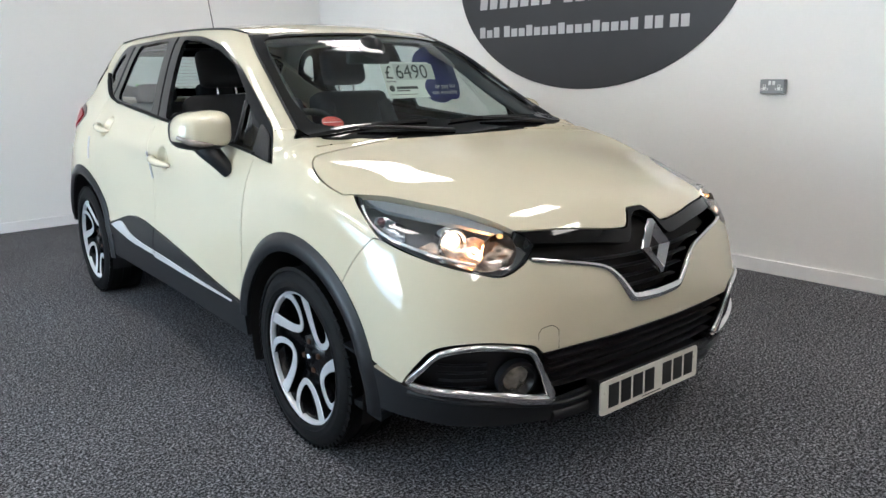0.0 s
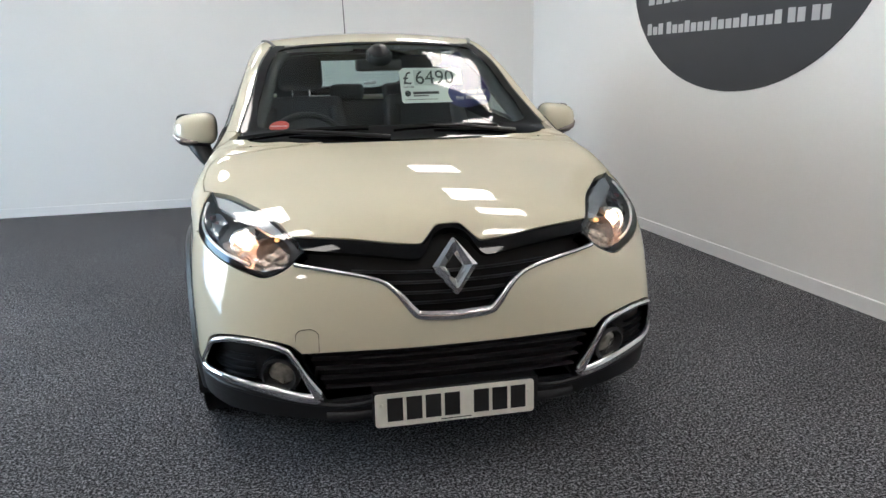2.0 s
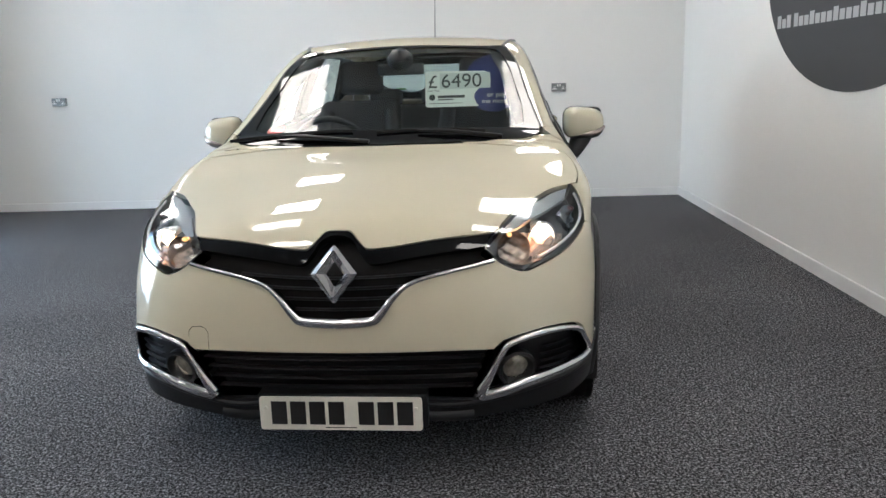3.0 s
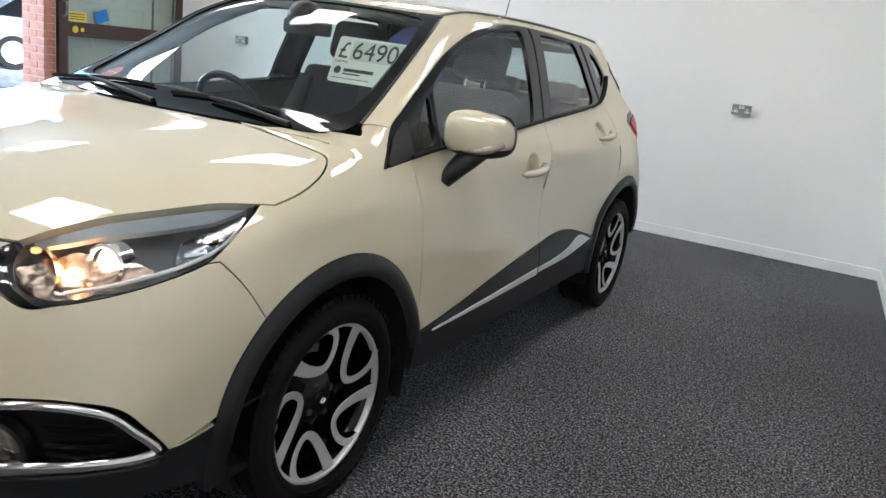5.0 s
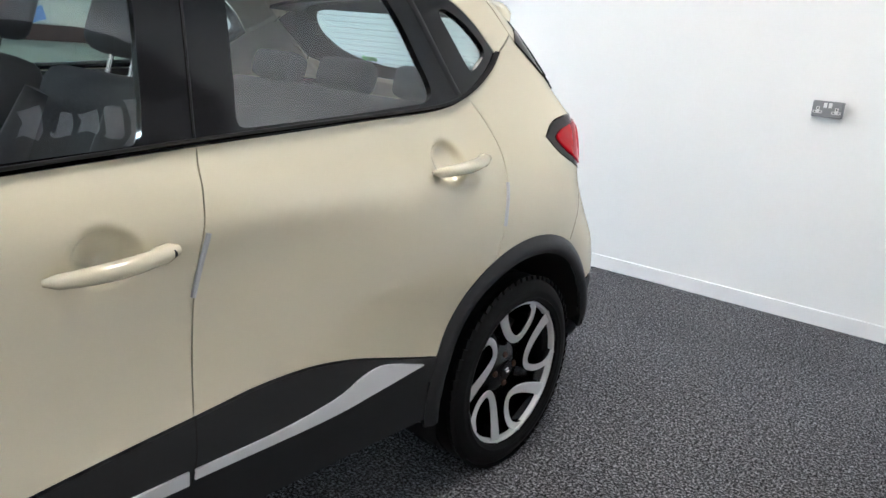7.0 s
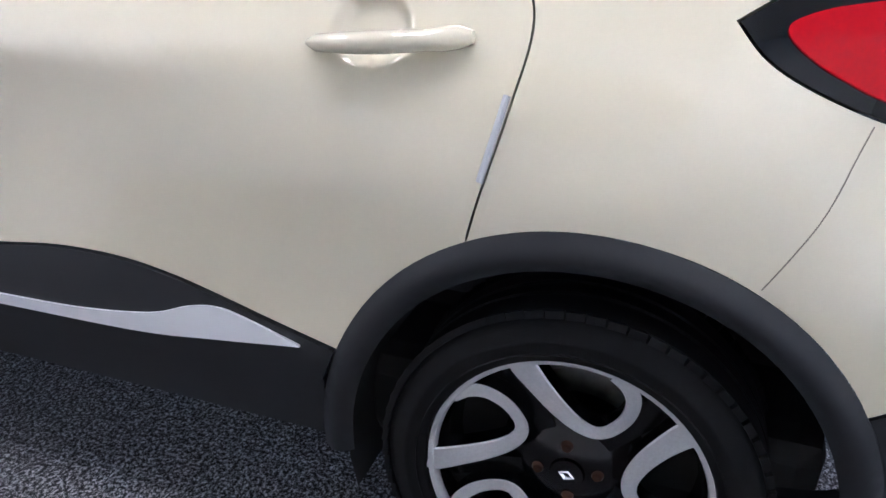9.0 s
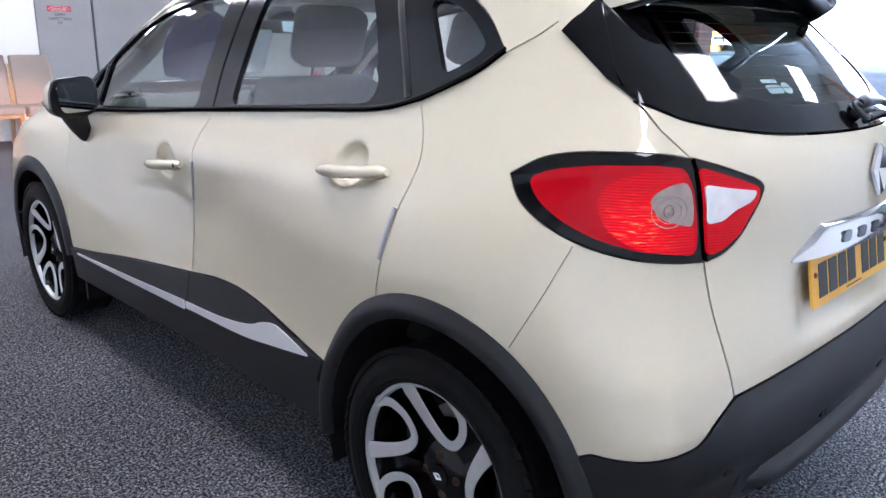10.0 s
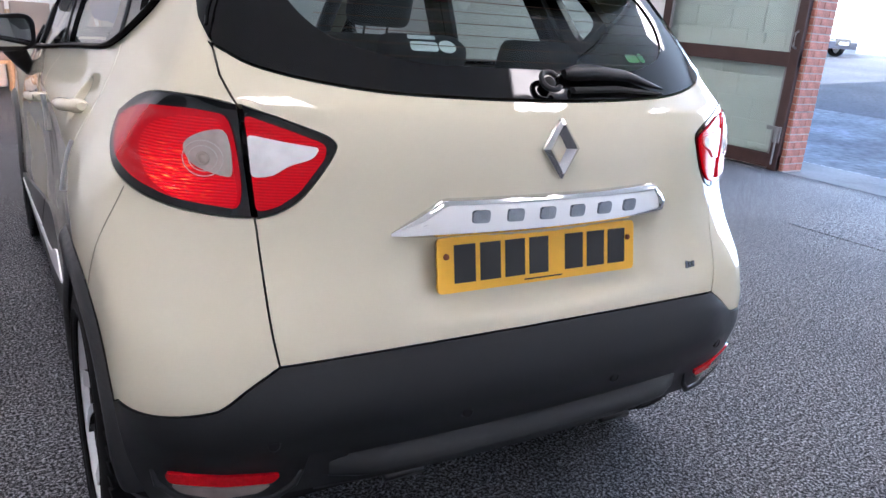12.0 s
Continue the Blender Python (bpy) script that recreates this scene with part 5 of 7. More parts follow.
for sx in (1, -1):
    sp = new("headlight_beam", bpy.data.lights.new("headlight_beam", "SPOT"))
    sp.data.energy, sp.data.color, sp.data.spot_size, sp.data.spot_blend, sp.data.shadow_soft_size = 90, (1.0, 0.50, 0.26), radians(19), 0.10, 0.03
    sp.parent = car
    glow = new("headlight_glow", bpy.data.lights.new("headlight_glow", "POINT"))
    glow.data.energy, glow.data.color, glow.data.shadow_soft_size = 0.17, (1.0, 0.36, 0.11), 0.012
    glow.parent = car
    glow.matrix_local = Matrix.Translation((sx * 0.585, -0.640, 0.785))
    sp.matrix_local = look((sx * 0.60, -0.90, 0.75), (sx * 0.66, -5.0, 0.09))

# --- grille ---
region = joined(hood_nose[::-1], lamp_in, lamp_low[: k + 1], grille_low)
grille = skin("grille", FRONT, joined(region, mirrored(region)[::-1]), MATT_BLACK, car, both=False, lift=-0.055, rim=-0.05, gap=0.0)[0]
bar_low = FRONT.lift(smooth_line([(0.470, 0.788), (0.312, 0.774), (0.20, 0.760), (0.125, 0.750), (0.096, 0.756), (0.074, 0.780), (0.050, 0.814), (0.02, 0.828), (0.0, 0.829)], 6))
bh = joined(hood_nose[::-1], lamp_in[:4], bar_low)
skin("grille_bar", FRONT, joined(bh, mirrored(bh)[::-1]), GLOSS_BLACK, grille, both=False, lift=lambda P: 0.004 - 0.012 * np.abs(P[:, 0]), rim=0.03, gap=0.003)
for i, z in enumerate((0.708, 0.676, 0.644, 0.612)):
    w = np.interp(z, [0.60, 0.66, 0.70, 0.74], [0.12, 0.19, 0.29, 0.40])
    ln = FRONT.lift([(x, z + 0.02 * (x / 0.4) ** 2) for x in np.linspace(-w, w, 25)]) + np.array([0, 0.03, 0])
    part("slat", tube(bmesh.new(), ln, 0.006, 6, flat=(2.2, 0.6)), GRILLE_PLASTIC, grille, smooth=40)
strip = np.vstack([grille_low, mirrored(grille_low)[::-1][1:]])
sn = normal(strip)
part("chrome_strip", tube(bmesh.new(), strip + sn * 0.006, [0.0055 + 0.0075 * math.exp(-(p[0] / 0.17) ** 4) for p in strip], 8, flat=(0.7, 1.25)), CHROME, grille, smooth=60)


def lozenge(w, h, t, inner=0.5):
    """A faceted diamond emblem with an open middle."""
    bm = bmesh.new()
    o = [(0.06 * w, h), (w, 0.0), (0.06 * w, -h), (-0.06 * w, -h), (-w, 0.0), (-0.06 * w, h)]
    ring = lambda s, sy, z: [bm.verts.new((x * s, y * sy, z)) for x, y in o]
    a, b, c, d = ring(1, 1, 0), ring(0.97, 0.98, t * 0.5), ring(0.72, 0.80, t), ring(inner * 0.86, inner * 1.05, 0.0)
    for A, B in ((a, b), (b, c), (c, d)):
        for i in range(6):
            bm.faces.new((A[i], A[(i + 1) % 6], B[(i + 1) % 6], B[i]))
    return bm


bp, bn = Vector((0.0, -0.826, 0.729)), Vector((0.0, -0.95, 0.31)).normalized()
em = lozenge(0.074, 0.088, 0.022, 0.40)
bmesh.ops.transform(em, matrix=facing(bp, bn), verts=em.verts[:])
part("diamond_emblem", em, CHROME, grille, "faceted chrome diamond emblem")

# --- lower mouth ---
low = joined(mouth_top[::-1], fog_top[::-1][:3], fog_bot[::-1][:2], mouth_bot)
mouth = skin("lower_grille", NOSE, joined(low, mirrored(low)[::-1]), MATT_BLACK, car, both=False, lift=-0.06, rim=-0.05, gap=0.0)[0]
for z, a in ((0.452, 25.3), (0.418, 24.8), (0.384, 24.2), (0.350, 23.6)):
    ln = NOSE.lift(deg(*[(t, z) for t in np.linspace(-a, a, 31)]))
    ln = ln - normal(ln) * 0.020
    part("slat", tube(bmesh.new(), ln, 0.0055, 8, flat=(3.0, 0.55)), GRILLE_PLASTIC, mouth, smooth=40)
lip = NOSE.lift(smooth_line(deg((-48, 0.366), (-40, 0.352), (-32, 0.328), (-24, 0.298), (-19, 0.292), (-13, 0.306), (0, 0.306), (13, 0.306), (19, 0.292), (24, 0.298), (32, 0.328), (40, 0.352), (48, 0.366)), 5))
part("lip_rib", tube(bmesh.new(), lip + normal(lip) * 0.004, 0.011, 8, flat=(0.8, 0.8)), PLASTIC, car, smooth=60)
skid = NOSE.lift(deg(*[(t, 0.262 + 0.012 * math.cos(t * 0.16)) for t in np.linspace(-24, 24, 25)]))
part("skid_plate", tube(bmesh.new(), skid + normal(skid) * 0.0, 0.022, 8, flat=(0.8, 1.0)), PLASTIC, car, smooth=60)
fogs = skin("fog_lamp_bezel", NOSE, fog_edge, SATIN_BLACK, car, lift=-0.035, rim=-0.036, gap=-0.002)
for f, sx in zip(fogs, (1, -1)):
    ring = fog_edge * np.array([sx, 1, 1])
    rn = normal(ring)
    part("chrome_ring", tube(bmesh.new(), ring + rn * 0.004, [0.009 + 0.009 * max(0, min(1, (0.42 - p[2]) / 0.08)) for p in ring], 8, closed=True, flat=(0.9, 1.1)), CHROME, f, smooth=60)
fp, fn = on(NOSE, radians(30.8) * CR, 0.400, -0.02)
both("fog_cup", lambda: lathe(bmesh.new(), [(0.062, -0.01), (0.062, 0.016), (0.052, 0.02), (0.040, 0.0)], 32, facing(fp, fn)), SATIN_BLACK, fogs)
both("fog_lens", lambda: lathe(bmesh.new(), [(0.042, 0.0), (0.03, 0.008), (0.0, 0.011)], 28, facing(fp, fn)), material("fog_glass", (0.26, 0.24, 0.20), 0.08, coat=1.0, metal=0.6, grain=0.4, grain_scale=50), fogs, "unlit round fog lamp")
for i, z in enumerate((0.455, 0.43, 0.405, 0.38)):
    both("fin", lambda: tube(bmesh.new(), NOSE.lift(deg(*[(t, z) for t in np.linspace(35.5, 43.5, 8)])) * 1.0 - normal(NOSE.lift(deg(*[(t, z) for t in np.linspace(35.5, 43.5, 8)]))) * 0.024, 0.004, 5, flat=(2, 0.7)), PLASTIC, fogs)
# towing eye cover
capl = NOSE.lift([(-radians(a) * CR, z) for a, z in [(27.5, 0.484), (27.5, 0.540), (26.9, 0.553), (25.2, 0.557), (24.4, 0.552), (23.8, 0.540), (23.8, 0.484)]])
bm = bmesh.new()
tube(bm, capl, 0.0011, 4)
part("towing_eye_seam", bm, MATT_BLACK, car)

# --- number plates ---
PLATE_W = material("white_plate", (0.72, 0.70, 0.62), 0.35, stain=0.06, stain_scale=9, grain=0.03)
PLATE_Y = material("yellow_plate", (0.85, 0.47, 0.02), 0.35, stain=0.05, stain_scale=9, grain=0.03)
INK = material("plate_black", (0.01, 0.01, 0.01), 0.4)


def number_plate(mat, m, name, screw):
    bm = bmesh.new()
    prism(bm, rounded([(-0.26, -0.0555), (0.26, -0.0555), (0.26, 0.0555), (-0.26, 0.0555)], 0.012), 0.0, 0.006, m)
    p = part(name, bm, mat, car)
    x = -0.222
    for i in range(7):
        bm = bmesh.new()
        w = 0.05
        prism(bm, [(x, -0.037), (x + w, -0.037), (x + w, 0.040), (x, 0.040)], 0.006, 0.0072, m)
        part("character_bar", bm, INK, p)
        x += w + 0.0115 + (0.034 if i == 3 else 0)
    bm = bmesh.new()
    prism(bm, [(-0.05, -0.0485), (0.05, -0.0485), (0.05, -0.0455), (-0.05, -0.0455)], 0.006, 0.0068, m)
    part("maker_line", bm, INK, p)
    for s in (-0.24, 0.24):
        part("screw_cap", lathe(bmesh.new(), [(0.0065, 0.006), (0.006, 0.009), (0.0, 0.0105)], 14, m @ pose(s, 0.018, 0)), screw, p, smooth=50)
    return p


number_plate(PLATE_W, facing(Vector((-0.006, -0.842, 0.281)), Vector((0, -1, 0.02)).normalized()), "front_number_plate", PLATE_W)
part("plate_holder", box_bm(-0.27, 0.27, -0.842, -0.79, 0.232, 0.345, 0.004), SATIN_BLACK, car)
RUST = material("rusty_screw", (0.20, 0.06, 0.015), 0.7, grain=0.4)
number_plate(PLATE_Y, facing(Vector((0.003, 3.172, 0.817)), Vector((0, 1, 0.20)).normalized()), "rear_number_plate", RUST)

# --- tailgate trim ---
def grip_bm():
    """The strip over the number plate: a drawn section that tapers towards one end."""
    bm = bmesh.new()
    rows = []
    for x in np.linspace(0.360, -0.336, 60):
        y = BACK.lift([(x, 0.958)])[0][1]
        top = np.interp(x, [-0.336, -0.325, -0.29, 0.262, 0.36], [0.910, 0.938, 0.960, 0.956, 0.890])
        low = np.interp(x, [-0.336, -0.32, 0.34, 0.36], [0.900, 0.890, 0.882, 0.884])
        d = min(1.0, (top - low) / 0.05)
        sec = [(-0.03, top), (0.004, top), (0.014 * d + 0.003, top - 0.010 * d), (0.021 * d + 0.002, top - 0.4 * (top - low)), (0.020 * d + 0.002, low + 0.008 * d), (0.010 * d, low), (-0.03, low)]
        rows.append([bm.verts.new((x, y + a, z)) for a, z in sec])
    for a, b in zip(rows, rows[1:]):
        for i in range(6):
            bm.faces.new((a[i], a[i + 1], b[i + 1], b[i]))
    bm.faces.new(rows[0][::-1])
    bm.faces.new(rows[-1])
    return bm


grip = part("chrome_grip", grip_bm(), CHROME, car, "bright chrome strip over the number plate", 40)
for i in range(6):
    x = 0.190 - i * 0.076
    p, n = on(BACK, x, 0.924, 0.021)
    part("letter_bar", prism(bmesh.new(), rounded([(-0.0185, -0.0125), (0.0185, -0.0125), (0.0185, 0.0125), (-0.0185, 0.0125)], 0.006), 0.0, 0.005, facing(p, n), 0.001), SMOKED_CHROME, grip)
p, n = on(BACK, 0.008, 1.047, 0.002)
em = lozenge(0.047, 0.060, 0.014, 0.42)
bmesh.ops.transform(em, matrix=facing(p, n), verts=em.verts[:])
part("diamond_emblem", em, CHROME, car, "faceted chrome diamond emblem")
p, n = on(BACK, -0.47, 0.745, 0.003)
mark = part("model_mark", prism(bmesh.new(), rounded([(-0.0015, -0.009), (0.0065, -0.009), (0.0065, 0.009), (-0.0015, 0.009)], 0.002), 0, 0.003, facing(p, n) @ pose(-0.021, 0, 0)), SMOKED_CHROME, car, "small chrome model mark")
for dx in (-0.006, 0.009):
    part("letter_bar", prism(bmesh.new(), rounded([(-0.0055, -0.009), (0.0055, -0.009), (0.0055, 0.006), (-0.0055, 0.006)], 0.003), 0, 0.003, facing(p, n) @ pose(dx, 0, 0)), SMOKED_CHROME, mark)

# --- tail lamps ---
RED_GLOW = material("red_lamp_lens_lit", (0.10, 0.0004, 0.001), 0.06, coat=0.10, spec=0.12, stain=0.15, stain_scale=14, emit=(1.0, 0.003, 0.016), emit_strength=0.030)
CLEAR_LENS = material("clear_lamp_lens", (0.36, 0.31, 0.28), 0.12, coat=0.4, metal=0.35, stain=0.15, stain_scale=30)


def lit_lens_material(name, centre, reach, low, high):
    """A ribbed red lens lit by the bulb behind it: brightest before the bulb, with orange glints."""
    m = material(name, (0.10, 0.0004, 0.001), 0.06, coat=0.10, spec=0.12)
    nt = m.node_tree
    b = nt.nodes["Principled BSDF"]
    def node(kind, **inputs):
        n = nt.nodes.new(kind)
        for key, value in inputs.items():
            n.inputs[key].default_value = value
        return n
    def math_node(op, x, y):
        n = nt.nodes.new("ShaderNodeMath")
        n.operation = op
        for i, v in enumerate((x, y)):
            if isinstance(v, (int, float)):
                n.inputs[i].default_value = v
            elif v is not None:
                nt.links.new(v, n.inputs[i])
        return n.outputs[0]
    co = nt.nodes.new("ShaderNodeTexCoord")
    ab = nt.nodes.new("ShaderNodeVectorMath")
    ab.operation = "ABSOLUTE"
    nt.links.new(co.outputs["Object"], ab.inputs[0])
    far = nt.nodes.new("ShaderNodeVectorMath")
    far.operation = "DISTANCE"
    far.inputs[1].default_value = centre
    nt.links.new(ab.outputs[0], far.inputs[0])
    near = math_node("MAXIMUM", math_node("SUBTRACT", 1.0, math_node("DIVIDE", far.outputs["Value"], reach)), 0.0)
    stretch = nt.nodes.new("ShaderNodeVectorMath")
    stretch.operation = "MULTIPLY"
    stretch.inputs[1].default_value = (45, 45, 300)
    nt.links.new(ab.outputs[0], stretch.inputs[0])
    dash = node("ShaderNodeTexNoise", Scale=1.0, Detail=2.0)
    nt.links.new(stretch.outputs[0], dash.inputs["Vector"])
    rib = node("ShaderNodeTexWave", Scale=58.0, Distortion=0.6)
    rib.bands_direction = "Z"
    nt.links.new(ab.outputs[0], rib.inputs["Vector"])
    tone = math_node("MULTIPLY_ADD", rib.outputs["Fac"], 0.85)
    tone.node.inputs[2].default_value = 0.40
    power = math_node("MULTIPLY", math_node("ADD", low, math_node("MULTIPLY", math_node("POWER", near, 1.6), high)), tone)
    spark = math_node("MULTIPLY", math_node("MAXIMUM", math_node("SUBTRACT", dash.outputs["Fac"], 0.57), 0.0), math_node("MULTIPLY", near, 6.0))
    hue = nt.nodes.new("ShaderNodeMix")
    hue.data_type, hue.clamp_factor = "RGBA", True
    hue.inputs[6].default_value, hue.inputs[7].default_value = (1.0, 0.002, 0.010, 1), (1.0, 0.30, 0.05, 1)
    nt.links.new(spark, hue.inputs[0])
    nt.links.new(hue.outputs[2], b.inputs["Emission Color"])
    nt.links.new(math_node("ADD", power, math_node("MULTIPLY", spark, 0.22)), b.inputs["Emission Strength"])
    bump = node("ShaderNodeBump", Strength=0.35, Distance=0.002)
    nt.links.new(rib.outputs["Fac"], bump.inputs["Height"])
    nt.links.new(bump.outputs[0], b.inputs["Normal"])
    return m


RED_LIT = lit_lens_material("red_ribbed_lens_lit", (0.705, 2.985, 0.968), 0.10, 0.058, 0.080)
RED_RIBBED = lit_lens_material("red_ribbed_lens", (0.66, 3.05, 0.95), 0.08, 0.048, 0.02)
TAIL_X = TAIL.lift(smooth_line(deg((35.8, 1.110), (34.1, 0.917)), 8))
tail = skin("tail_lamp", TAIL, joined(tail_top, TAIL_X, tail_low[::-1]), GLOSS_BLACK, car, "red tail lamp with a black edge, lit", lift=0.002, gap=0.0015)
red_o = TAIL.lift(np.array(deg(*[tuple(p) for p in rounded([(52.4, 1.052), (49.6, 1.074), (45.0, 1.092), (40, 1.098), (36.2, 1.092), (34.7, 0.930), (41.5, 0.943), (45.6, 0.963), (48.8, 0.988), (51.2, 1.017)], 1.2, 5)])))
rl = skin("red_lens", TAIL, red_o, RED_GLOW, car, lift=0.007, rim=0.008, gap=0, h=0.02)
bowl = TAIL.lift(np.array(deg(*[tuple(p) for p in rounded([(37.0, 1.088), (41.0, 1.086), (44.6, 1.062), (45.6, 1.02), (44.2, 0.972), (41.2, 0.943), (34.9, 0.932)], 1.2, 5)])))
bl2 = skin("lit_lens", TAIL, bowl, RED_LIT, car, lift=0.0095, rim=0.004, gap=0, h=0.02)
clr = TAIL.lift(np.array(deg(*[tuple(p) for p in rounded([(36.4, 1.069), (38.3, 1.066), (40.1, 1.050), (40.6, 1.032), (39.5, 1.003), (37.0, 0.989), (35.7, 0.987)], 1.0, 5)])))
cl2 = skin("clear_lens", TAIL, clr, CLEAR_LENS, car, lift=0.012, rim=0.004, gap=0, h=0.02)
gate_lamp = skin("tailgate_lamp", BACK, joined(tail_in_seam, BACK.lift(smooth_line([(0.592, 0.916), (0.606, 1.110)], 6))), GLOSS_BLACK, car, lift=0.002, gap=0.0015)
rin = BACK.lift(np.array(rounded([(0.605, 1.095), (0.53, 1.071), (0.477, 1.052), (0.479, 1.03), (0.521, 0.967), (0.557, 0.939), (0.592, 0.928)], 0.012)))
ri = skin("red_lens", BACK, rin, RED_RIBBED, car, lift=0.007, rim=0.008, gap=0, h=0.02)
cin = BACK.lift(np.array(rounded([(0.602, 1.063), (0.55, 1.054), (0.487, 1.046), (0.500, 1.027), (0.540, 1.013), (0.564, 0.994), (0.597, 0.989)], 0.01)))
ci2 = skin("clear_lens", BACK, cin, material("white_lamp_lens", (0.70, 0.70, 0.71), 0.15, coat=0.4, stain=0.08, stain_scale=40), car, lift=0.011, rim=0.004, gap=0, h=0.02)
bp_c, bp_n = on(TAIL, radians(38.6) * CR, 1.018, 0.0125)
for r0, r1 in ((0.031, 0.0011), (0.022, 0.001)):
    for t_, o_ in zip(tail, both("lens_ring", lambda: tube(bmesh.new(), [facing(bp_c, bp_n) @ Vector((r0 * 1.15 * math.cos(a), r0 * math.sin(a), 0.0)) for a in np.linspace(0, 2 * math.pi, 29)[:-1]], r1, 6, closed=True), material("ring_grey", (0.55, 0.50, 0.47), 0.2, metal=0.5), car)):
        o_.parent = t_
for t_, o_ in zip(tail, both("bulb_holder", lambda: lathe(bmesh.new(), [(0.012, 0.0), (0.011, 0.002), (0.008, 0.0025), (0.007, 0.001), (0.0, 0.003)], 24, facing(bp_c, bp_n)), material("amber_grey_bulb", (0.42, 0.36, 0.31), 0.2, metal=0.5), car)):
    o_.parent = t_
for s in (0, 1):
    for o in (rl, bl2, cl2):
        o[s].parent = tail[s]
    for o in (ri, ci2):
        o[s].parent = gate_lamp[s]

# --- spoiler ---
def roof_z(x, y):
    return float(top_z(y) - crown(y) * x * x)


def sheet(rows, mat, name, parent, label="", thick=0.0, smooth=50):
    """A solid sheet from rows of points; its under side lies thick metres below."""
    bm = bmesh.new()
    grids = []
    for dz in (0.0, -thick):
        grids.append([[bm.verts.new(Vector(p) + Vector((0, 0, dz))) for p in r] for r in rows])
    R, C = len(rows), len(rows[0])
    for g in grids:
        for i in range(R - 1):
            for j in range(C - 1):
                bm.faces.new((g[i][j], g[i][j + 1], g[i + 1][j + 1], g[i + 1][j]))
    A, B = grids
    rim = [(0, j) for j in range(C)] + [(i, C - 1) for i in range(1, R)] + [(R - 1, j) for j in range(C - 2, -1, -1)] + [(i, 0) for i in range(R - 2, 0, -1)]
    for q in range(len(rim)):
        (i, j), (m, n) = rim[q], rim[(q + 1) % len(rim)]
        bm.faces.new((A[i][j], A[m][n], B[m][n], B[i][j]))
    return part(name, bm, mat, parent, label, smooth)


rows = []
for i in range(9):
    f = i / 8
    row = []
    for j in range(41):
        s = -1 + j / 20
        x = s * (0.53 + 0.004 * f)
        y0 = 2.682 - 0.055 * abs(s) ** 3
        y1 = 2.955 - 0.05 * s * s - 0.030 * s ** 4 - 0.085 * abs(s) ** 10
        y = y0 + f * (y1 - y0)
        z = roof_z(x, y) - 0.0005 - 0.034 * abs(s) ** 6 * f - 0.014 * abs(s) ** 10 - 0.004 * (1 - f)
        row.append((x, y, z + 0.004 * f - (0.012 * max(0, f - 0.85) / 0.15)))
    rows.append(row)
spoiler = sheet(rows, PAINT, "roof_spoiler", car, thick=0.030)
rows2 = [[(x * 0.97, y - 0.012, z - 0.031 - 0.0) for x, y, z in r] for r in rows[1:]]
sheet([[(x, y, z - 0.03 * (1 - i / 7)) for x, y, z in r] for i, r in enumerate(rows2)], SATIN_BLACK, "spoiler_underside", car, thick=0.012)
part("brake_light", box_bm(-0.125, 0.125, 2.90, 2.945, 1.432, 1.452, 0.004), RED_LENS, spoiler, "unlit red high brake light")
def cant_patch(name, corners, mat, lift):
    """A panel on the shoulder of the tail, given by its corners."""
    flat = CANT.flat(np.array(corners))
    return skin(name, CANT, CANT.lift(smooth_line(np.vstack([flat, flat[:1]]), 1)[:-1]), mat, car, lift=lift, rim=0.01, gap=0, h=0.02)


cant_patch("spoiler_end", [(0.512, 2.585, 1.48), (0.548, 2.605, 1.463), (0.597, 2.675, 1.408), (0.620, 2.730, 1.354), (0.579, 2.757, 1.381), (0.528, 2.763, 1.406), (0.50, 2.70, 1.45)], PAINT, 0.002)
cant_patch("window_fin", [(0.622, 2.728, 1.354), (0.632, 2.81, 1.293), (0.640, 2.86, 1.258), (0.632, 2.925, 1.215), (0.612, 2.885, 1.262), (0.581, 2.838, 1.32), (0.528, 2.764, 1.404), (0.579, 2.757, 1.379)], GLOSS_BLACK, 0.006)
both("fin_edge", lambda: tube(bmesh.new(), fin_line[:-4] + normal(fin_line[:-4]) * 0.006, 0.0035, 6), GLOSS_BLACK, car)

# --- rear wiper ---
def wiper_shell():
    """The arm's deep cover: tall over the pivot, drawn out to a thin tip."""
    bm = bmesh.new()
    rows = []
    for f in np.linspace(0, 1, 25):
        x = -0.038 - 0.300 * f
        mid = np.interp(f, [0, 0.25, 0.6, 1.0], [1.176, 1.181, 1.176, 1.150])
        high = np.interp(f, [0, 0.06, 0.2, 0.6, 0.9, 1.0], [0.009, 0.015, 0.018, 0.012, 0.006, 0.002])
        deep = np.interp(f, [0, 0.1, 0.7, 1.0], [0.014, 0.020, 0.014, 0.005])
        p, n = on(BACK, x, mid)
        up = (Vector((0, 0, 1)) - n * n.z).normalized()
        rows.append([bm.verts.new(p + n * (0.012 + deep * max(0.0, math.sin(a)) ** 0.6) + up * high * math.copysign(abs(math.cos(a)) ** 0.7, math.cos(a))) for a in np.linspace(0, math.pi, 11)])
    for a, b in zip(rows, rows[1:]):
        for i in range(11):
            bm.faces.new((a[i], a[(i + 1) % 11], b[(i + 1) % 11], b[i]))
    bm.faces.new(rows[0][::-1])
    bm.faces.new(rows[-1])
    return bm


wiper = part("rear_wiper", wiper_shell(), SATIN_BLACK, car, smooth=50)
part("blade", tube(bmesh.new(), [on(BACK, -0.05, 1.150, 0.010)[0], on(BACK, -0.19, 1.153, 0.010)[0], on(BACK, -0.33, 1.143, 0.010)[0]], [0.007, 0.007, 0.004], 6, flat=(1.5, 1.0)), MATT_BLACK, wiper, smooth=60)
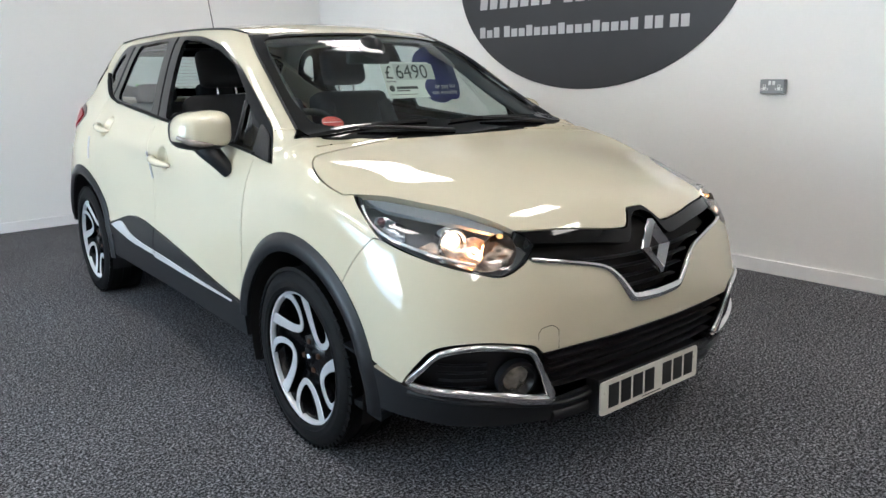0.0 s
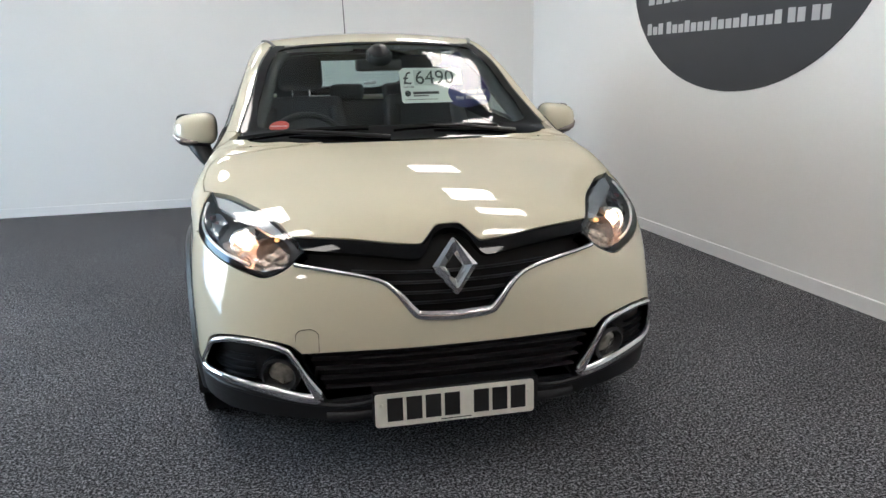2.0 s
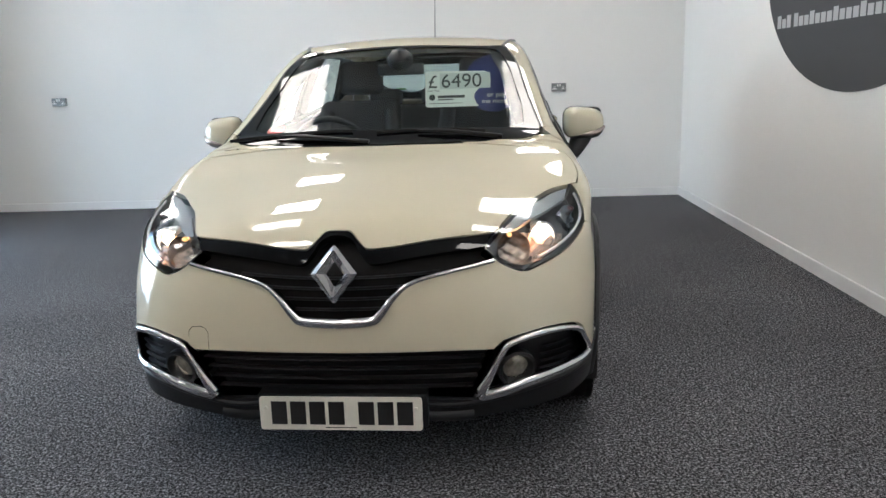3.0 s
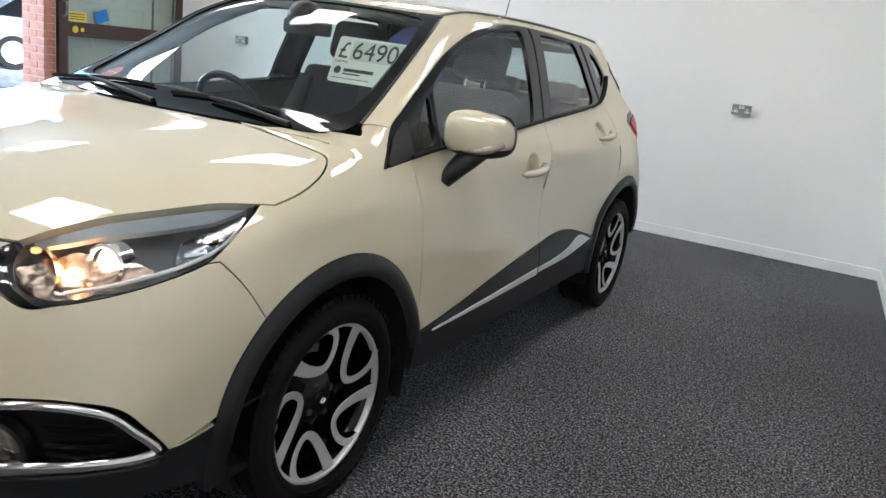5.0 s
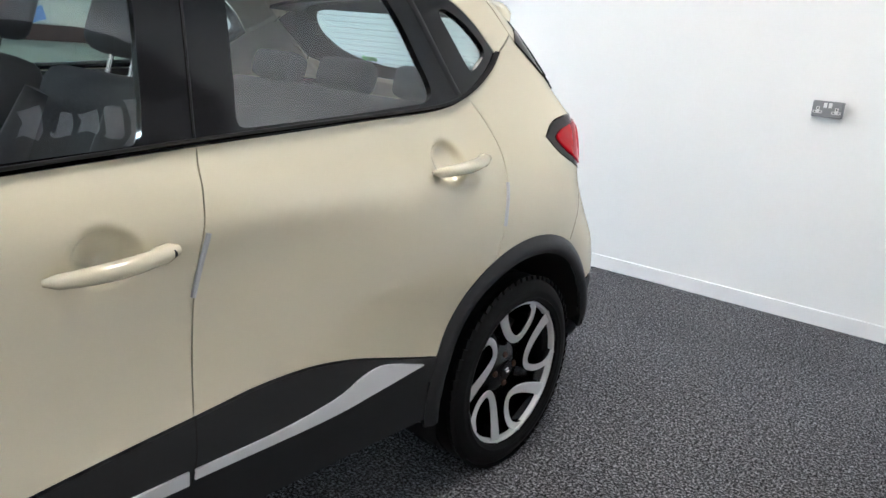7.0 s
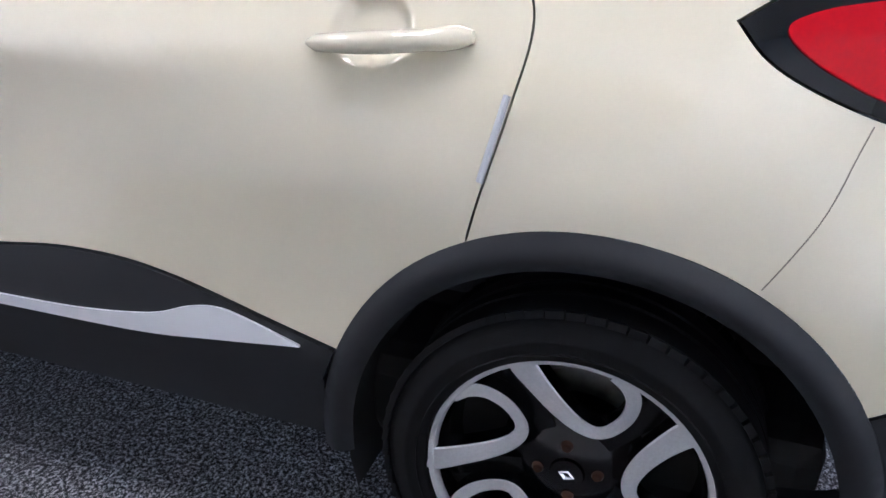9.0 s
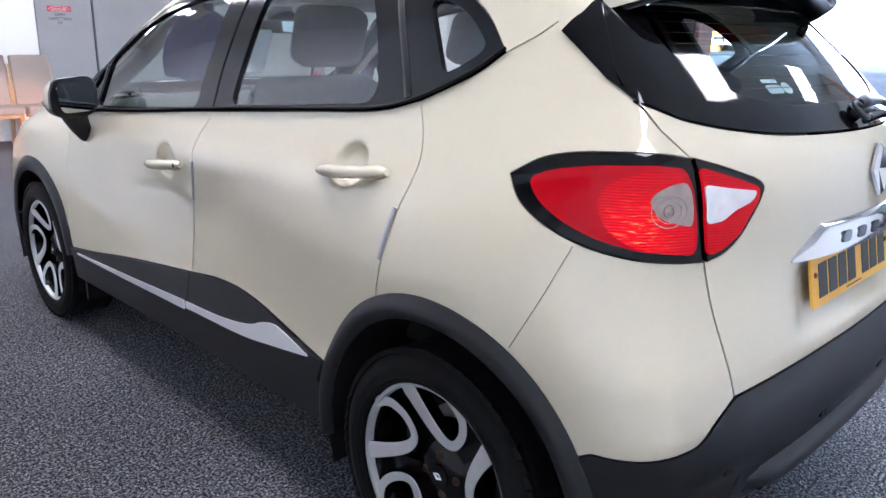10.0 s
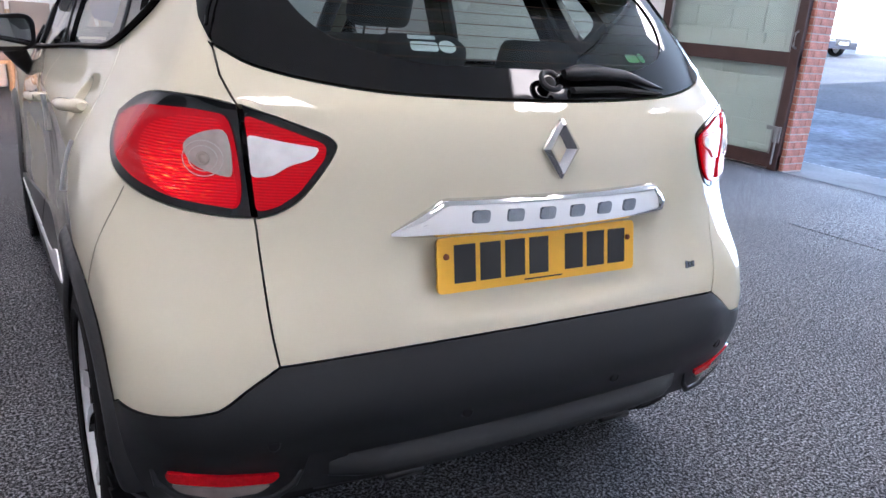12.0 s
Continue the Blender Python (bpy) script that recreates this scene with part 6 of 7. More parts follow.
part("pivot", lathe(bmesh.new(), [(0.013, 0.0), (0.013, 0.016), (0.008, 0.02), (0.0, 0.02)], 20, facing(*on(BACK, 0.008, 1.160, 0.004))), MATT_BLACK, wiper, smooth=50)
pv, pn = on(BACK, 0.008, 1.160, 0.022)
part("pivot_ring", tube(bmesh.new(), [facing(pv, pn) @ Vector((0.022 * math.cos(a), 0.022 * math.sin(a), 0.0)) for a in np.linspace(0.5, 5.6, 25)], 0.006, 8), PLASTIC, wiper, smooth=60)
# --- door mirrors ---
def mirror_shell(cut=0.69):
    bm = bmesh.new()
    bmesh.ops.create_uvsphere(bm, u_segments=32, v_segments=20, radius=1.0)
    for v in bm.verts:
        q = v.co.copy()
        e = 0.64
        q = Vector([math.copysign(abs(c) ** e, c) for c in q])
        x = 0.876 + 0.098 * q.x
        z = 1.070 + 0.074 * q.z - 0.012 * q.x + (0.010 * q.x if q.z < 0 else 0)
        y = 0.655 + 0.10 * q.y + 0.035 * q.x
        v.co = Vector((x, min(y, cut + 0.035 * q.x), z))
    return bm


mirrors = both("door_mirror", mirror_shell, PAINT, car, "cream door mirror on a black foot", 60)
def mirror_under():
    bm = mirror_shell()
    bmesh.ops.scale(bm, vec=(1.006, 1.006, 1.006), space=Matrix.Translation((-0.876, -0.655, -1.07)), verts=bm.verts[:])
    bmesh.ops.bisect_plane(bm, geom=bm.verts[:] + bm.edges[:] + bm.faces[:], plane_co=(0.876, 0.6, 1.021), plane_no=(-0.12, 0, 1), clear_outer=True)
    return bm
def mirror_back():
    bm = mirror_shell()
    bmesh.ops.scale(bm, vec=(1.012, 1.012, 1.012), space=Matrix.Translation((-0.876, -0.655, -1.07)), verts=bm.verts[:])
    bmesh.ops.bisect_plane(bm, geom=bm.verts[:] + bm.edges[:] + bm.faces[:], plane_co=(0.876, 0.668, 1.07), plane_no=(-0.34, 0.94, 0), clear_inner=True)
    return bm
both("rear_housing", mirror_back, SATIN_BLACK, mirrors, "black rear of the mirror housing", smooth=60)
both("under_cap", mirror_under, SATIN_BLACK, mirrors, smooth=60)
both("mirror_bezel", lambda: prism(bmesh.new(), rounded([(-0.097, -0.068), (0.097, -0.072), (0.099, 0.068), (-0.079, 0.072)], 0.045, 6), 0.0, 0.012, Matrix.Translation((0.876, 0.688, 1.072)) @ pose(0, 0, 0, -90, 0, 0) @ pose(0, 0, 0, 0, 180, 0) @ pose(0, 0, 0, 0, -20, 0)), SATIN_BLACK, mirrors)
both("mirror_glass", lambda: prism(bmesh.new(), rounded([(-0.083, -0.054), (0.083, -0.058), (0.085, 0.054), (-0.067, 0.058)], 0.035, 6), 0.0, 0.004, Matrix.Translation((0.876, 0.703, 1.072)) @ pose(0, 0, 0, -90, 0, 0) @ pose(0, 0, 0, 0, 180, 0) @ pose(0, 0, 0, 0, -20, 0)), material("mirror_silver", (0.85, 0.87, 0.88), 0.02, metal=1.0), mirrors, "silvered mirror glass")
both("foot", lambda: tube(bmesh.new(), [(0.872, 0.645, 1.022), (0.856, 0.615, 0.988), (0.832, 0.585, 0.950), (0.802, 0.570, 0.905)], [0.054, 0.047, 0.041, 0.032], 14, flat=(1.0, 0.8)), PLASTIC, mirrors, smooth=60)
both("indicator", lambda: tube(bmesh.new(), [(0.862, 0.562, 1.020), (0.90, 0.573, 1.023), (0.94, 0.598, 1.033), (0.970, 0.638, 1.050)], [0.005, 0.013, 0.016, 0.009], 8), CLEAR_LENS, mirrors, "clear indicator lens", 60)

# --- sail panels, handles, strips ---
sail = SIDE.lift(np.array(rounded([(0.238, 0.972), (0.405, 0.992), (0.42, 1.10), (0.33, 1.055)], 0.018)))
skin("sail_panel", SIDE, sail, PLASTIC, car, lift=0.006, rim=0.012, gap=0, h=0.03)
for (y0, z0), (y1, z1) in (((1.178, 0.884), (1.418, 0.905)), ((2.145, 0.989), (2.396, 1.014))):
    pts = []
    for i in range(13):
        f = i / 12
        q, n = on(SIDE, y0 + f * (y1 - y0), z0 + f * (z1 - z0))
        base = SIDE.lift([(y0, z0), (y1, z1)])
        x = base[0][0] + f * (base[1][0] - base[0][0])
        pts.append(Vector((x + 0.010 + 0.026 * math.sin(math.pi * min(1, f * 1.1)) ** 0.7, q.y, q.z)))
    rad = [0.010 + 0.010 * math.sin(math.pi * (0.12 + 0.76 * i / 12)) + (0.004 if i > 9 else 0) for i in range(13)]
    rad[0], rad[-1] = rad[0] * 0.5, rad[-1] * 0.62
    hd = both("door_handle", lambda: tube(bmesh.new(), pts, rad, 10, flat=(0.85, 1.0), up=(1, 0, 0)), PAINT, car, "body-coloured door handle", 60)
    if y0 < 2:
        both("keyhole", lambda: lathe(bmesh.new(), [(0.008, 0.0), (0.007, 0.004), (0.0, 0.004)], 14, facing(pts[-2] + Vector((0.016, 0, 0)), Vector((1, 0, 0)))), MATT_BLACK, hd)
for (pts, nm) in (([(1.488, 0.925), (1.478, 0.88), (1.46, 0.80)], "edge_guard"), ([(2.461, 0.945), (2.452, 0.90), (2.435, 0.825)], "edge_guard")):
    ln = SIDE.lift(smooth_line(pts, 6)) + np.array([0.004, -0.004, 0])
    both(nm, lambda: tube(bmesh.new(), ln, 0.0055, 8, flat=(1, 0.9), up=(1, 0, 0)), material("grey_edge_guard", (0.45, 0.46, 0.48), 0.4), car, "grey plastic door edge guard")
lo_l = [(0.50, 0.414), (0.9, 0.417), (1.423, 0.424)]
hi_l = [(0.50, 0.420), (0.9, 0.434), (1.423, 0.454)]
skin("silver_strip", SIDE, SIDE.lift(np.vstack([smooth_line(lo_l, 8), smooth_line(hi_l, 8)[::-1]])), SATIN_SILVER, car, lift=0.013, rim=0.006, gap=0, h=0.05)
lo_l = [(1.437, 0.432), (1.775, 0.440), (1.95, 0.458), (2.125, 0.480)]
hi_l = [(1.437, 0.454), (1.65, 0.462), (1.815, 0.483), (1.90, 0.512), (1.96, 0.522), (2.02, 0.512), (2.125, 0.483)]
skin("silver_strip", SIDE, SIDE.lift(np.vstack([smooth_line(lo_l, 8), smooth_line(hi_l, 5)[::-1]])), SATIN_SILVER, car, lift=0.013, rim=0.006, gap=0, h=0.05)
clad_gap = SIDE.lift(smooth_line([(1.448, 0.556), (1.444, 0.48), (1.428, 0.412)], 6))
both("cladding_gap", lambda: tube(bmesh.new(), clad_gap + np.array([0.0075, 0, 0]), 0.0022, 5, up=(0, 1, 0)), MATT_BLACK, car)
fuel = TAIL.lift(smooth_line(deg((47.6, 0.945), (50.5, 0.842), (53.6, 0.728)), 6))
both("quarter_seam", lambda: tube(bmesh.new(), fuel, 0.0011, 4), material("seam_grey", (0.18, 0.16, 0.12), 0.6), car)

# --- roof ditch, aerial, front wipers ---
both("roof_strip", lambda: tube(bmesh.new(), np.vstack([screen_edge[-3:], ditch[1:]]) + np.array([0, 0, 0.001]), 0.010, 8, flat=(1.0, 0.5)), SATIN_BLACK, car)
both("screen_strip", lambda: tube(bmesh.new(), screen_edge[:-2], 0.006, 6, flat=(1.0, 0.6)), SATIN_BLACK, car)
aerial = part("aerial", lathe(bmesh.new(), [(0.022, -0.01), (0.020, 0.012), (0.008, 0.03), (0.0, 0.032)], 16, pose(0, 2.52, roof_z(0, 2.52))), SATIN_BLACK, car, smooth=50)
part("rod", tube(bmesh.new(), [(0, 2.52, roof_z(0, 2.52) + 0.02), (0, 2.62, roof_z(0, 2.52) + 0.36)], [0.0035, 0.002], 6), MATT_BLACK, aerial)


def screen(x, y, lift):
    p = TOP.lift([(x, y)])
    return Vector((p + normal(p) * lift)[0])


for ax, bx, by0, by1 in ((-0.05, -0.60, 0.10, 0.165), (0.50, 0.03, 0.13, 0.16)):
    arm = part("wiper", tube(bmesh.new(), [screen(ax, by0 + 0.005, 0.006), screen((ax + bx) / 2, (by0 + by1) / 2 + 0.012, 0.016), screen(bx * 0.75 + ax * 0.25, by1 + 0.004, 0.014)], [0.010, 0.008, 0.005], 8), SATIN_BLACK, car, smooth=60)
    part("blade", tube(bmesh.new(), [screen(ax - (ax - bx) * f, by1 + 0.006 + 0.012 * math.sin(math.pi * f), 0.008) for f in (0.15, 0.35, 0.55, 0.75, 0.95, 1.12)], 0.006, 6, flat=(0.7, 1.2)), MATT_BLACK, arm, smooth=60)

# --- rear bumper details ---
rb = [o for o in car.children if o.name.startswith("rear_bumper")][0]


def rear_at(a, z, lift):
    p = TAIL.lift([(radians(a) * CR, z)])
    n = normal(p)
    return Vector((p + n * (bumper_lift(p)[0] + lift))[0]), Vector(n[0])


for a in (-33, -12.4, 10.6, 31.2):
    p, n = rear_at(a, 0.508, 0.0)
    part("parking_sensor", lathe(bmesh.new(), [(0.0135, -0.002), (0.0135, 0.0022), (0.011, 0.003), (0.0105, 0.0012), (0.0, 0.0016)], 20, facing(p, n)), SATIN_BLACK, rb, smooth=50)
lip = []
for z, out in ((0.461, -0.004), (0.456, 0.003), (0.448, 0.016), (0.432, 0.027), (0.424, 0.028), (0.416, 0.020), (0.405, -0.012)):
    lip.append([rear_at(t, z - 0.006 * (t / 26) ** 2, out * min(1.0, 0.15 + (26 - abs(t)) / 4) if out > 0 else out)[0] for t in np.linspace(-26, 26, 41)])
sheet(lip, PLASTIC, "skid_lip", rb, thick=0.004)
dif = [[rear_at(t, z, -0.03 - (0.40 - z) * 0.25)[0] for t in np.linspace(-27, 27, 31)] for z in (0.42, 0.38, 0.34, 0.315)]
sheet(dif, SATIN_BLACK, "diffuser", rb, thick=0.01)
for a in (-17.5, 17.0):
    p, n = rear_at(a, 0.360, -0.02)
    part("towing_hook", tube(bmesh.new(), [p + Vector((-0.045, -0.03, 0.02)), p + Vector((-0.04, 0.0, -0.012)), p + Vector((0.04, 0.0, -0.012)), p + Vector((0.045, -0.03, 0.02))], 0.014, 8), SATIN_BLACK, rb, smooth=60)
REFLECTOR_LINES = {"red_reflector": [(40.3, 0.457), (35.5, 0.441), (30.5, 0.434), (31.3, 0.414), (35.5, 0.417), (40.1, 0.432)],
                   "clear_reflector": [(40.0, 0.430), (35.5, 0.415), (31.4, 0.412), (32.6, 0.393), (36, 0.386), (39.3, 0.408)]}
for nm, line in REFLECTOR_LINES.items():
    flat = TAIL.lift(np.array(deg(*[tuple(q) for q in rounded(line, 0.5, 3)])))
    for o in skin(nm, TAIL, flat, RED_LENS if nm[0] == "r" else CLEAR_LENS, car, lift=lambda P: bumper_lift(P) + 0.007, rim=0.010, gap=0, h=0.02):
        o.parent = rb
hem = [(41.6, 0.452), (41.3, 0.42), (39.5, 0.388), (35, 0.362), (31.5, 0.366), (29.4, 0.40), (28.6, 0.432)]
for sx in (1, -1):
    part("reflector_surround", tube(bmesh.new(), [rear_at(sx * a, z, 0.0)[0] for a, z in hem], [0.004, 0.008, 0.010, 0.010, 0.010, 0.008, 0.004], 8, flat=(0.8, 1.0)), PLASTIC, rb, smooth=60)
p, n = rear_at(26.4, 0.443, 0.001)
part("towing_cover", prism(bmesh.new(), rounded([(-0.045, -0.03), (0.045, -0.03), (0.045, 0.03), (-0.03, 0.03)], 0.015), 0, 0.0015, facing(p, n)), PLASTIC, rb)

# --- wheels ---
def spoke_bm():
    """One open loop of the alloy: two arms that meet near the hub in a rounded foot."""
    path = [(0.237, -0.5), (0.222, 0), (0.178, -3.5), (0.140, -10), (0.113, -21), (0.103, -34), (0.108, -45), (0.128, -51), (0.165, -52), (0.200, -48.5), (0.222, -43), (0.236, -37)]
    wid = [0.0245, 0.0230, 0.0190, 0.0170, 0.0150, 0.0130, 0.0118, 0.0112, 0.0115, 0.0120, 0.0130, 0.0160]
    c = smooth_line([(r * math.cos(radians(a)), r * math.sin(radians(a))) for r, a in path], 6)
    w = np.interp(np.arange(len(c)) / 6, range(len(wid)), wid)
    t = np.gradient(c, axis=0)
    t /= np.linalg.norm(t, axis=1, keepdims=True)
    nn = np.c_[-t[:, 1], t[:, 0]]
    bm = bmesh.new()
    rows = []
    for i in range(len(c)):
        r = np.linalg.norm(c[i])
        z = 0.060 + 0.028 * (r / 0.236) ** 2
        rows.append([bm.verts.new((*(c[i] + nn[i] * w[i] * s), z - d)) for s, d in ((-1.05, 0.035), (-1, 0.0025), (-0.88, 0.0), (0.88, 0.0), (1, 0.0025), (1.05, 0.035))])
    for a, b in zip(rows, rows[1:]):
        for q in range(5):
            f = bm.faces.new((a[q], a[q + 1], b[q + 1], b[q]))
            f.material_index = 1 if q in (0, 4) else 0
    return bm


BOLT_RUST = material("rusty_bolt", (0.06, 0.025, 0.012), 0.6, metal=0.4, grain=0.4)
TREAD = [(0.212, -0.100), (0.237, -0.106), (0.268, -0.108), (0.295, -0.102), (0.309, -0.092), (0.3150, -0.080), (0.3165, -0.05), (0.317, -0.026), (0.309, -0.025), (0.309, -0.017), (0.317, -0.016), (0.317, 0.016), (0.309, 0.017), (0.309, 0.025), (0.317, 0.026), (0.3165, 0.05), (0.3150, 0.080), (0.309, 0.092), (0.295, 0.102), (0.277, 0.1075), (0.273, 0.1085), (0.269, 0.1075), (0.255, 0.1075), (0.2535, 0.1095), (0.2515, 0.1075), (0.246, 0.106), (0.241, 0.104), (0.238, 0.099)]


def make_wheel(m, turn, label):
    bm = bmesh.new()
    lathe(bm, TREAD, 72)
    wheel = part("wheel", bm, RUBBER, car, label, 35)
    wheel.matrix_local = m
    bm = bmesh.new()
    for i in range(64):
        a = 2 * math.pi * i / 64
        for s in (-1, 1):
            mm = pose(0, 0, 0, 0, 0, math.degrees(a)) @ pose(0.3098, 0, s * 0.078, 0, 0, 0) @ pose(0, 0, 0, s * 12, s * 18, 0)
            box(bm, -0.006, 0.006, -0.0143, 0.0143, -0.020, 0.020, m=mm)
    tagged(part("tread", bm, RUBBER, wheel), kind="stuff")
    bm = bmesh.new()
    lathe(bm, [(0.210, -0.10), (0.210, 0.04), (0.219, 0.070), (0.229, 0.083), (0.233, 0.090)], 64)
    rim = part("rim", bm, ALLOY_BLACK, wheel, smooth=50)
    bm = bmesh.new()
    lathe(bm, [(0.2240, 0.072), (0.2255, 0.086), (0.2285, 0.0935), (0.2365, 0.095), (0.2385, 0.088)], 72)
    part("rim_edge", bm, ALLOY, wheel, smooth=50)
    bm = bmesh.new()
    lathe(bm, [(0.0, 0.066), (0.028, 0.066), (0.030, 0.060), (0.075, 0.052), (0.085, 0.042), (0.115, 0.030), (0.125, 0.0)], 40)
    hub = part("hub", bm, ALLOY_BLACK, wheel, smooth=40)
    for i in range(5):
        a = 72 * i + turn
        s = part("spoke", spoke_bm(), ALLOY, wheel, smooth=35)
        s.data.materials.append(ALLOY_BLACK)
        s.matrix_local = pose(0, 0, 0.004, 0, 0, a)
        bm = bmesh.new()
        prism(bm, [(0.08, -0.016), (0.220, -0.024), (0.220, 0.024), (0.08, 0.016)], 0.012, 0.040)
        s2 = part("spoke_back", bm, ALLOY_BLACK, wheel)
        s2.matrix_local = pose(0, 0, 0.006, 0, 0, a - 62)
    for i in range(4):
        a = radians(90 * i + turn + 20)
        b = part("wheel_bolt", lathe(bmesh.new(), [(0.017, 0.046), (0.013, 0.048), (0.011, 0.056), (0.008, 0.062), (0.0, 0.062)], 12), BOLT_RUST, wheel, smooth=40)
        b.matrix_local = pose(0.050 * math.cos(a), 0.050 * math.sin(a), 0.0)
    em = lozenge(0.011, 0.015, 0.003, 0.4)
    e = part("cap_emblem", em, CHROME, wheel)
    e.matrix_local = pose(0, 0, 0.067, 0, 0, turn)
    bm = bmesh.new()
    lathe(bm, [(0.06, -0.03), (0.150, -0.03), (0.150, -0.045), (0.06, -0.045)], 40)
    part("brake_disc", bm, material("brake_steel", (0.35, 0.33, 0.31), 0.4, metal=1.0, grain=0.2), wheel)
    return wheel


first = make_wheel(pose(0.743, 0.0, 0.317, 0, 90, 0) @ pose(0, 0, 0, 0, 0, 8), 0, "black tyre on a two-tone alloy wheel")
for m in (pose(0.743, 2.597, 0.317, 0, 90, 0) @ pose(0, 0, 0, 0, 0, -14), pose(-0.743, 0, 0.317, 0, -90, 0) @ pose(0, 0, 0, 0, 0, -8), pose(-0.743, 2.597, 0.317, 0, -90, 0) @ pose(0, 0, 0, 0, 0, 20)):
    copy_thing(first, m)
for yy in (0.0, 2.61):
    for sx in (1, -1):
        bm = bmesh.new()
        r = 0.402 if yy else 0.392
        lathe(bm, [(r, 0.84), (r, 0.50), (0.10, 0.50)], 40, pose(0, yy, 0.325, 0, 90 * sx, 0), start=math.pi if sx > 0 else math.pi, sweep=math.pi * 2)
        geom = [v for v in bm.verts if v.co.z < (0.34 if yy and v.co.y > yy else 0.20)]
        bmesh.ops.delete(bm, geom=geom, context="VERTS")
        part("wheel_liner", bm, MATT_BLACK, car, smooth=40)
both("mud_flap", lambda: box_bm(0.62, 0.82, 0.41, 0.43, 0.18, 0.40, 0.006), SATIN_BLACK, car)

# --- floor pan and cabin ---
part("floor_pan", box_bm(-0.72, 0.72, -0.55, 3.0, 0.22, 0.42, 0.05), MATT_BLACK, car)
part("bulkhead", box_bm(-0.66, 0.66, -0.30, 0.40, 0.30, 0.86, 0.05), MATT_BLACK, car)
part("sill_core", box_bm(-0.80, 0.80, 0.44, 2.14, 0.27, 0.40, 0.03), MATT_BLACK, car)
LINING = material("pale_headlining", (0.55, 0.54, 0.52), 0.9, grain=0.05, bump=0.2)
skin("headlining", TOP, TOP.lift(np.array(rounded([(0.50, 0.90), (0.53, 1.4), (0.52, 2.1), (0.46, 2.60), (-0.46, 2.60), (-0.52, 2.1), (-0.53, 1.4), (-0.50, 0.90)], 0.05))), LINING, car, both=False, lift=-0.035, rim=0, h=0.08)
inner = joined(seam(SIDE, [(0.45, 1.005), (0.9, 1.04), (1.4, 1.072), (2.2, 1.128), (2.42, 1.14)], 5), SIDE.lift([(2.38, 0.92), (2.14, 0.76), (2.05, 0.50)]), SIDE.lift([(0.52, 0.45)]))
pillar_in = screen_edge + np.array([-0.045, 0.02, -0.035])
both("pillar_trim", lambda: tube(bmesh.new(), pillar_in, [0.046 - 0.012 * i / len(pillar_in) for i in range(len(pillar_in))], 10, flat=(1.0, 0.7)), TRIM_DARK, car, smooth=60)
skin("door_lining", SIDE, inner, TRIM_DARK, car, lift=-0.075, rim=-0.07, gap=0, h=0.06)


def cushion(x0, x1, y0, y1, z0, z1, r, m=None):
    return box_bm(x0, x1, y0, y1, z0, z1, r, 4, m)


def front_seat(cx):
    s = part("seat_cushion", cushion(cx - 0.25, cx + 0.25, 0.85, 1.40, 0.48, 0.66, 0.06), SEAT_CLOTH, car, smooth=60)
    back = pose(cx, 1.38, 0.60, -17, 0, 0)
    b = part("seat_back", cushion(-0.24, 0.24, -0.07, 0.07, 0.0, 0.60, 0.06, back), SEAT_CLOTH, car, smooth=60)
    for q in (-1, 1):
        part("bolster", tube(bmesh.new(), [back @ Vector((q * 0.215, -0.06, 0.08)), back @ Vector((q * 0.22, -0.085, 0.3)), back @ Vector((q * 0.19, -0.06, 0.52))], [0.05, 0.055, 0.045], 10), SEAT_CLOTH, b, smooth=60)
        part("headrest_post", tube(bmesh.new(), [back @ Vector((q * 0.05, 0, 0.58)), back @ Vector((q * 0.05, -0.005, 0.68))], 0.006, 8), CHROME, b, smooth=60)
    part("headrest", cushion(-0.13, 0.13, -0.055, 0.05, 0.645, 0.84, 0.05, back), SEAT_CLOTH, b, smooth=60)


front_seat(0.36)
front_seat(-0.36)
part("rear_bench", cushion(-0.62, 0.62, 1.95, 2.40, 0.50, 0.66, 0.06), SEAT_CLOTH, car, smooth=60)
rbm = pose(0, 2.40, 0.60, -18, 0, 0)
rback = part("rear_backrest", cushion(-0.60, 0.60, -0.07, 0.07, 0.0, 0.54, 0.06, rbm), SEAT_CLOTH, car, smooth=60)
for cx in (-0.38, 0.0, 0.38):
    part("headrest", cushion(cx - 0.12, cx + 0.12, -0.05, 0.05, 0.545, 0.655, 0.04, rbm), SEAT_CLOTH, rback, smooth=60)
part("parcel_shelf", box_bm(-0.55, 0.55, 2.58, 2.98, 0.985, 1.01, 0.008), TRIM_DARK, car)

# dashboard, steering wheel, mirror
dash_rows = []
for y, z in ((0.20, 1.03), (0.32, 1.045), (0.46, 1.04), (0.58, 1.015), (0.66, 0.96), (0.68, 0.86), (0.66, 0.70)):
    dash_rows.append([(x, y - 0.10 * (x / 0.66) ** 2 * (0.5 if y > 0.3 else -0.4), z - 0.05 * (x / 0.66) ** 4 + (0.035 * math.exp(-((x + 0.37) / 0.16) ** 4) if 0.4 < y < 0.62 else 0)) for x in np.linspace(-0.66, 0.66, 27)])
dash = sheet(dash_rows, TRIM_DARK, "dashboard", car, thick=0.05)
for x in (-0.58, 0.58):
    part("air_vent", lathe(bmesh.new(), [(0.05, 0.0), (0.055, 0.01), (0.045, 0.014), (0.03, 0.004), (0.0, 0.006)], 24, facing(Vector((x, 0.68, 0.90)), Vector((0, 1, 0.2)).normalized())), SATIN_SILVER, dash, smooth=50)
part("centre_console", box_bm(-0.13, 0.13, 0.60, 0.76, 0.55, 0.97, 0.03), TRIM_DARK, dash)
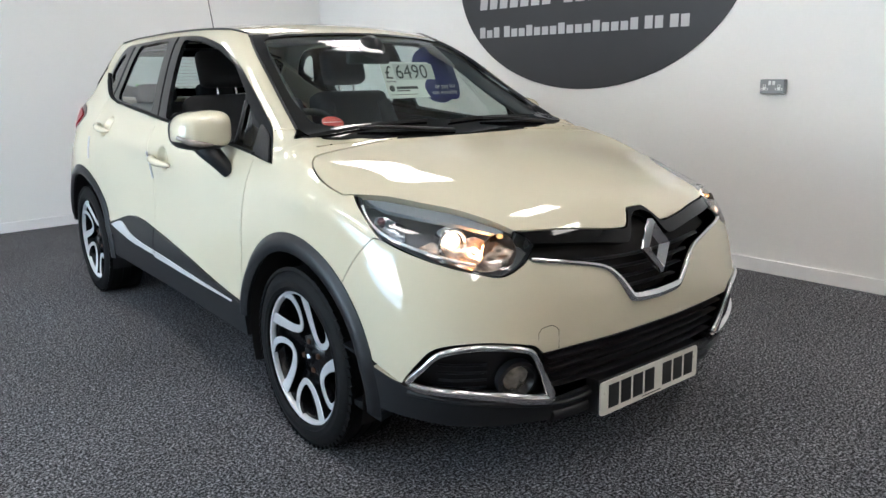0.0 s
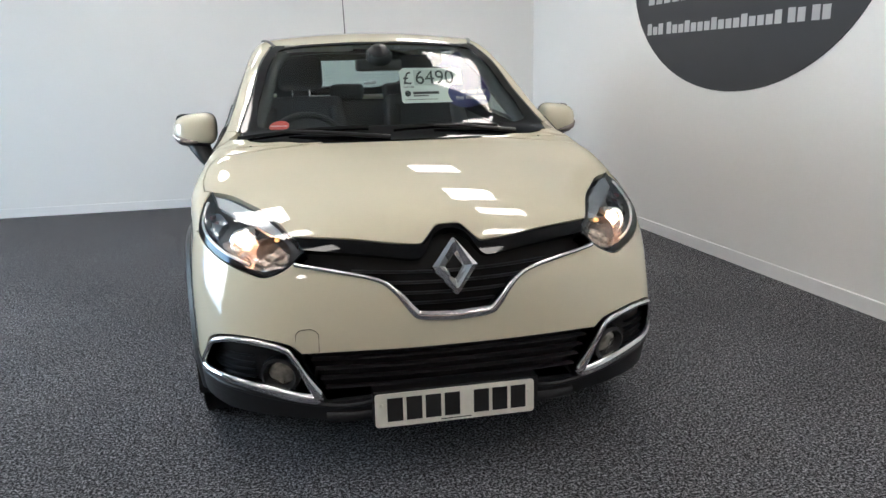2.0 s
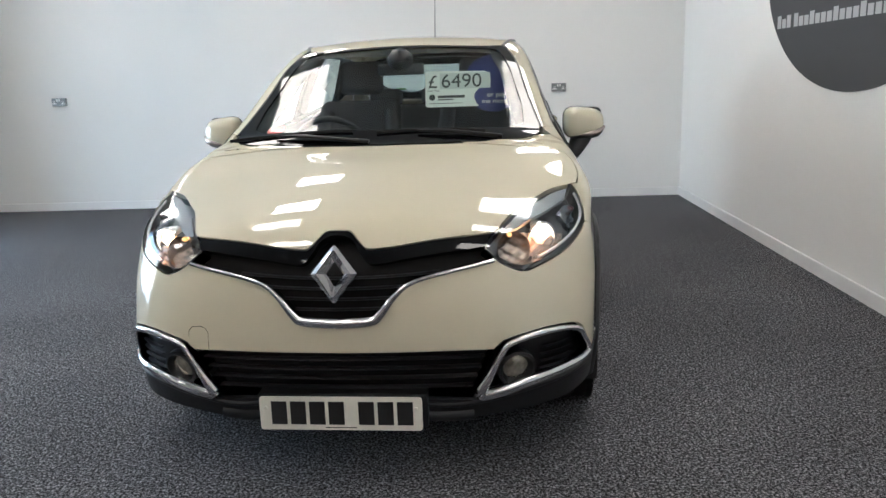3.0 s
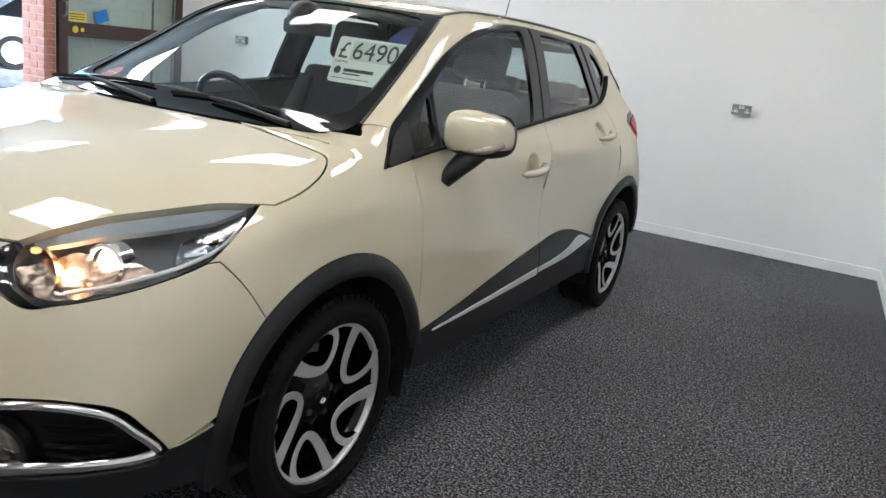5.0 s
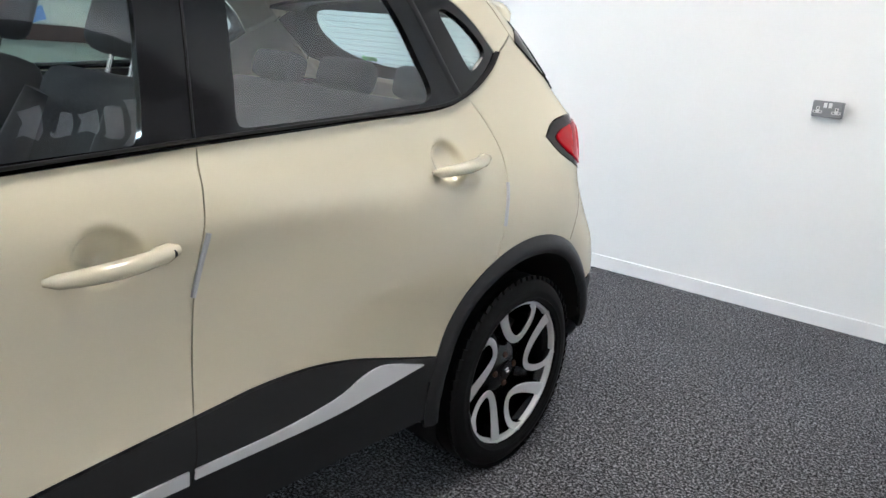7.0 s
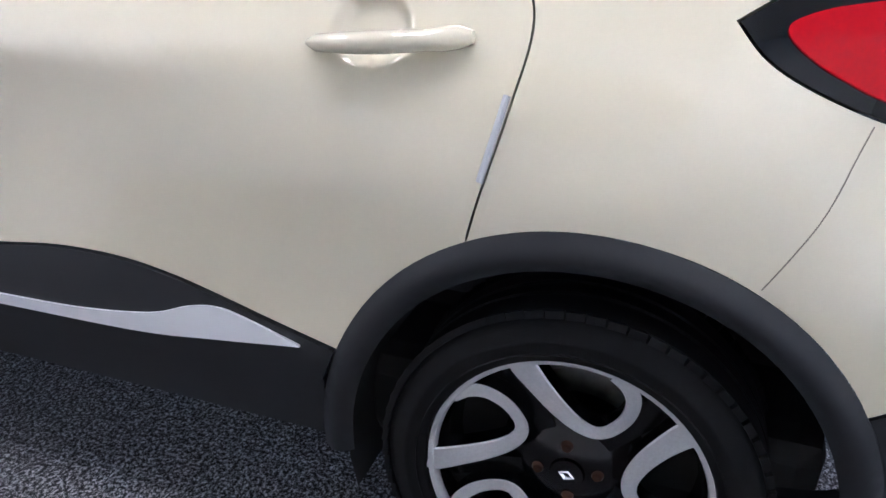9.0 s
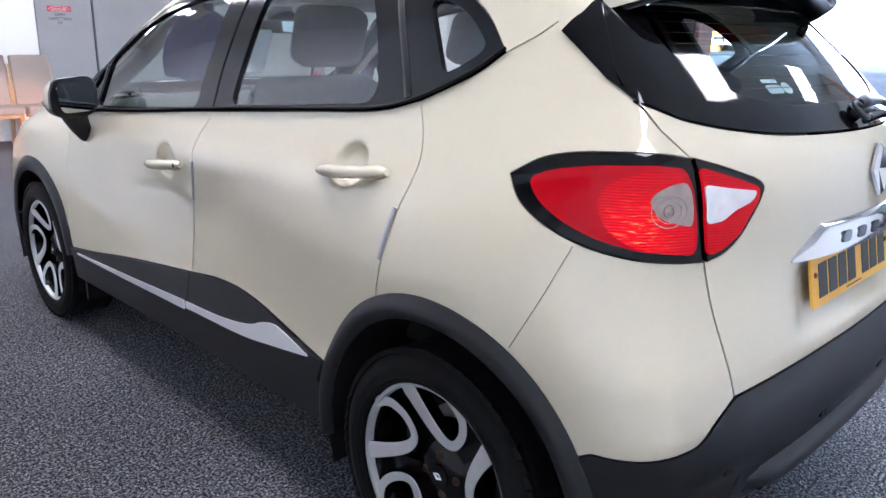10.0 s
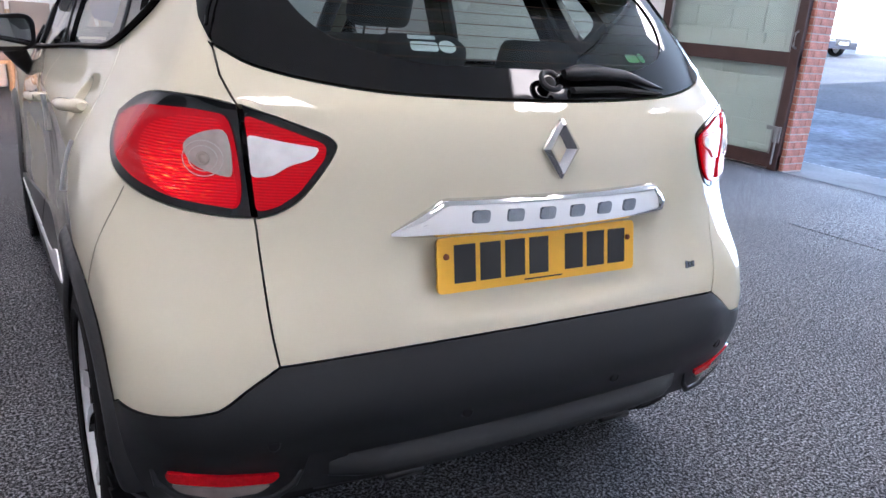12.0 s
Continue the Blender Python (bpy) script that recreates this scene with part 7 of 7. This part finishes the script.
part("screen", box_bm(-0.10, 0.10, 0.757, 0.764, 0.82, 0.93, 0.004), GLOSS_BLACK, dash)
swm = pose(-0.37, 0.78, 0.955, -66, 0, 0)
sw = part("steering_wheel", tube(bmesh.new(), [swm @ Vector((0.185 * math.cos(a), 0.18 * math.sin(a), 0)) for a in np.linspace(0, 2 * math.pi, 41)[:-1]], 0.016, 10, closed=True), SATIN_BLACK, car, smooth=60)
part("wheel_boss", cushion(-0.08, 0.08, -0.06, 0.06, -0.03, 0.02, 0.02, swm), TRIM_DARK, sw, smooth=60)
for q in (1, -1):
    part("wheel_spoke", tube(bmesh.new(), [swm @ Vector((q * 0.07, 0.0, 0)), swm @ Vector((q * 0.175, 0.02, 0))], 0.016, 8, flat=(0.6, 1.2)), SATIN_SILVER, sw, smooth=60)
im = part("rear_view_mirror", box_bm(-0.115, 0.115, 0.765, 0.795, 1.318, 1.375, 0.015, 3), TRIM_DARK, car, smooth=60)
part("mirror_glass", box_bm(-0.105, 0.105, 0.795, 0.798, 1.325, 1.369, 0.0), material("interior_mirror", (0.7, 0.75, 0.75), 0.03, metal=1.0), im)
part("sensor_pod", lathe(bmesh.new(), [(0.0, 0.05), (0.04, 0.04), (0.065, 0.01), (0.06, -0.02), (0.0, -0.03)], 24, pose(0, 0.755, 1.392, 35, 0, 0)), SATIN_BLACK, im, smooth=50)
for q in (1, -1):
    part("sun_visor", box_bm(q * 0.12, q * 0.44, 0.88, 1.03, 1.425, 1.442, 0.006), LINING, car)

# --- price card in the windscreen ---
CARD = material("white_card", (0.80, 0.83, 0.80), 0.45, stain=0.02)
BLUE = material("navy_blue_print", (0.012, 0.02, 0.16), 0.4)
GREYC = material("grey_number_strip", (0.60, 0.64, 0.62), 0.5)
INK2 = material("black_print", (0.02, 0.03, 0.03), 0.5)
WHITE_INK = material("white_print", (0.8, 0.8, 0.8), 0.5)
cm = Matrix.Translation((0.352, 0.838, 1.254)) @ pose(0, 0, 0, 66, 0, 3) @ Matrix.Scale(1.12, 4)
card = new("price_card")
card.matrix_world = car.matrix_world @ cm
tagged(card, "white and navy price card hung inside the windscreen", "sign")
part("disc", prism(bmesh.new(), ellipse(0.085, 0.012, 0.128, 0.135), -0.003, -0.001), BLUE, card, "navy blue disc")
part("board", prism(bmesh.new(), rounded([(-0.215, -0.095), (0.09, -0.095), (0.10, -0.03), (0.06, 0.07), (-0.215, 0.075)], 0.014), 0.0, 0.002), CARD, card)
part("blue_field", prism(bmesh.new(), rounded([(0.02, -0.105), (0.19, -0.112), (0.215, -0.02), (0.19, 0.03), (0.06, 0.02), (-0.005, -0.04)], 0.03), 0.002, 0.0035), BLUE, card)
part("number_strip", prism(bmesh.new(), [(-0.15, -0.012), (0.075, -0.012), (0.075, 0.062), (-0.15, 0.062)], 0.0035, 0.0045), GREYC, card)


def lettering(text, size, m, mat, parent, name="lettering", align="LEFT"):
    cu = bpy.data.curves.new(name, "FONT")
    cu.body, cu.size, cu.extrude, cu.align_x = text, size, 0.0004, align
    cu.materials.append(mat)
    ob = new(name, cu)
    ob.parent = parent
    ob.matrix_local = m
    return ob


lettering("£", 0.085, pose(-0.205, -0.005, 0.003), INK2, card)
lettering("6490", 0.092, pose(-0.146, -0.006, 0.0055), INK2, card)
lettering("or pay for", 0.031, pose(0.185, -0.055, 0.0045), WHITE_INK, card, align="RIGHT")
lettering("me monthly", 0.031, pose(0.185, -0.085, 0.0045), WHITE_INK, card, align="RIGHT")
lettering("Cash Price", 0.012, pose(-0.205, -0.022, 0.003), INK2, card)
part("brand_roundel", prism(bmesh.new(), ellipse(-0.185, -0.05, 0.014, 0.014, 24), 0.002, 0.003), INK2, card)
for x0, x1, y0, y1 in ((-0.16, -0.04, -0.054, -0.042), (-0.16, -0.09, -0.064, -0.059), (-0.20, -0.05, -0.080, -0.078)):
    part("print_bar", prism(bmesh.new(), [(x0, y0), (x1, y0), (x1, y1), (x0, y1)], 0.002, 0.003), INK2, card)
st = new("round_sticker")
sp0 = TOP.lift([(-0.50, 0.28)])
st.matrix_world = car.matrix_world @ facing(Vector((sp0 - normal(sp0) * 0.018)[0]), Vector(normal(sp0)[0]))
tagged(st, "red round sticker on the lower windscreen", "sticker")
part("disc", prism(bmesh.new(), ellipse(0, 0, 0.042, 0.042), 0, 0.001), material("red_sticker", (0.55, 0.05, 0.04), 0.5), st)
part("stripe", prism(bmesh.new(), [(-0.036, -0.002), (0.036, -0.002), (0.036, 0.002), (-0.036, 0.002)], 0.001, 0.0015), WHITE_INK, st)
for lf, bits in (((0.20, 1.245), 1),):
    p, n = on(BACK, 0.235, 1.232, -0.008)
    dec = new("window_sticker")
    dec.matrix_world = car.matrix_world @ facing(p, n)
    tagged(dec, "small pale oil-brand sticker on the rear window", "sticker")
    part("print_bar", prism(bmesh.new(), rounded([(-0.04, 0.014), (0.018, 0.014), (0.018, 0.024), (-0.04, 0.024)], 0.002), 0, 0.0008), WHITE_INK, dec)
    part("print_bar", prism(bmesh.new(), rounded([(-0.038, -0.016), (0.02, -0.016), (0.02, 0.008), (-0.038, 0.008)], 0.008), 0, 0.0008), WHITE_INK, dec)
    part("print_disc", prism(bmesh.new(), ellipse(0.04, -0.002, 0.018, 0.016, 24), 0, 0.0008), WHITE_INK, dec)
p, n = on(BACK, -0.33, 1.225, -0.008)
dec = new("window_sticker")
dec.matrix_world = car.matrix_world @ facing(p, n)
tagged(dec, "small green sticker on the rear window", "sticker")
part("print_bar", prism(bmesh.new(), rounded([(-0.035, -0.012), (0.012, -0.012), (0.012, 0.012), (-0.035, 0.012)], 0.008), 0, 0.0008), material("green_print", (0.10, 0.28, 0.04), 0.5), dec)
part("print_disc", prism(bmesh.new(), ellipse(0.026, 0.002, 0.012, 0.014, 20), 0, 0.0008), material("green_leaf_print", (0.10, 0.40, 0.05), 0.5), dec)

# ---- brick piers beside the doorway ----
BRICK = material("red_brick", (0.42, 0.17, 0.12), 0.8, grain=0.2, grain_scale=60, stain=0.2, stain_scale=7, bump=0.4, bump_scale=150)
MORTAR = material("mortar", (0.42, 0.38, 0.34), 0.9, grain=0.15, grain_scale=80)


def brick_box(w):
    bm = box_bm(-0.008, 0.006, -w / 2, w / 2, -0.0325, 0.0325, 0.003, 1)
    me = bpy.data.meshes.new("brick")
    bm.to_mesh(me)
    bm.free()
    me.materials.append(BRICK)
    return me


long_brick, short_brick = brick_box(0.215), brick_box(0.1025)
for name, px, py0, py1, inner in (("pier_south", DX - 0.035, -0.112, 0.018, 1), ("pier_north", DN, 3.325, 3.46, -1)):
    pier = part(name, box_bm(px - 0.33, px - 0.006, py0 + 0.006, py1 - 0.006, -0.1, CZ), MORTAR)
    tagged(pier, "red brick pier at the side of the doorway", "brick pier", kind="structure")
    for c in range(38):
        z = 0.0375 + 0.075 * c
        for me, off in ((short_brick, 0.0575 if c % 2 else 0.2775), (long_brick, 0.2225 if c % 2 else 0.1125)):
            b = new("brick", me)
            b.parent = pier
            b.matrix_local = pose(px - off, py1 - 0.006, z, 0, 0, 90) if inner > 0 else pose(px - off, py0 + 0.006, z, 0, 0, -90)
        b = new("brick", short_brick)
        b.parent = pier
        b.matrix_local = pose(px - 0.006, (py0 + py1) / 2, z)
